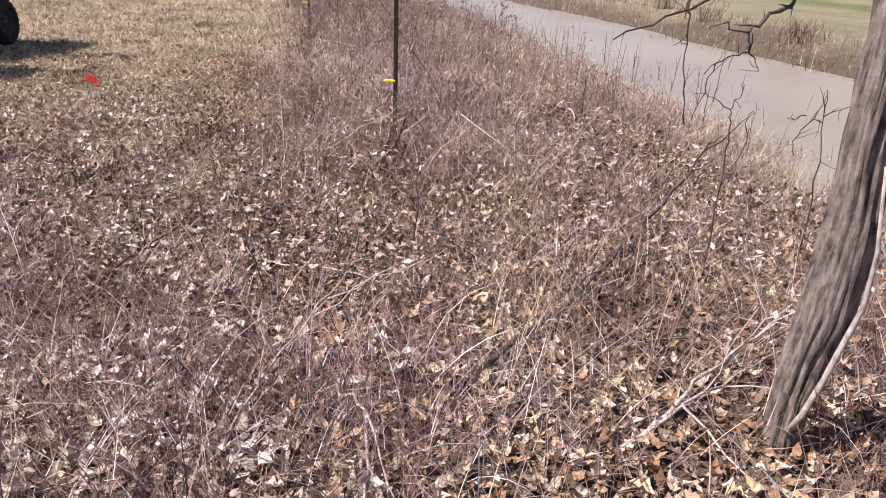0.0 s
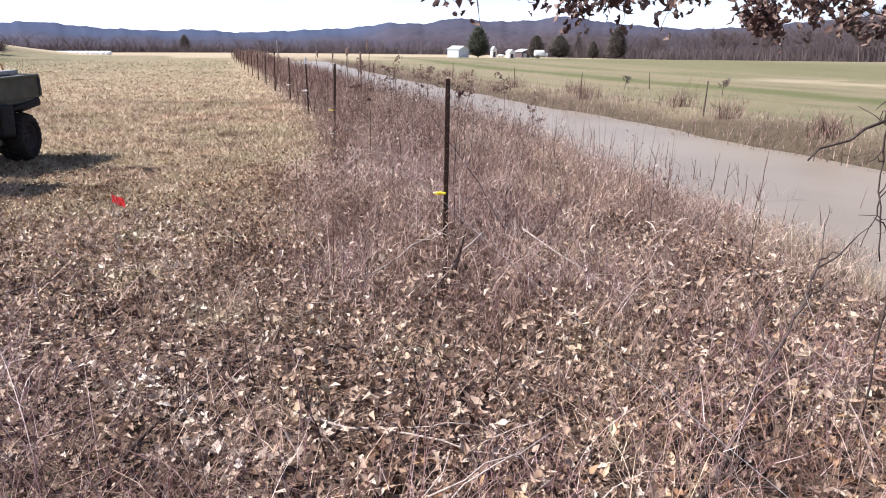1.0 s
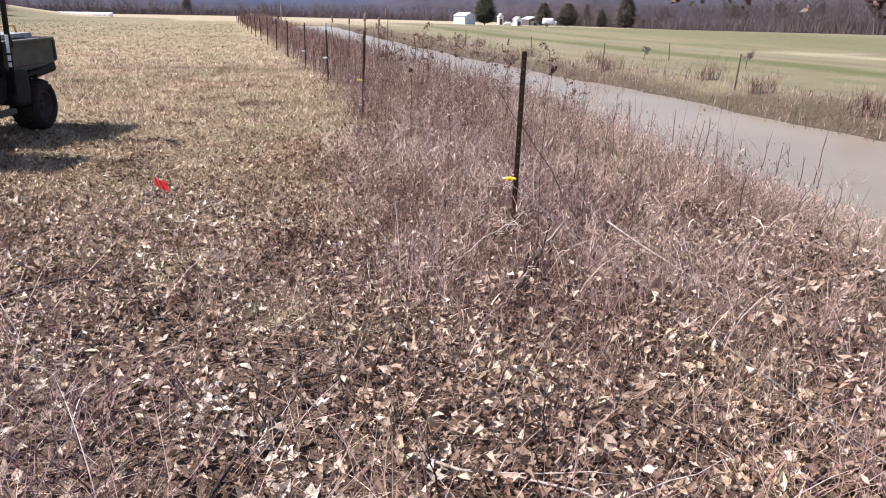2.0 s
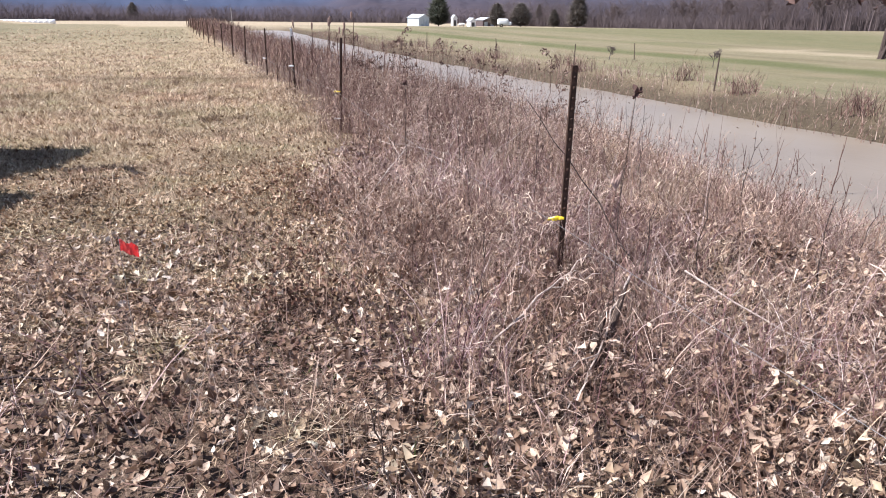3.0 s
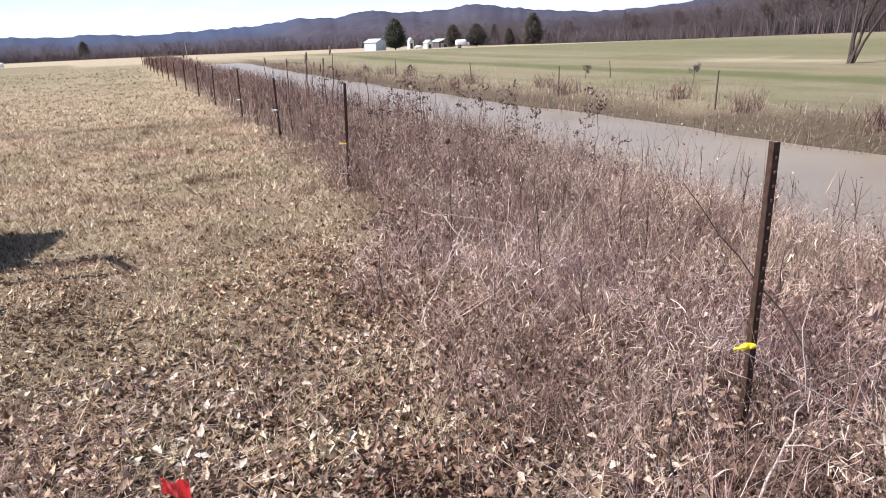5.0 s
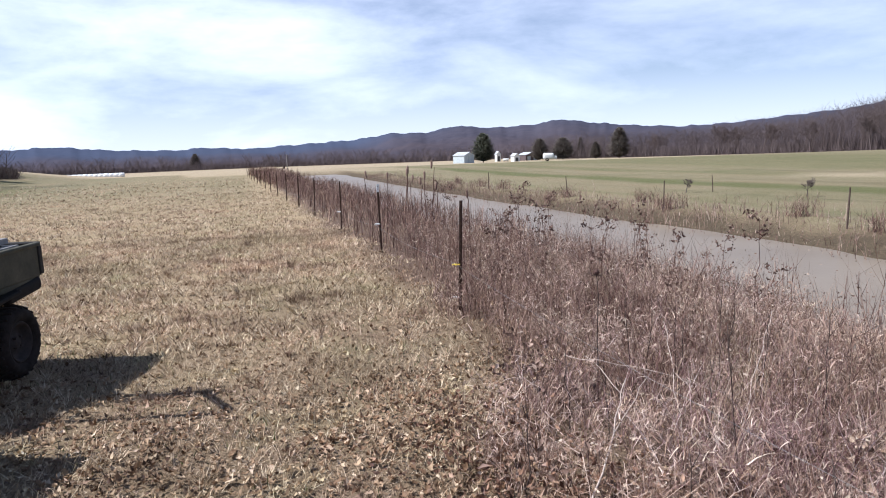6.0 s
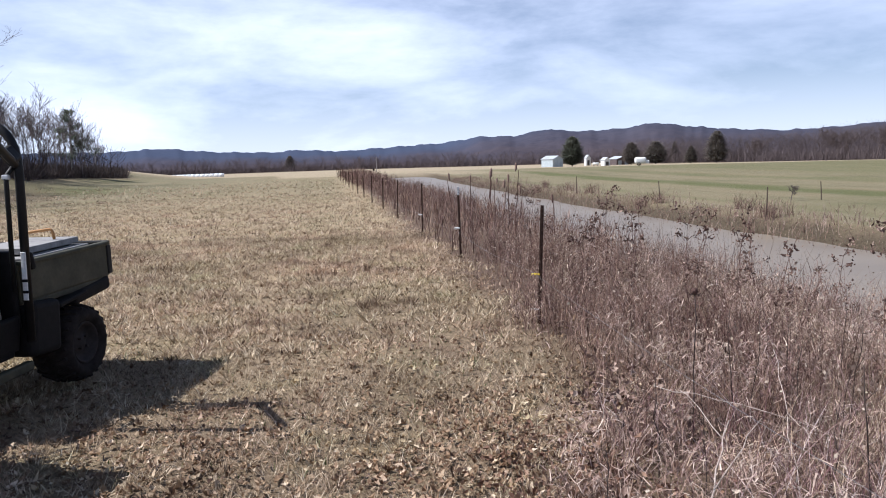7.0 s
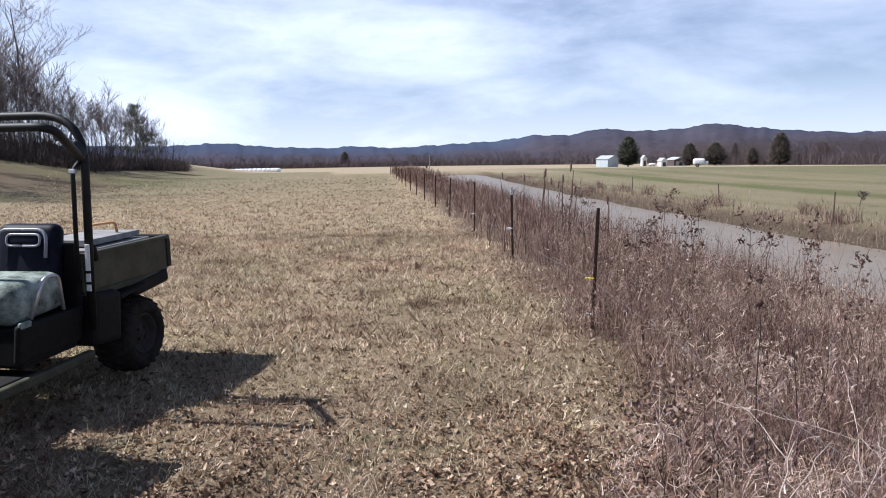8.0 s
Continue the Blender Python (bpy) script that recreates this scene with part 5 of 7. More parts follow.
def utility_vehicle():
    """A side-by-side with a tipping bed; front towards -y, its flank at x = 0.72."""
    car = empty("utility_vehicle", pose(-3.525, 10.926, 0.0, 0, 0, -13.0), "small dark utility vehicle with roll bar and olive tipping bed", "vehicle")
    for x, side in ((0.56, 1), (-0.56, -1)):
        wheel(car, x * 0.94, -0.03, 0.3, 0.33, side)
        wheel(car, x, -2.05, 0.305, 0.23, side)
    # chassis
    bm = bmesh.new()
    for x in (0.30, -0.30):
        box((0.07, 2.7, 0.09), (x, -0.95, 0.40), 0.012, bm=bm)
    for y in (0.25, -0.55, -1.3, -2.1):
        box((0.62, 0.06, 0.07), (0, y, 0.40), 0.01, bm=bm)
    tube([(-0.5, 0, 0.32), (0.5, 0, 0.32)], 0.04, 8, bm)
    tube([(-0.5, -2.05, 0.31), (0.5, -2.05, 0.31)], 0.035, 8, bm)
    part("chassis", bm, BLACKSTEEL, car)
    part("engine_cover", box((0.86, 0.62, 0.30), (0, -0.22, 0.52), 0.04), BLACKPLASTIC, car)
    # rear guards ahead of the tyres
    for s in (1, -1):
        bm = box((0.28, 0.34, 0.40), (s * 0.55, -0.50, 0.55), 0.05, (-6, 0, 0), segments=3)
        box((0.26, 0.36, 0.04), (s * 0.56, -0.16, 0.69), 0.015, (6, 0, 0), bm=bm)
        part("mudguard", bm, BLACKPLASTIC, car)
    # tipping bed
    bed = part("cargo_bed", box((1.24, 1.10, 0.035), (0, -0.10, 0.76), 0.01), OLIVE, car, "olive steel cargo bed")
    for s in (1, -1):
        bm = box((0.03, 1.10, 0.27), (s * 0.62, -0.10, 0.905), 0.008)
        box((0.055, 1.12, 0.035), (s * 0.625, -0.10, 1.045), 0.012, bm=bm)
        box((0.05, 1.02, 0.05), (s * 0.60, -0.10, 0.74), 0.012, bm=bm)
        part("side_panel", bm, OLIVE, bed)
        part("bed_flare", box((0.13, 0.52, 0.12), (s * 0.575, 0.18, 0.69), 0.035, (5, 0, 0), segments=3), BLACKPLASTIC, bed, "black plastic flare under the bed")
        part("bed_support", box((0.16, 0.62, 0.10), (s * 0.50, -0.08, 0.69), 0.03), BLACKSTEEL, bed)
    part("front_panel", box((1.24, 0.03, 0.27), (0, -0.65, 0.905), 0.008), OLIVE, bed)
    bm = box((1.24, 0.03, 0.27), (0, 0.455, 0.905), 0.008)
    box((0.06, 0.05, 0.035), (0.58, 0.485, 0.99), 0.008, bm=bm)
    box((1.28, 0.05, 0.04), (0, 0.46, 1.045), 0.012, bm=bm)
    for s in (1, -1):
        box((0.035, 0.06, 0.25), (s * 0.63, 0.45, 0.905), 0.01, bm=bm)
    part("tailgate", bm, BLACKSTEEL, bed, "black-edged tailgate")
    # roll bar
    bm = tube(bent([(0.69, -0.70, 0.50), (0.755, -0.70, 2.045), (-0.68, -0.70, 2.045), (-0.69, -0.70, 0.50)], 0.34, 9), 0.029, 12)
    part("roll_bar", bm, BLACKSTEEL, car, "black tubular roll bar", True)
    part("cross_bar", tube(bent([(0.735, -0.72, 1.74), (0.90, -1.20, 1.945), (-0.86, -1.20, 1.945), (-0.685, -0.72, 1.74)], 0.13, 6), 0.029, 10), BLACKSTEEL, car, "black forward loop of the roll cage", True)
    part("bar_gusset", box((0.08, 0.11, 0.12), (0.725, -0.75, 1.80), 0.025, (20, -28, 0), segments=3), BLACKSTEEL, car)
    part("gusset_bolt", tube([(0.66, -0.85, 1.85), (0.69, -0.87, 1.85)], 0.012, 8), SILVER, car)
    part("belt_upright", tube(bent([(0.715, -0.72, 1.72), (0.69, -0.765, 1.66), (0.655, -0.765, 0.86)], 0.04, 5), 0.016, 8), BLACKSTEEL, car, "", True)
    part("belt_guide", box((0.05, 0.03, 0.035), (0.69, -0.765, 1.655), 0.008), SILVER, car, "chrome belt guide")
    strap = part("belt_strap", box((0.036, 0.010, 0.34), (0.722, -0.738, 0.97), 0.004, (0, 2.4, 0)), WHITEPAINT, car, "worn white strap along the roll bar")
    for z in (0.86, 0.94):
        part("strap_band", box((0.042, 0.016, 0.02), (0.720, -0.738, z), 0.003), BLACKPLASTIC, strap)
    part("bar_knob", box((0.05, 0.05, 0.13), (0.69, -0.62, 1.06), 0.02, (12, 0, 0)), BLACKPLASTIC, car)
    # seats
    for s in (1, -1):
        base = part("seat_base", box((0.56, 0.54, 0.27), (s * 0.30, -1.05, 0.815), 0.085, (4, 0, 0), segments=5), CAMO, car, "seat cushion in a pale camouflage cover", True)
        back = part("backrest", box((0.47, 0.13, 0.54), (s * 0.30, -0.77, 1.02), 0.06, (-10, 0, 0), segments=4), VINYL, car, "navy vinyl backrest", True)
        ring = bent([(s * 0.30 - 0.19, -0.858, 1.06), (s * 0.30 - 0.19, -0.825, 1.255), (s * 0.30 + 0.19, -0.825, 1.255), (s * 0.30 + 0.19, -0.858, 1.06)], 0.08, 6)
        part("piping", tube(ring, 0.012, 8), GREYVINYL, back, "grey seat piping", True)
        part("seat_panel", box((0.24, 0.035, 0.07), (s * 0.31, -0.83, 1.185), 0.016, (-10, 0, 0), segments=3), VINYL, back, "navy padded headrest panel", True)
        loop = bent([(s * 0.32, -0.856, 1.142), (s * 0.32 - 0.13, -0.856, 1.142), (s * 0.32 - 0.13, -0.840, 1.222), (s * 0.32 + 0.13, -0.840, 1.222), (s * 0.32 + 0.13, -0.856, 1.142), (s * 0.32, -0.856, 1.142)], 0.04, 4)
        part("headrest_piping", tube(loop, 0.009, 7), GREYVINYL, back, "grey piping round the headrest", True)
    part("seat_back_panel", box((1.22, 0.05, 0.56), (0, -0.685, 0.86), 0.02), BLACKPLASTIC, car, "black panel behind the seats")
    part("seat_frame", box((1.20, 0.56, 0.28), (0, -1.02, 0.53), 0.03), BLACKPLASTIC, car, "black plastic seat box")
    for s in (1, -1):
        bm = tube(bent([(s * 0.60, -1.18, 0.70), (s * 0.63, -1.07, 0.96), (s * 0.63, -0.93, 0.96), (s * 0.61, -0.88, 0.70)], 0.06, 5), 0.014, 8)
        # silver here paints the sun's highlight onto a black rail
        part("hip_rail", bm, SILVER, car, "hip rail coloured silver for its sunlit highlight", True)
        part("side_skirt", box((0.05, 0.62, 0.26), (s * 0.60, -1.02, 0.56), 0.02, (0, s * 8, 0)), BLACKPLASTIC, car)
        part("seat_cover", box((0.03, 0.10, 0.13), (s * 0.62, -1.27, 0.645), 0.012, (0, s * 10, 0), segments=3), CAMO, car, "camouflage cloth hanging over the seat side", True)
    # floor and running boards
    part("floor_pan", box((1.18, 0.72, 0.03), (0, -1.52, 0.33), 0.01), BLACKPLASTIC, car)
    for s in (1, -1):
        bm = box((0.06, 1.30, 0.07), (s * 0.63, -1.30, 0.31), 0.015)
        board = part("running_board", bm, OLIVE, car, "olive running board")
        part("step_plate", box((0.20, 0.34, 0.012), (s * 0.53, -1.72, 0.352), 0.004), SILVER, board, "bare metal step plate")
    for s in (1, -1):
        part("leg_shield", box((0.07, 0.10, 0.5), (s * 0.61, -1.86, 0.52), 0.03, (12, 0, 0)), BLACKPLASTIC, car)
    # bonnet, dash and wheel
    bm = box((1.20, 0.86, 0.56), (0, -2.08, 0.80), 0.09, (-9, 0, 0), segments=4)
    part("bonnet", bm, GREYHOOD, car, "olive plastic bonnet", True)
    part("front_bumper", tube(bent([(-0.5, -2.42, 0.42), (-0.5, -2.56, 0.50), (0.5, -2.56, 0.50), (0.5, -2.42, 0.42)], 0.08, 4), 0.028, 8), BLACKSTEEL, car, "", True)
    part("dashboard", box((1.12, 0.22, 0.22), (0, -1.80, 0.88), 0.05, (-15, 0, 0), segments=3), BLACKPLASTIC, car)
    for s in (1, -1):
        part("front_mudguard", box((0.24, 0.62, 0.05), (s * 0.56, -2.05, 0.66), 0.02), BLACKPLASTIC, car)
        part("headlight", box((0.18, 0.05, 0.10), (s * 0.36, -2.46, 0.74), 0.02, (-9, 0, 0)), SILVER, car, "clear headlight")
    ring = [(0.31 + 0.17 * math.cos(a), -1.55 + 0.08 * math.sin(a), 1.05 + 0.15 * math.sin(a)) for a in (2 * math.pi * k / 20 for k in range(21))]
    part("steering_wheel", tube(ring, 0.015, 8), BLACKPLASTIC, car, "", True)
    part("steering_column", tube([(0.31, -1.55, 1.05), (0.31, -1.80, 0.86)], 0.022, 8), BLACKPLASTIC, car)


utility_vehicle()

# unseen block on the bonnet, added only for the shadow it throws
shade_block = empty("shadow_block", pose(-3.98, 8.86, 1.095, 0, 0, -13), "unseen black block added on the bonnet to cast a shadow", "storage box")
part("block_body", box((1.12, 0.62, 0.36), (0, 0, 0.18), 0.03, segments=3), BLACKPLASTIC, shade_block)
part("block_top", box((1.18, 0.68, 0.06), (0, 0, 0.38), 0.02), BLACKPLASTIC, shade_block)

# load in the bed
load = empty("board_stack", pose(-3.36, 10.84, 0.778, 0, 0, -14), "flat grey weathered boards lying in the bed", "boards")
for k in range(3):
    part("board", box((0.66 - 0.05 * k, 0.84, 0.085), (0.03 * k, 0.0, 0.05 + 0.092 * k), 0.006, (0, 0, 2 * k - 2)), BOXGREY, load)
part("board", box((0.42, 0.72, 0.05), (0.06, 0.04, 0.315), 0.006, (0, 0, 3)), BOXGREY, load)
tool = empty("saw_handle", pose(-3.24, 10.96, 1.112, 0, 0, 10), "orange-brown wooden tool handle lying on the boards", "tool")
part("handle", tube(bent([(-0.10, 0, 0.01), (-0.09, 0, 0.075), (0.10, 0, 0.095), (0.11, 0, 0.01)], 0.03, 4), 0.012, 8), ORANGEWOOD, tool, "", True)

# ---- marker and stakes near the camera ----
flag = empty("marker_flag", pose(-1.02, 5.4, float(land(-1.02, 5.4)), 0, 0, 12), "red plastic marker flag fluttering on a thin wire stem", "marker flag")
bm = bmesh.new()
cols = [[bm.verts.new((-0.03 + 0.0125 * i, 0.012 * math.sin(i * 1.2 + 0.5 * j), 0.545 + 0.0135 * j + 0.005 * math.sin(i * 1.9) - 0.007 * i)) for j in range(5)] for i in range(7)]
for c0, c1 in zip(cols, cols[1:]):
    for j in range(4):
        bm.faces.new((c0[j], c1[j], c1[j + 1], c0[j + 1]))
bmesh.ops.solidify(bm, geom=bm.faces[:], thickness=0.002)
part("flag", bm, REDPLASTIC, flag, "red plastic sheet")
part("wire_stem", tube([(-0.02, 0.0, -0.03), (-0.028, 0.004, 0.3), (-0.03, 0.0, 0.61)], 0.0014, 5), WIRE, flag)

stub = empty("broken_stakes", pose(0.98, 4.66, float(land(0.98, 4.66)), 0, 0, 0), "dark broken wooden stakes rotting in the weeds", "stake")
part("stake", tube([(-0.03, 0, -0.03), (-0.022, 0.008, 0.08), (-0.015, 0.01, 0.16), (-0.002, 0.0, 0.24), (0.012, 0.004, 0.29), (0.022, 0.0, 0.34)], [0.026, 0.021, 0.024, 0.017, 0.013, 0.003], 7), STAKEWOOD, stub)
part("stake", tube([(0.04, 0.01, -0.03), (0.052, 0.012, 0.10), (0.07, 0.02, 0.20), (0.098, 0.022, 0.29), (0.115, 0.03, 0.34), (0.14, 0.03, 0.41)], [0.022, 0.018, 0.021, 0.014, 0.012, 0.003], 7), STAKEWOOD, stub)
part("splinter", tube([(0.0, -0.01, -0.02), (0.01, -0.015, 0.12), (0.004, -0.02, 0.22)], [0.010, 0.009, 0.002], 5), STAKEWOOD, stub)
stalk = empty("seed_stalk", pose(1.22, 5.02, float(land(1.22, 5.02)), 0, 0, 0), "tall dead stalk with a split pale pod", "weed")
part("stalk", tube([(0, 0, -0.02), (-0.03, 0.01, 0.4), (0.0, 0.0, 0.72), (0.02, 0, 0.86)], [0.0032, 0.0028, 0.003, 0.002], 5), BRUSH, stalk)
pod = tube([(0.0, 0, 0.75), (0.012, 0.004, 0.785), (0.022, 0, 0.82), (0.036, 0.003, 0.85)], [0.004, 0.013, 0.011, 0.002], 7)
tube([(0.0, 0, 0.76), (-0.016, 0.002, 0.79), (-0.012, 0, 0.825)], [0.003, 0.008, 0.002], 6, pod)
part("pod", pod, WITHERED, stalk, "pale split pod")

curl = empty("leaf_stalk", pose(1.04, 4.69, float(land(1.04, 4.69)), 0, 0, 0), "tall thin dead stalk with one dark curled leaf", "weed")
part("stalk", tube([(0, 0, -0.02), (0.012, 0.006, 0.35), (-0.004, 0.01, 0.75), (0.014, 0.012, 1.05), (0.028, 0.014, 1.25)], [0.0028, 0.0024, 0.002, 0.0016, 0.0012], 5), TWIG, curl)
g = np.random.default_rng(88)
v, t = leaves(np.array([(0.028, 0.014, 1.255), (0.036, 0.018, 1.268), (0.032, 0.01, 1.262), (0.02, 0.012, 1.242)]), np.array([0.05, 0.055, 0.045, 0.035]), g.uniform(0, 6.28, 4), g.uniform(0.7, 1.3, 4), g.uniform(0, 6.28, 4), g.uniform(0.8, 1.8, 4), g.uniform(0.3, 1.2, 4))
new("curled_leaf", tri_mesh("curled_leaf", v, t, CLINGLEAF)).parent = curl

# ---- leaning oak beside the path ----


def rough_tube(points, radii, sides, seed, amount):
    """A trunk with long uneven bark ridges."""
    pts, rad = [], []
    for i in range(len(points) - 1):
        for k in range(9):
            pts.append(Vector(points[i]).lerp(Vector(points[i + 1]), k / 9))
            rad.append(radii[i] + (radii[i + 1] - radii[i]) * k / 9)
    pts.append(Vector(points[-1]))
    rad.append(radii[-1])
    bm = tube(pts, rad, sides)
    bm.verts.ensure_lookup_table()
    for n_, v in enumerate(bm.verts):
        ring, k = divmod(n_, sides)
        a = 2 * math.pi * k / sides
        deep = noise.noise(Vector((math.cos(a) * 7, math.sin(a) * 7, v.co.z * 2.2 + seed))) + 0.7 * noise.noise(Vector((math.cos(a) * 16, math.sin(a) * 16, v.co.z * 5.0)))
        v.co += (v.co - pts[ring]) * (amount * deep)
    return bm


OAK = Vector((1.72, 1.45, float(land(1.72, 1.45))))
oak = empty("young_oak", pose(*OAK), "young oak with furrowed grey bark and clinging dead leaves", "tree")
part("trunk", rough_tube([(0.0, 0.0, -0.05), (-0.01, 0.0, 0.08), (-0.015, 0.0, 0.22), (0.01, 0.01, 0.36), (0.04, 0.01, 0.52), (0.05, 0.02, 0.70), (0.05, 0.02, 0.85), (0.03, 0.03, 1.05), (0.02, 0.05, 1.5), (0.03, 0.06, 2.3), (0.08, 0.08, 3.4), (0.1, 0.1, 4.6)],
                         [0.072, 0.056, 0.054, 0.066, 0.076, 0.078, 0.072, 0.066, 0.062, 0.056, 0.042, 0.02], 64, 3, 0.26), BARK, oak, "furrowed grey bark", True)
part("side_stem", tube([(-0.045, -0.05, 0.10), (-0.04, -0.085, 0.20), (0.0, -0.09, 0.34), (0.02, -0.09, 0.424), (0.065, -0.09, 0.60), (0.05, -0.09, 0.78), (-0.01, -0.08, 1.05)], [0.011, 0.0105, 0.010, 0.010, 0.0085, 0.007, 0.004], 9), STEMBARK, oak, "pale smooth side stem", True)


def limb(points, r0, r1, mat, parent, name="branch", label=""):
    c = len(points) - 1
    return part(name, tube(points, [r0 + (r1 - r0) * k / c for k in range(c + 1)], 6), mat, parent, label, True)


def crooked(a, c, steps, amount, seed):
    r = random.Random(seed)
    a, c = Vector(a), Vector(c)
    return [a.lerp(c, k / steps) + (Vector((r.gauss(0, 1), r.gauss(0, 1), r.gauss(0, 1))) * amount if 0 < k < steps else Vector()) for k in range(steps + 1)]


def spray(start, end, seed, twigs=7, rad=0.010, reach=0.3, sag=-0.25):
    """A crooked branch of the oak with side twigs, given in world places."""
    org = OAK
    r = random.Random(seed)
    pts = crooked(Vector(start) - org, Vector(end) - org, 7, 0.025, seed)
    b_ = limb(pts, rad, rad * 0.3, TWIG, oak)
    tips = []
    for k in range(twigs):
        i = r.randint(2, 7)
        way = Vector((r.gauss(0, 1), r.gauss(0, 1), r.gauss(sag, 0.6))).normalized()
        ln = reach * r.uniform(0.4, 1.2)
        tp = crooked(pts[i], pts[i] + way * ln, 4, 0.015, seed * 31 + k)
        limb(tp, rad * 0.35, 0.0012, TWIG, b_, "twig")
        tips += tp[1:]
    return b_, [p + org for p in tips], [p + org for p in pts]




def gnarled(points, r0, r1, parent, seed, mat=TWIG, name="branch", knots=0.012, org=OAK):
    """A knotty bough through world places, kinked between them."""
    r = random.Random(seed)
    line = []
    for a, c in zip(points, points[1:]):
        a, c = Vector(a) - org, Vector(c) - org
        line += [a.lerp(c, k / 3) + (Vector((r.gauss(0, 1), r.gauss(0, 1), r.gauss(0, 1))) * knots if k else Vector()) for k in range(3)]
    line.append(Vector(points[-1]) - org)
    last = len(line) - 1
    ob = part(name, tube(line, [(r0 + (r1 - r0) * k / last) * r.uniform(0.8, 1.25) for k in range(last + 1)], 6), mat, parent, "", True)
    for k in range(max(2, last // 3)):
        i = r.randint(1, last)
        way = Vector((r.gauss(0, 1), r.gauss(0, 0.6), r.gauss(0, 0.9))).normalized()
        limb(crooked(line[i], line[i] + way * r.uniform(0.03, 0.10), 2, 0.006, seed * 7 + k), max(r1, 0.002) * 0.8, 0.001, mat, ob, "twig")
    return ob


gnarled([(1.75, 1.5, 1.82), (2.07, 2.02, 1.70), (2.81, 2.81, 1.47), (2.41, 2.60, 1.42)], 0.0158, 0.0084, oak, 11)
gnarled([(2.41, 2.60, 1.42), (2.18, 2.50, 1.43), (1.78, 2.25, 1.43), (1.61, 2.20, 1.40), (1.44, 2.15, 1.36), (1.22, 2.10, 1.29)], 0.0079, 0.0030, oak, 12)
gnarled([(1.78, 2.25, 1.43), (1.73, 2.24, 1.47), (1.67, 2.21, 1.49)], 0.0043, 0.0024, oak, 13)
gnarled([(2.40, 2.59, 1.42), (2.32, 2.55, 1.37), (2.22, 2.51, 1.34), (2.13, 2.48, 1.31), (2.05, 2.46, 1.26)], 0.0101, 0.0060, oak, 14, knots=0.008)
gnarled([(2.05, 2.46, 1.26), (1.91, 2.41, 1.28), (1.81, 2.39, 1.28)], 0.0043, 0.0018, oak, 15)
gnarled([(2.05, 2.46, 1.26), (2.07, 2.46, 1.18)], 0.0065, 0.0048, oak, 16, knots=0.003)
gnarled([(2.07, 2.46, 1.18), (2.00, 2.46, 1.17), (1.90, 2.44, 1.14), (1.84, 2.42, 1.10)], 0.0036, 0.0018, oak, 17, knots=0.004)
gnarled([(2.07, 2.46, 1.18), (2.11, 2.46, 1.15), (2.14, 2.46, 1.10)], 0.0029, 0.0012, oak, 18, knots=0.004)
gnarled([(1.56, 2.20, 1.48), (1.56, 2.20, 1.40), (1.57, 2.20, 1.33), (1.57, 2.19, 1.22), (1.58, 2.17, 1.09), (1.61, 2.17, 0.96)], 0.0029, 0.0024, oak, 19, knots=0.006)
gnarled([(1.90, 2.44, 1.14), (1.89, 2.46, 1.04), (1.87, 2.46, 0.97), (1.85, 2.46, 0.90)], 0.0029, 0.0018, oak, 20, knots=0.004)
for k, (sx, sy, lines) in enumerate([(2.56, 2.38, [[(2.56, 2.38, -0.03), (2.54, 2.38, 0.4), (2.52, 2.38, 0.70), (2.47, 2.38, 0.91), (2.45, 2.38, 1.03)], [(2.48, 2.39, 0.88), (2.46, 2.42, 0.89), (2.43, 2.45, 0.83), (2.40, 2.45, 0.78), (2.43, 2.45, 0.71)],
                                                 [(2.46, 2.42, 0.89), (2.53, 2.45, 1.0)], [(2.44, 2.45, 0.90), (2.34, 2.45, 0.89)], [(2.47, 2.38, 0.91), (2.60, 2.38, 0.95)]]),
                                    (2.19, 2.60, [[(2.19, 2.60, -0.03), (2.18, 2.60, 0.4), (2.17, 2.60, 0.71), (2.17, 2.60, 0.84), (2.15, 2.60, 0.90), (2.19, 2.60, 0.95), (2.20, 2.60, 1.01)], [(2.15, 2.60, 0.90), (2.04, 2.60, 0.96)],
                                                 [(2.18, 2.60, 0.5), (2.28, 2.60, 0.74), (2.25, 2.60, 0.83), (2.28, 2.60, 0.89)]])]):
    foot = Vector((sx, sy, float(land(sx, sy))))
    sapling = empty("bare_sapling", pose(*foot), "thin dark leafless sapling beside the ditch", "sapling", "bare saplings")
    for q, line in enumerate(lines):
        gnarled([(x, y, z + foot.z * (z < 0.1)) for x, y, z in line], 0.0048 if q == 0 else 0.003, 0.0018, sapling, 40 + 9 * k + q, TWIG, "stem", 0.006, foot)
leafy = []
for k, (a, c) in enumerate([((1.76, 1.5, 2.5), (2.5, 4.2, 1.88)), ((2.5, 4.2, 1.88), (0.85, 4.35, 1.80)), ((2.5, 4.15, 1.9), (3.9, 4.2, 1.70)), ((2.45, 4.0, 1.88), (3.2, 4.7, 1.72)), ((2.4, 3.9, 1.88), (1.7, 4.5, 1.78))]):
    b_, tips, line = spray(a, c, 21 + k, 5 if k == 0 else 16, 0.012 if k == 0 else 0.007, 0.2, -0.5)
    if k:
        leafy += tips
pts = np.array([p[:] for p in leafy])
right_more = np.clip(0.35 + 0.35 * (pts[:, 0] - 1.2), 0.2, 1.0)
pts = np.concatenate([pts[rng.random(len(pts)) < right_more] for _ in range(5)])
pts = pts + rng.normal(0, 0.035, pts.shape)
c = len(pts)
v, t = leaves(pts, uni(0.035, 0.085, c), uni(0, 6.28, c), uni(0.7, 1.6, c), uni(0, 6.28, c), uni(0.2, 1.6, c), uni(-0.4, 1.2, c))
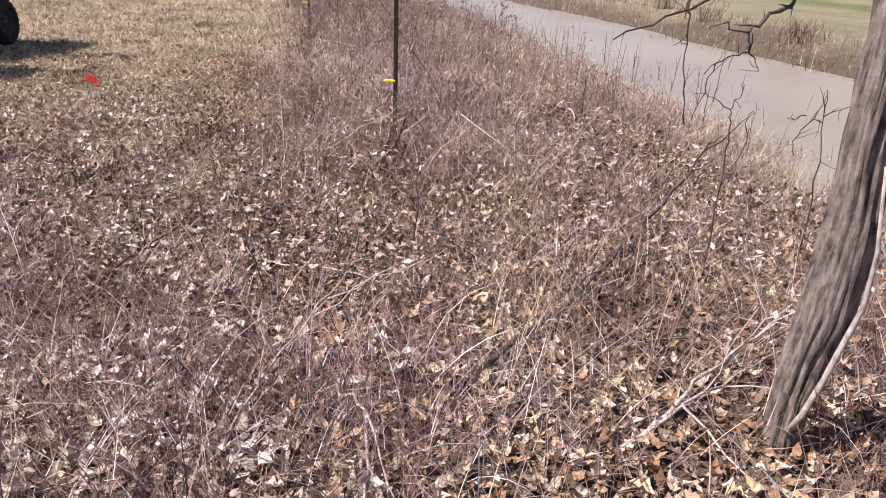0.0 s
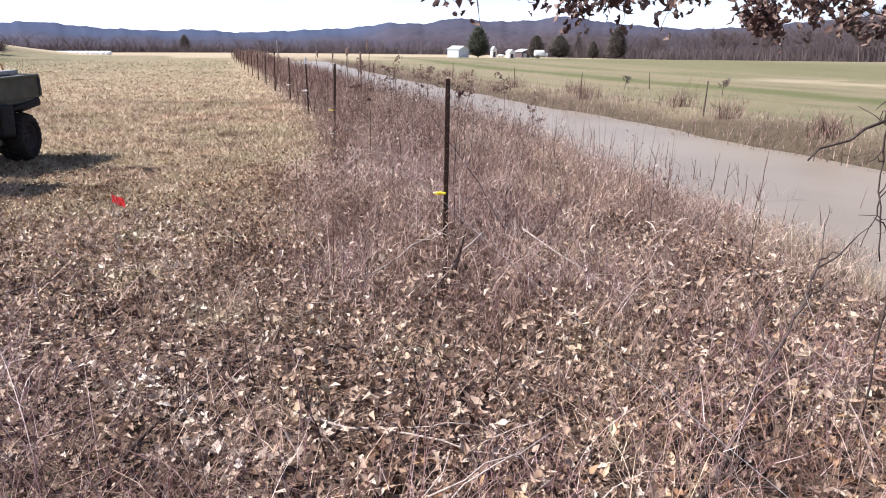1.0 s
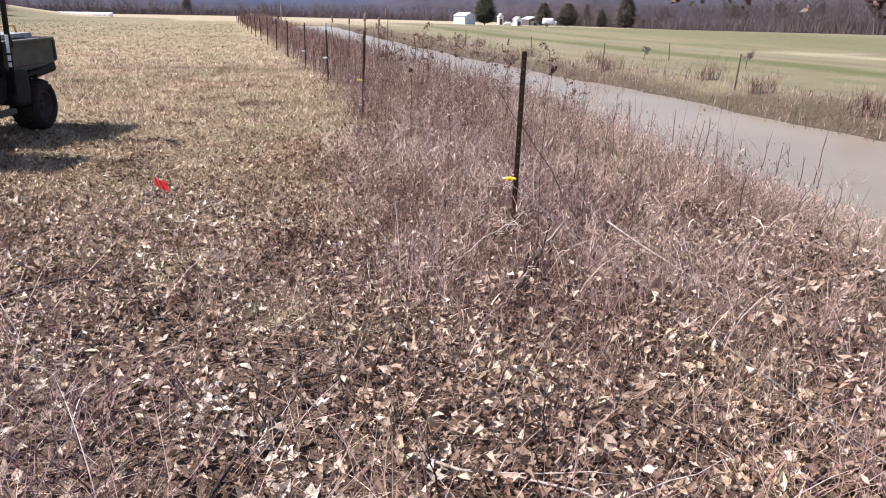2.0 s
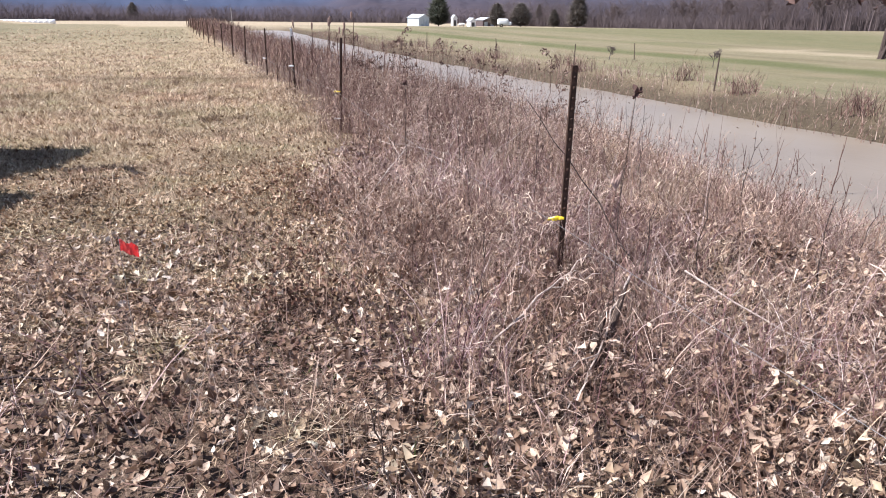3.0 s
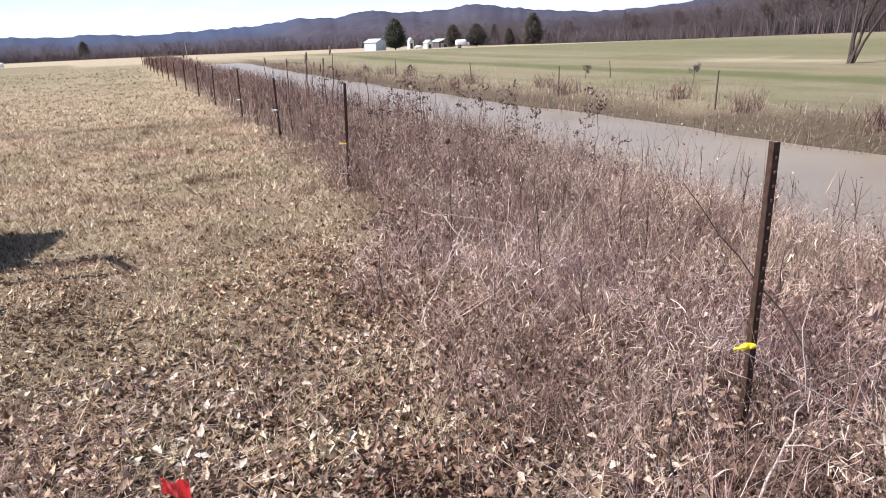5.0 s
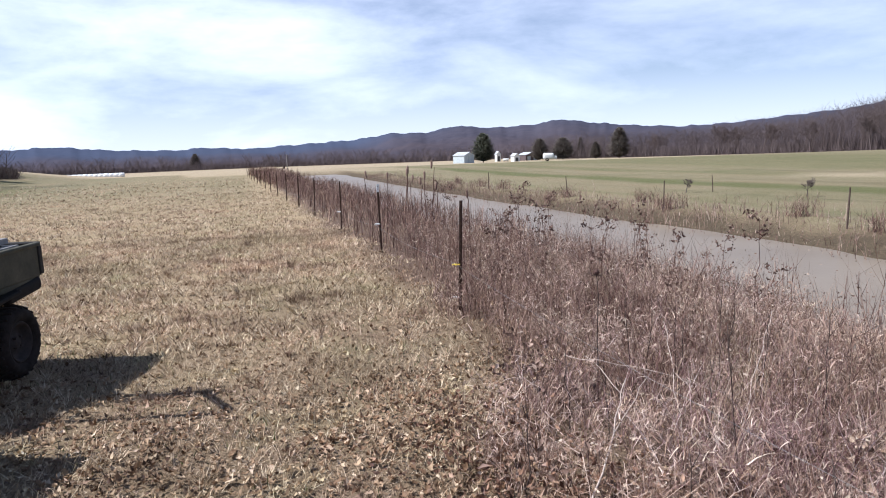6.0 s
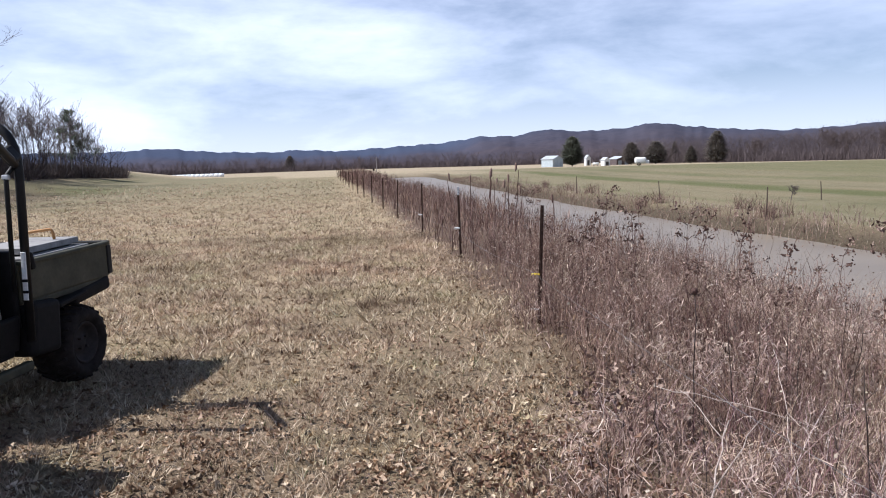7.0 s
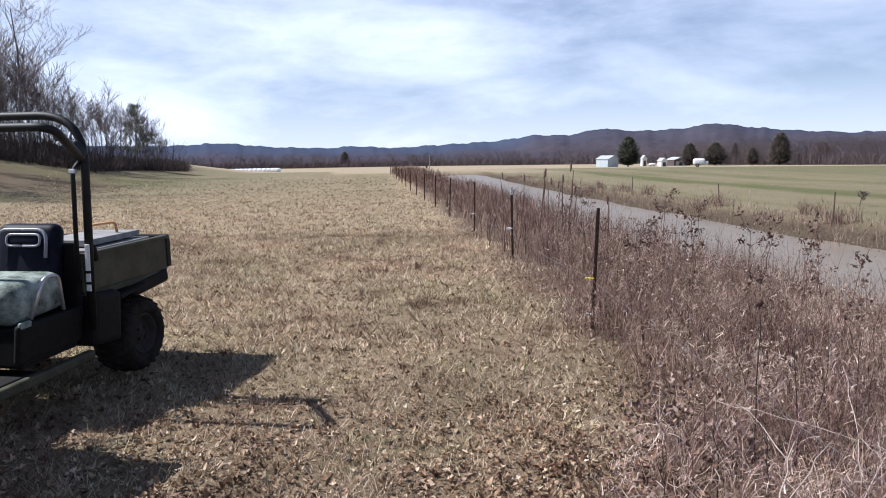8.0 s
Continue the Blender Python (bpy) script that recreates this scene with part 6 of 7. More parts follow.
ob = tagged(new("clinging_leaves", tri_mesh("clinging_leaves", v, t, CLINGLEAF)), "shrivelled brown leaves", kind="stuff")
ob.parent = oak
ob.matrix_basis = pose(-OAK.x, -OAK.y, -OAK.z)

# ---- fallen wood ----


def fallen(points, r0, r1, mat, label, twigs=0, seed=1):
    base = Vector(points[0])
    ob = empty("fallen_branch", pose(*base), label, "branch", "fallen branches")
    pts = [Vector(p) - base for p in points]
    fine_pts = []
    r = random.Random(seed)
    for a, c in zip(pts, pts[1:]):
        fine_pts += [a.lerp(c, k / 4) + Vector((r.gauss(0, 1), r.gauss(0, 1), r.gauss(0, 1))) * 0.008 * (k > 0) for k in range(4)]
    fine_pts.append(pts[-1])
    limb(fine_pts, r0, r1, mat, ob, "bough")
    for k in range(twigs):
        i = r.randint(len(fine_pts) // 3, len(fine_pts) - 1)
        way = ((pts[-1] - pts[0]).normalized() + Vector((r.gauss(0, 0.7), r.gauss(0, 0.7), abs(r.gauss(0.2, 0.4))))).normalized()
        limb(crooked(fine_pts[i], fine_pts[i] + way * r.uniform(0.15, 0.45), 4, 0.012, seed * 17 + k), r1 * 1.1, 0.0015, mat, ob, "twig")


fallen([(0.5, 1.86, 0.03), (0.9, 2.13, 0.05), (1.32, 2.4, 0.07), (1.75, 2.75, 0.12), (2.2, 3.1, 0.2), (2.6, 3.4, 0.30), (2.85, 3.6, 0.42)], 0.016, 0.006, TWIG, "long crooked grey branch fallen among the weeds", 8, 1)
fallen([(1.23, 1.56, 0.04), (1.52, 1.72, 0.07), (1.78, 1.85, 0.10), (2.18, 2.02, 0.16)], 0.010, 0.004, PALETWIG, "pale bare fallen branch", 5, 2)
fallen([(1.12, 1.53, 0.03), (1.58, 1.71, 0.06), (1.94, 1.81, 0.10)], 0.008, 0.003, PALETWIG, "pale bare fallen branch", 4, 3)
fallen([(1.45, 1.77, 0.05), (1.45, 1.29, 0.05)], 0.006, 0.003, PALETWIG, "short pale stick on the leaves", 0, 4)
fallen([(0.24, 1.99, 0.12), (0.31, 1.82, 0.12), (0.27, 1.5, 0.06)], 0.007, 0.005, PALETWIG, "short pale stick on the leaves", 2, 5)
fallen([(-0.18, 1.82, 0.04), (0.0, 2.1, 0.14), (0.25, 2.3, 0.3)], 0.006, 0.003, PALETWIG, "pale bare fallen branch", 5, 6)
fallen([(-0.80, 3.0, 0.03), (-0.62, 3.4, 0.05), (-0.40, 3.7, 0.07), (-0.35, 4.1, 0.04)], 0.009, 0.004, TWIG, "thin dark fallen branch on the leaves", 4, 7)
fallen([(-0.42, 3.9, 0.03), (-0.1, 3.95, 0.05), (0.25, 3.9, 0.04)], 0.010, 0.005, TWIG, "thin dark fallen branch on the leaves", 3, 8)
fallen([(-0.1, 3.3, 0.04), (0.35, 2.95, 0.10), (0.8, 2.7, 0.06)], 0.007, 0.003, PALETWIG, "pale bare fallen branch", 4, 9)
fallen([(0.55, 4.9, 0.10), (0.95, 5.1, 0.24), (1.25, 5.25, 0.33)], 0.007, 0.003, PALETWIG, "pale bare fallen branch", 3, 10)
fallen([(1.6, 4.9, 0.33), (1.85, 4.45, 0.16), (2.05, 4.1, 0.05)], 0.006, 0.003, PALETWIG, "pale bare fallen branch", 3, 11)
fallen([(-2.0, 5.0, 0.03), (-1.6, 5.3, 0.05), (-1.3, 5.25, 0.03)], 0.010, 0.005, TWIG, "thin dark fallen branch on the leaves", 3, 12)
fallen([(1.72, 5.45, 0.12), (1.45, 5.72, 0.62), (1.15, 5.9, 1.08)], 0.0055, 0.002, TWIG, "thin dark stick leaning up behind the fence post", 0, 14)
fallen([(1.35, 5.0, 0.3), (1.05, 4.7, 0.2), (0.78, 4.45, 0.05)], 0.007, 0.004, PALETWIG, "pale bare fallen branch", 2, 15)
fallen([(1.9, 8.9, 0.42), (1.45, 8.1, 0.34), (1.05, 7.4, 0.10)], 0.0032, 0.002, PALETWIG, "pale bare stick leaning in the weeds", 1, 16)
fallen([(0.95, 8.6, 0.36), (1.3, 8.3, 0.33), (1.75, 7.9, 0.22)], 0.003, 0.002, PALETWIG, "pale bare stick leaning in the weeds", 1, 17)
fallen([(2.6, 8.6, 0.5), (1.9, 7.9, 0.4), (1.45, 7.5, 0.15)], 0.0032, 0.002, PALETWIG, "pale bare stick leaning in the weeds", 1, 18)
fallen([(0.35, 7.1, 0.10), (0.7, 7.5, 0.30), (1.0, 7.9, 0.42)], 0.006, 0.003, PALETWIG, "pale bare stick leaning in the weeds", 2, 13)

# ---- tall stalks ----


def goldenrod(seed, height):
    """A tall dead stalk with side twigs and clusters of shrivelled leaves."""
    r = random.Random(seed)
    ob = empty("weed_stalk", Matrix(), "tall dark dead weed stalk with shrivelled leaves", "weed", "tall weed stalks")
    line = crooked((0, 0, -0.02), (r.uniform(-0.12, 0.12), r.uniform(-0.12, 0.12), height), 7, 0.014, seed)
    limb(line, 0.006, 0.002, BRUSH, ob, "stalk")
    g = np.random.default_rng(seed)
    spots = []
    for k in range(8):
        i = r.randint(3, 7)
        a = r.uniform(0, 6.28)
        end = line[i] + Vector((math.cos(a), math.sin(a), r.uniform(0.3, 1.4))) * r.uniform(0.06, 0.16)
        twig = crooked(line[i], end, 3, 0.008, seed * 13 + k)
        limb(twig, 0.0025, 0.001, BRUSH, ob, "twig")
        spots += [twig[1], twig[2], twig[2], twig[3], twig[3], twig[3]]
    spots = spots * 2 + line[3:] + line[4:]
    pts = np.array([p[:] for p in spots])
    pts = pts + g.normal(0, 0.02, pts.shape)
    c = len(pts)
    v, t = leaves(pts, g.uniform(0.016, 0.052, c), g.uniform(0, 6.28, c), g.uniform(0.4, 1.6, c), g.uniform(0, 6.28, c), g.uniform(0.3, 1.8, c), g.uniform(0, 1.4, c), True)
    new("shrivelled_leaves", tri_mesh("shrivelled_leaves", v, t, DARKLEAF)).parent = ob
    return ob


KINDS = [goldenrod(200 + k, h) for k, h in enumerate((1.0, 0.9, 1.1))]
SPOTS = [(1.5, 11.2), (1.62, 11.9), (2.0, 11.3), (2.1, 11.5), (2.6, 11.3), (2.8, 11.6), (2.9, 11.0), (3.4, 11.4), (2.4, 13.0), (3.5, 12.9), (4.2, 12.6),
         (3.1, 9.4), (3.9, 10.1), (1.5, 14.5), (2.2, 15.8), (3.0, 15.2), (3.8, 16.4), (2.7, 17.5), (5.0, 12.8), (2.1, 12.6), (1.9, 13.6), (2.7, 10.2), (4.3, 11.5), (3.3, 13.9)]
for k, (sx, sy) in enumerate(SPOTS):
    m = pose(sx, sy, float(land(sx, sy)), random.uniform(-6, 6), random.uniform(-6, 6), random.uniform(0, 360))
    ob = KINDS[k % 3] if k < 3 else copy_thing(KINDS[k % 3], m)
    if k < 3:
        ob.matrix_basis = m
    else:
        ob.scale = (1, 1, random.uniform(0.75, 1.12))


for k, (sx, sy, sh) in enumerate([(0.41, 3.1, 0.42), (0.02, 2.98, 0.36), (-0.26, 3.37, 0.38), (0.86, 3.37, 0.45), (-0.54, 3.45, 0.33), (0.65, 5.27, 0.5), (0.26, 7.58, 0.5), (0.72, 8.05, 0.6),
                                  (1.57, 5.23, 0.6), (2.04, 5.34, 0.66), (2.7, 5.08, 0.62), (-0.15, 4.16, 0.32), (0.55, 5.08, 0.42), (3.7, 5.6, 0.5), (4.4, 5.9, 0.55), (4.8, 5.5, 0.6), (3.2, 4.6, 0.5), (1.75, 8.5, 0.6), (1.82, 8.2, 0.55), (1.7, 8.8, 0.7), (2.0, 8.9, 0.62), (1.5, 7.8, 0.5), (2.2, 8.2, 0.66), (2.45, 9.0, 0.7), (2.6, 7.9, 0.6), (1.3, 7.3, 0.85), (1.05, 6.4, 0.6), (1.7, 6.8, 0.75), (2.1, 7.6, 0.8), (2.5, 6.6, 0.7), (0.75, 6.9, 0.45), (1.9, 6.0, 0.62), (2.9, 7.2, 0.85), (3.3, 6.4, 0.8), (1.45, 8.6, 0.8), (0.95, 8.0, 0.55), (2.3, 8.7, 0.75)]):
    ob = empty("dead_stem", pose(sx, sy, float(land(sx, sy)), 0, 0, 57 * k), "single dark dead stem rising from the litter", "weed", "single dead stems")
    line = crooked((0, 0, -0.02), (random.uniform(-0.07, 0.07), random.uniform(-0.07, 0.07), sh), 6, 0.010, 700 + k)
    limb(line, 0.0045, 0.0018, TWIG, ob, "stalk")
    for q in range(4):
        p = line[2 + q]
        limb(crooked(p, p + Vector((random.gauss(0, 0.06), random.gauss(0, 0.06), random.uniform(0.04, 0.14))), 3, 0.006, 900 + 7 * k + q), 0.002, 0.001, TWIG, ob, "twig")


bloom = empty("round_seed_head", pose(1.19, 8.605, float(land(1.19, 8.605)), 0, 0, 0), "dark round dead flower head on a straight stalk", "weed")
limb(crooked((0.02, 0, -0.02), (0, 0, 0.92), 6, 0.006, 61), 0.0045, 0.003, TWIG, bloom, "stalk")
bm = bmesh.new()
bmesh.ops.create_icosphere(bm, subdivisions=3, radius=0.021)
for v in bm.verts:
    v.co *= 1 + 0.28 * noise.noise(v.co * 90)
    v.co += Vector((0, 0, 0.93))
part("head", bm, CLINGLEAF, bloom)
for k in range(9):
    a = 0.7 * k
    limb([Vector((0, 0, 0.915)), Vector((0.03 * math.cos(a), 0.03 * math.sin(a), 0.905)), Vector((0.05 * math.cos(a), 0.05 * math.sin(a), 0.93))], 0.002, 0.001, TWIG, bloom, "bract")


def water_reed(x, y, height, lean):
    ob = empty("reed_stalk", pose(x, y, -0.55 + float(fall(0.0, y)), 0, lean, 33 * y), "single dark dead reed standing in the water", "reed", "reeds in the water")
    line = crooked((0, 0, -0.15), (0, 0, height), 6, 0.004, int(x * 100))
    limb(line, 0.0085, 0.003, BRUSH, ob, "stalk")
    for q in (2, 4):
        limb(crooked(line[q], line[q] + Vector((random.gauss(0, 0.06), random.gauss(0, 0.03), 0.2)), 3, 0.004, q), 0.004, 0.0015, BRUSH, ob, "leaf")


for rx, ry, rh, rl in [(6.5, 8.37, 0.78, 4), (6.28, 9.12, 0.62, 7), (6.34, 8.88, 0.5, 3), (6.15, 8.24, 0.45, 2), (6.73, 10.99, 0.5, 3), (6.36, 11.39, 0.6, -2), (5.53, 10.83, 0.7, 4), (6.6, 9.98, 0.35, 0),
                       (5.9, 9.6, 0.55, -3), (6.0, 10.2, 0.6, 5), (5.7, 11.8, 0.7, 2), (6.1, 12.4, 0.6, -4), (5.4, 9.4, 0.5, 3), (5.8, 7.6, 0.5, 6), (6.9, 9.3, 0.4, -5)]:
    water_reed(rx, ry, rh, rl)


def reed(seed, height):
    r = random.Random(seed)
    ob = empty("cattail", Matrix(), "dry brown cattail standing at the ditch edge", "cattail", "cattails")
    part("stalk", tube(crooked((0, 0, -0.05), (r.uniform(-0.1, 0.1), 0, height), 5, 0.01, seed), [0.014, 0.013, 0.012, 0.011, 0.010, 0.006], 6), BRUSH, ob)
    part("head", tube([(r.uniform(-0.02, 0.02), 0, height - 0.05), (0.0, 0, height + 0.02), (0.0, 0, height + 0.13), (0.0, 0, height + 0.16)], [0.012, 0.026, 0.026, 0.008], 8), DARKLEAF, ob)
    return ob


for k, (sx, sy, sh) in enumerate([(2.6, 21, 1.3), (2.8, 21.4, 1.35), (3.05, 20.6, 1.25), (3.3, 21, 1.55), (3.2, 22, 1.1), (3.5, 21.5, 1.0), (2.45, 22.4, 1.2), (3.9, 19.8, 0.95), (2.3, 24, 1.25), (3.6, 24.5, 1.3)]):
    ob = reed(300 + k, sh)
    ob.matrix_basis = pose(sx, sy, float(land(sx, sy)), random.uniform(-5, 5), random.uniform(-7, 7), 40 * k)

# ---- far things ----


def at_az(az, dist):
    return -0.8 + dist * math.sin(radians(az)), 5.0 + dist * math.cos(radians(az))


def grounded(az, dist, turn=0.0):
    x, y = at_az(az, dist)
    return pose(x, y, float(land(x, y)), 0, 0, turn)


def shed(m, size, wall_mat, label, name="shed", doors=1, roof_mat=ROOFGREY):
    w, d, h, r = size
    ob = empty(name, m, label, "building")
    bm = bmesh.new()
    pts = [(-w / 2, 0), (w / 2, 0), (w / 2, h), (0, h + r), (-w / 2, h)]
    front = [bm.verts.new((x, -d / 2, z - 0.2 * (z == 0))) for x, z in pts]
    back = [bm.verts.new((x, d / 2, z - 0.2 * (z == 0))) for x, z in pts]
    bm.faces.new(front)
    bm.faces.new(back[::-1])
    for k in range(5):
        bm.faces.new((front[k], back[k], back[(k + 1) % 5], front[(k + 1) % 5]))
    part("wall", bm, wall_mat, ob)
    for s in (1, -1):
        slope = math.degrees(math.atan2(r, w / 2))
        part("roof", box((math.hypot(w / 2, r) + 0.35, d + 0.6, 0.12), (s * (w / 4 + 0.06), 0, h + r / 2 + 0.05), 0.02, (0, s * slope, 0)), roof_mat, ob)
    for k in range(doors):
        x = (k + 0.5) * w / doors - w / 2
        part("door", box((w / doors * 0.5, 0.08, h * 0.75), (x, -d / 2 - 0.03, h * 0.37), 0.02), DARKGAP if wall_mat is WHITEPAINT else PALEPAINT, ob)
    return ob


def farmstead():
    shed(grounded(17.35, 262, 38), (6.6, 5.0, 2.9, 1.1), PALEPAINT, "pale blue-white metal barn at the field edge", "barn", 3)
    shed(grounded(21.55, 262, 10), (2.3, 2.6, 2.0, 0.9), WHITEPAINT, "small white garden shed", "shed", 1)
    shed(grounded(20.15, 300, 0), (1.9, 2.4, 3.0, 1.2), WHITEPAINT, "white gabled house behind the fir", "house", 1)
    shed(grounded(22.6, 300, 20), (7.0, 5.0, 2.4, 1.0), FARBARK, "low grey house among the trees", "house", 2)
    van = empty("camper_trailer", grounded(24.25, 150, 70), "white camper trailer parked in the pasture", "trailer")
    part("body", box((1.8, 2.3, 1.3), (0, 0, 1.05), 0.4, segments=4), WHITEPAINT, van, "", True)
    part("front_locker", box((1.3, 0.7, 0.7), (0, -1.4, 0.75), 0.15, segments=3), WHITEPAINT, van)
    for s in (1, -1):
        part("tyre", lathe([(-0.1, 0.2), (-0.1, 0.33), (0.1, 0.33), (0.1, 0.2)], 16), RUBBER, van).matrix_basis = pose(s * 0.85, 0.3, 0.33)
    trough = empty("propane_tank", grounded(20.8, 262, 75), "white propane tank on short legs", "tank")
    part("tank", tube([(0, -1.15, 0.75), (0, -1.0, 0.75), (0, 1.0, 0.75), (0, 1.15, 0.75)], [0.2, 0.48, 0.48, 0.2], 14), WHITEPAINT, trough, "", True)
    for s in (1, -1):
        part("leg", box((0.7, 0.15, 0.5), (0, s * 0.7, 0.2), 0.02), BLACKSTEEL, trough)


farmstead()

for i, (az, dist, h, w) in enumerate([(18.95, 268, 11.0, 9.5), (23.55, 285, 8.6, 7.6), (25.4, 290, 8.8, 9.5), (26.8, 330, 9.4, 4.5), (28.0, 284, 6.6, 5.0), (29.85, 280, 11.6, 9.0), (-3.9, 425, 9, 7)]):
    tree = evergreen(40 + i, h, w, NEEDLE if i == 0 else DULLFIR, "dark green conifer at the field edge" if i == 0 else "dull grey-brown conifer at the field edge", "field-edge conifers")
    tree.matrix_basis = grounded(az, dist, 50 * i)

pole = empty("utility_pole", grounded(3.0, 215), "slim grey utility pole in the far field", "pole")
part("pole", tube([(0, 0, -0.1), (0, 0, 4.6)], [0.11, 0.08], 8), PALEBARK, pole)
part("meter_box", box((0.5, 0.3, 0.7), (-0.9, 0, 0.7), 0.05), BLACKPLASTIC, pole)

bale = empty("wrapped_bale", grounded(-14.4, 210), "round hay bale in white plastic wrap", "hay bale", "row of wrapped bales")
bm = lathe([(-0.62, 0.0), (-0.62, 0.48), (-0.55, 0.58), (0.55, 0.58), (0.62, 0.48), (0.62, 0.0)], 20)
part("wrap", bm, WRAP, bale, "", True).matrix_basis = pose(0, 0, 0.55)
for k in range(1, 16):
    az = -14.4 + 5.2 * k / 15
    x, y = at_az(az, 210 - 1.0 * k)
    copy_thing(bale, pose(x, y, float(land(x, y)), 0, 0, random.uniform(-8, 8)))

def pine_tree(m, height, seed):
    """A ragged pine: bare lower trunk, open tiers of needle clumps."""
    r = np.random.default_rng(seed)
    tree = empty("pine_tree", m, "light green ragged pine at the edge of the bare wood", "tree", "wood on the rise")
    part("trunk", tube([(0, 0, -0.1), (0.06, 0, height * 0.5), (0.0, 0.05, height * 0.98)], [0.13, 0.09, 0.02], 7), WOODBARK, tree)
    chunks = []
    bm = bmesh.new()
    for k in range(26):
        h = height * (0.22 + 0.76 * k / 25)
        a = r.uniform(0, 6.28)
        reach = (height - h) * 0.36 * r.uniform(0.6, 1.3) + 0.45
        end = np.array([math.cos(a) * reach, math.sin(a) * reach, h + 0.22 * reach])
        tube([(0.03, 0, h), tuple(end)], [0.03, 0.012], 4, bm)
        for q in range(3):
            c = 56
            mid = end * np.array([1 - 0.3 * q, 1 - 0.3 * q, 1.0]) - np.array([0, 0, 0.06 * q * reach]) + r.normal(0, 0.12, 3)
            base = mid + r.normal(0, 1, (c, 3)) * np.array([0.24, 0.24, 0.13])
            chunks.append(blades(base, r.uniform(0.18, 0.46, c), r.uniform(0.04, 0.09, c), r.uniform(0, 6.28, c), r.uniform(0.0, 1.4, c), r.uniform(0, 0.5, c), 2, r.uniform(0, 6.28, c)))
    part("limbs", bm, WOODBARK, tree)
    v, t = join(chunks)
    new("crown", tri_mesh("crown", v, t, PINE)).parent = tree


# woods on the rise
WOOD = [bare_tree(60 + k, h, rad, 3, m, 0.017, lab, "wood on the rise", start=0.45, spread=0.4, splits=5, trunk_bend=0.02)
        for k, (h, rad, m, lab) in enumerate([(7.2, 0.12, WOODBARK, "tall bare tree with pale trunk"), (6.4, 0.10, WOODBARK, "tall bare grey tree"),
                                              (7.8, 0.13, PALEBARK, "tall bare tree with pale trunk"), (5.6, 0.09, WOODBARK, "slim bare grey tree")])]
for k in range(125):
    az = -46 + 28.6 * ((k * 0.618) % 1)
    dist = 84 + 22 * random.random() + max(0, az + 22) * 3.0
    x, y = at_az(az, dist)
    m = pose(x, y, float(land(x, y)) - 0.05, random.uniform(-3, 3), random.uniform(-3, 3), random.uniform(0, 360))
    if k < 4:
        WOOD[k].matrix_basis = m
    else:
        c = copy_thing(WOOD[k % 4], m)
        f = random.uniform(0.75, 1.08) * float(np.interp(az, [-30, -27, -25, -23.5, -20, -18], [1.3, 1.25, 0.95, 0.8, 0.72, 0.55]))
        c.scale = (f, f, f)
for k, (az, dist) in enumerate([(-27.0, 84), (-31.0, 86)]):
    big = bare_tree(160 + k, 15.0, 0.16, 4, WOODBARK, 0.011, "large bare tree at the corner of the wood", "wood on the rise", start=0.3, spread=0.5, splits=5)
    big.matrix_basis = grounded(az, dist, 80 * k)
# unseen trees left of the view, added to throw shade on the rise
for k, (tx, ty, th) in enumerate([(-37.5, 38, 11.5), (-39, 45, 12.5), (-36.5, 51, 11.0), (-38, 58, 12.5), (-37, 65, 11.5), (-40, 52, 13.0)]):
    big = bare_tree(170 + k, th, 0.17, 4, WOODBARK, 0.011, "unseen large bare tree added to shade the rise", "wood on the rise", start=0.25, spread=0.5, splits=6)
    big.matrix_basis = pose(tx, ty, float(land(tx, ty)), 0, 0, 65 * k)
pine_tree(grounded(-19.5, 95), 7.6, 77)


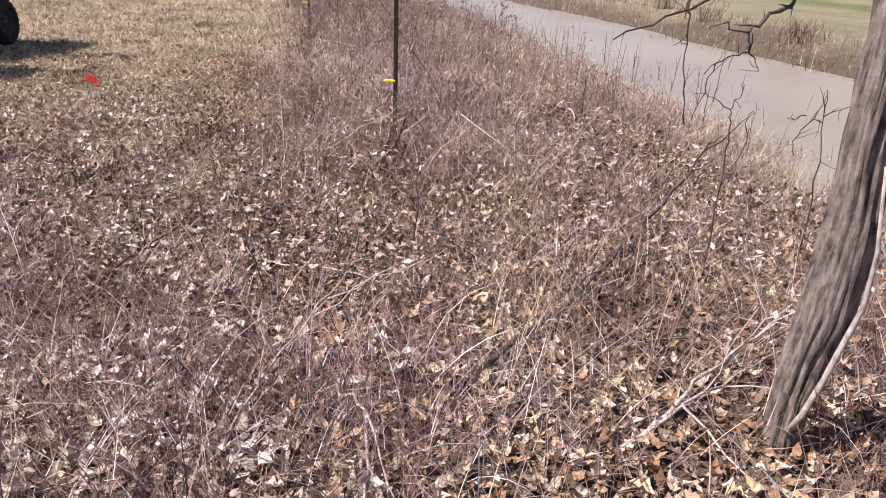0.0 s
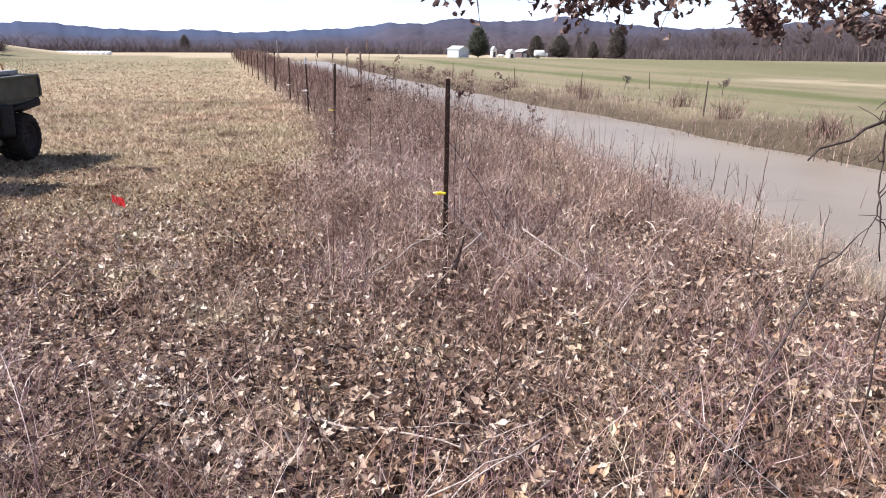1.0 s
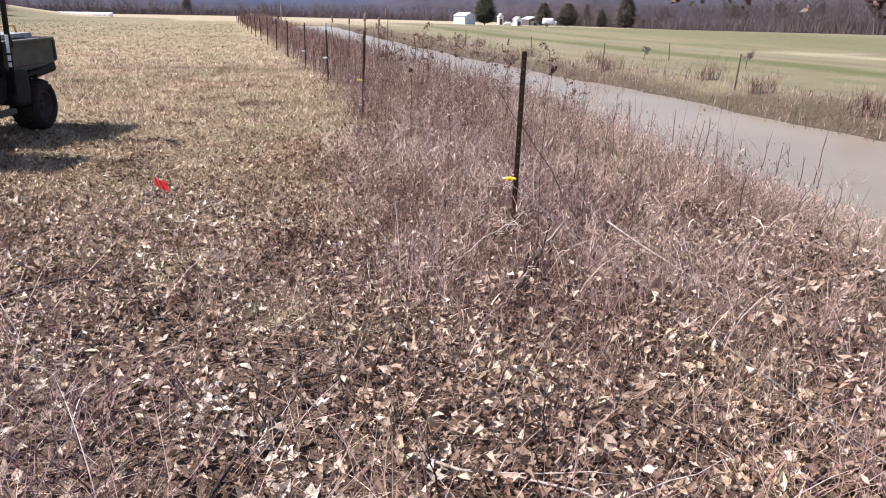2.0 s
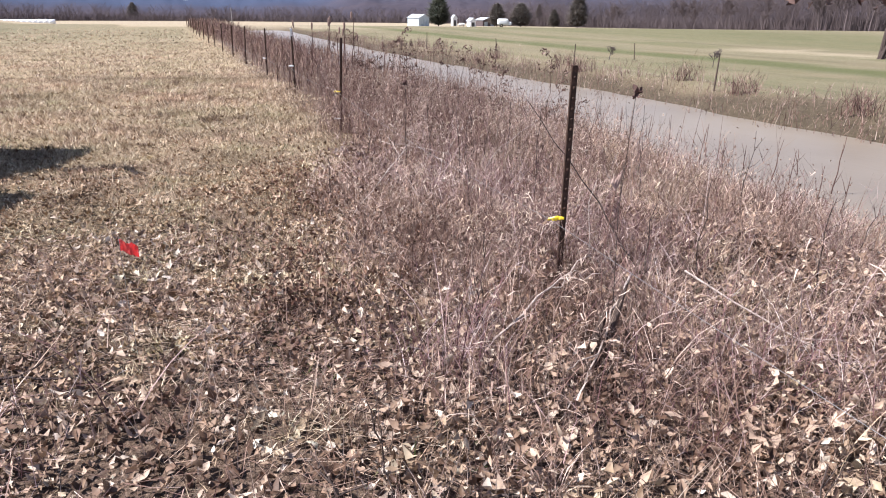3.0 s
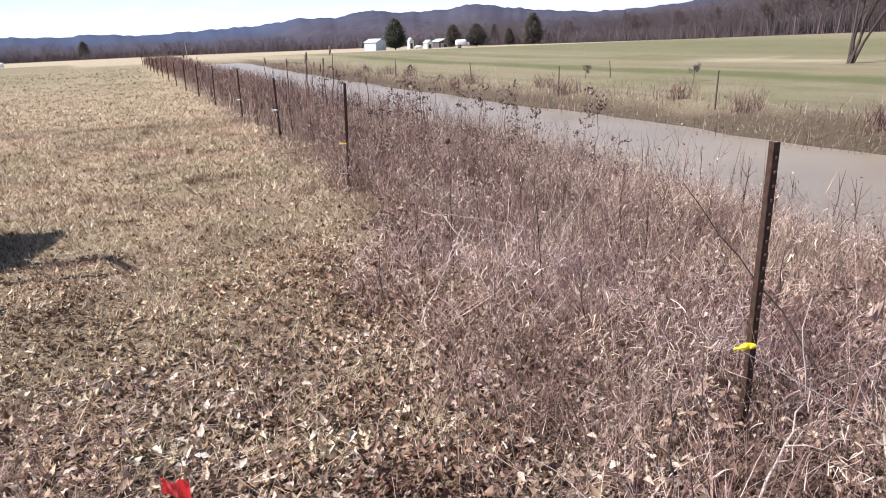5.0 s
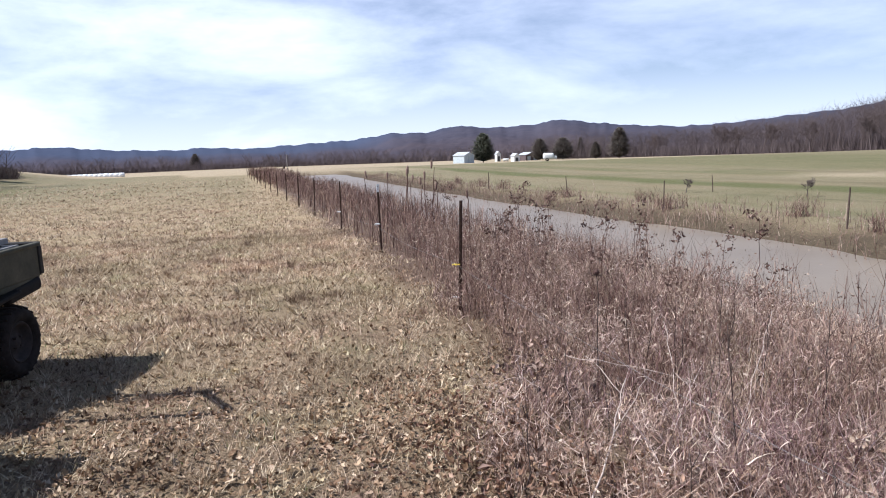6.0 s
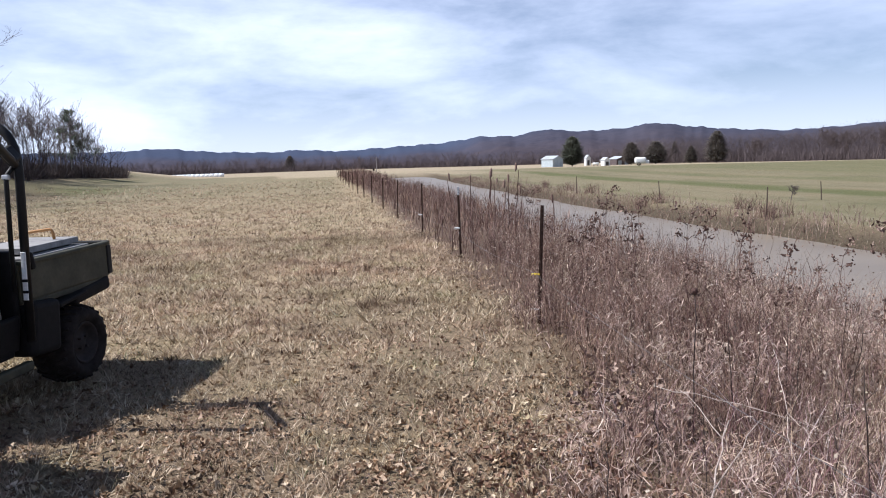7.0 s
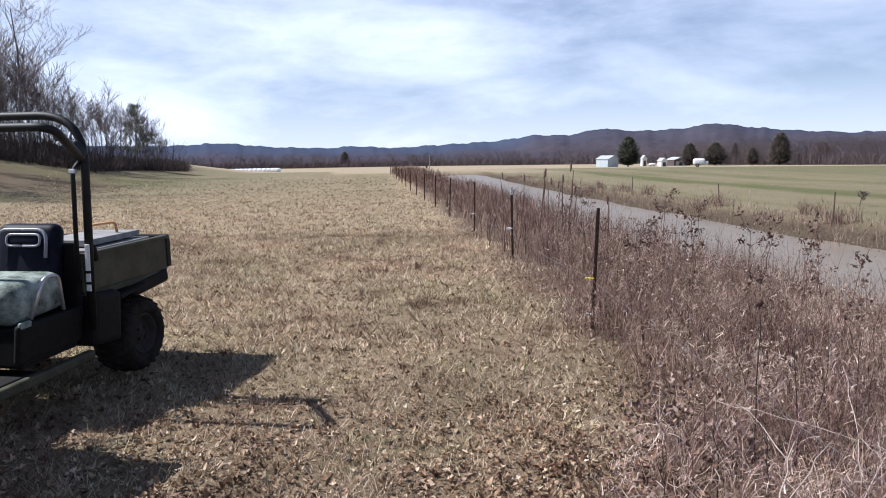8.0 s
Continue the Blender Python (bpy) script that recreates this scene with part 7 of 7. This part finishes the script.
def far_woods():
    """Bare woods along the field edges, too many to count."""
    template = branching(91, 1.0, 0.012, 1, spread=0.42, splits=9, start=0.2)
    coarse = limb_mesh(template, 3, 0.0036)
    twiggy = [limb_mesh(branching(92 + k, 1.0, 0.008, 2, spread=0.5, splits=5, start=0.3), 3, 0.0016) for k in range(3)]
    chunks = []

    def put(az, dist, h, wide=1.0, fine=False):
        tv, tt = random.choice(twiggy) if fine else coarse
        x, y = at_az(az, dist)
        a = random.uniform(0, 6.28)
        ca, sa = math.cos(a), math.sin(a)
        v = tv * np.array([h * wide, h * wide, h])
        v = np.stack([v[:, 0] * ca - v[:, 1] * sa + x, v[:, 0] * sa + v[:, 1] * ca + y, v[:, 2] + float(land(x, y))], 1)
        chunks.append((v, tt))
    for k in range(360):
        az = random.uniform(-16, 30)
        put(az, random.uniform(398, 430), random.uniform(4.5, 7.0), 1.8)
    for k in range(760):
        az = random.uniform(23, 62)
        t = smooth01(30, 56, az)
        put(az, random.uniform(300, 345) * (1 - t) + random.uniform(125, 160) * t, random.uniform(6.2, 8.6) * (1 + 0.06 * t), 1.2, True)
    def thicket(a0, a1, near_a, near_b, depth, h0, h1, wide, count, slant=0.3):
        az = uni(a0, a1, count)
        dist = np.interp(az, [a0, a1], [near_a, near_b]) + uni(0, depth, count)
        x, y = -0.8 + dist * np.sin(np.radians(az)), 5.0 + dist * np.cos(np.radians(az))
        return blades(on_land(x, y, -0.1), uni(h0, h1, count), wide * uni(0.5, 1.4, count), uni(0, 6.28, count), uni(0, slant, count), uni(0, 0.4, count), 2, uni(0, 6.28, count))
    chunks.append(thicket(22, 33, 328, 290, 40, 2.0, 7.0, 0.16, 8000, 0.8))
    chunks.append(thicket(33, 60, 278, 120, 40, 1.5, 6.0, 0.11, 24000, 0.8))
    chunks.append(thicket(-17, 24, 396, 396, 30, 1.5, 5.6, 0.2, 14000, 0.8))
    stuff("far_woods", chunks, FARBARK, "bare brown winter woods along the field edges", "woods")
    chunks.clear()
    for k in range(230):
        az = random.uniform(-46, -16.5)
        put(az, random.uniform(82, 108) + max(0, az + 22) * 3.0, random.uniform(1.2, 3.2), 2.0)
    for k in range(210):
        az = random.uniform(-48, -18.5)
        put(az, random.uniform(100, 128) + max(0, az + 22) * 3.0, random.uniform(3.0, 5.6) * float(np.interp(az, [-28, -24, -20], [1.15, 0.75, 0.55])), 0.7, True)
    chunks.append(thicket(-48, -22, 80, 80, 18, 0.8, 2.6, 0.10, 14000, 1.1))
    for k in range(150):
        az = random.uniform(-48, -24.5)
        put(az, random.uniform(92, 124), random.uniform(5.0, 8.5), 0.9, True)
    chunks.append(thicket(-48, -25, 84, 84, 24, 2.0, 4.5, 0.07, 3500, 0.4))
    chunks.append(thicket(-22, -16.0, 82, 102, 12, 0.6, 1.8, 0.10, 6000, 1.1))
    stuff("wood_undergrowth", chunks, UNDERWOOD, "low bare undergrowth at the foot of the wood", "undergrowth")


far_woods()
for k, (az, dist, h) in enumerate([(32.83, 268, 6.0), (32.4, 266, 5.2), (37.2, 225, 5.9), (37.9, 224, 5.5), (38.6, 222, 5.0), (40.3, 202, 5.2), (40.9, 200, 5.4), (43.4, 180, 4.8), (47.2, 150, 5.0), (48.9, 142, 5.6), (50.4, 138, 5.9), (51.6, 136, 6.4)]):
    lone = bare_tree(180 + k, h, 0.16, 3, FARBARK, 0.03, "large bare tree rising above the far woods", "far wood trees", start=0.4, spread=0.55, splits=7)
    lone.matrix_basis = grounded(az, dist, 70 * k)

for k, (bx, by, bh) in enumerate([(18.6, 25.3, 0.75), (17.2, 30.6, 0.7)]):
    bush = bare_tree(240 + k, bh * 0.7, 0.02, 3, FARBARK, 0.005, "small bare bush standing in the pasture", "pasture bushes", start=0.45, spread=0.6, splits=5)
    bush.matrix_basis = pose(bx, by, float(land(bx, by)), 0, 0, 50 * k)

shrub = empty("field_tree", pose(32.1, 29.2, float(land(32.1, 29.2))), "small many-stemmed bare tree standing in the pasture", "tree")
for k in range(5):
    segs = branching(120 + k, 4.6, 0.08, 2, spread=0.45, splits=3, start=0.4, trunk_bend=0.12)
    v, t = limb_mesh(segs, 5, 0.012)
    ob = new("stem", tri_mesh("stem", v, t, TWIG))
    ob.parent = shrub
    ob.matrix_basis = pose(0.12 * math.cos(k * 1.3), 0.12 * math.sin(k * 1.3), 0, 16 * math.sin(k * 1.3), 16 * math.cos(k * 1.3) * (1 if k else 0), 70 * k)
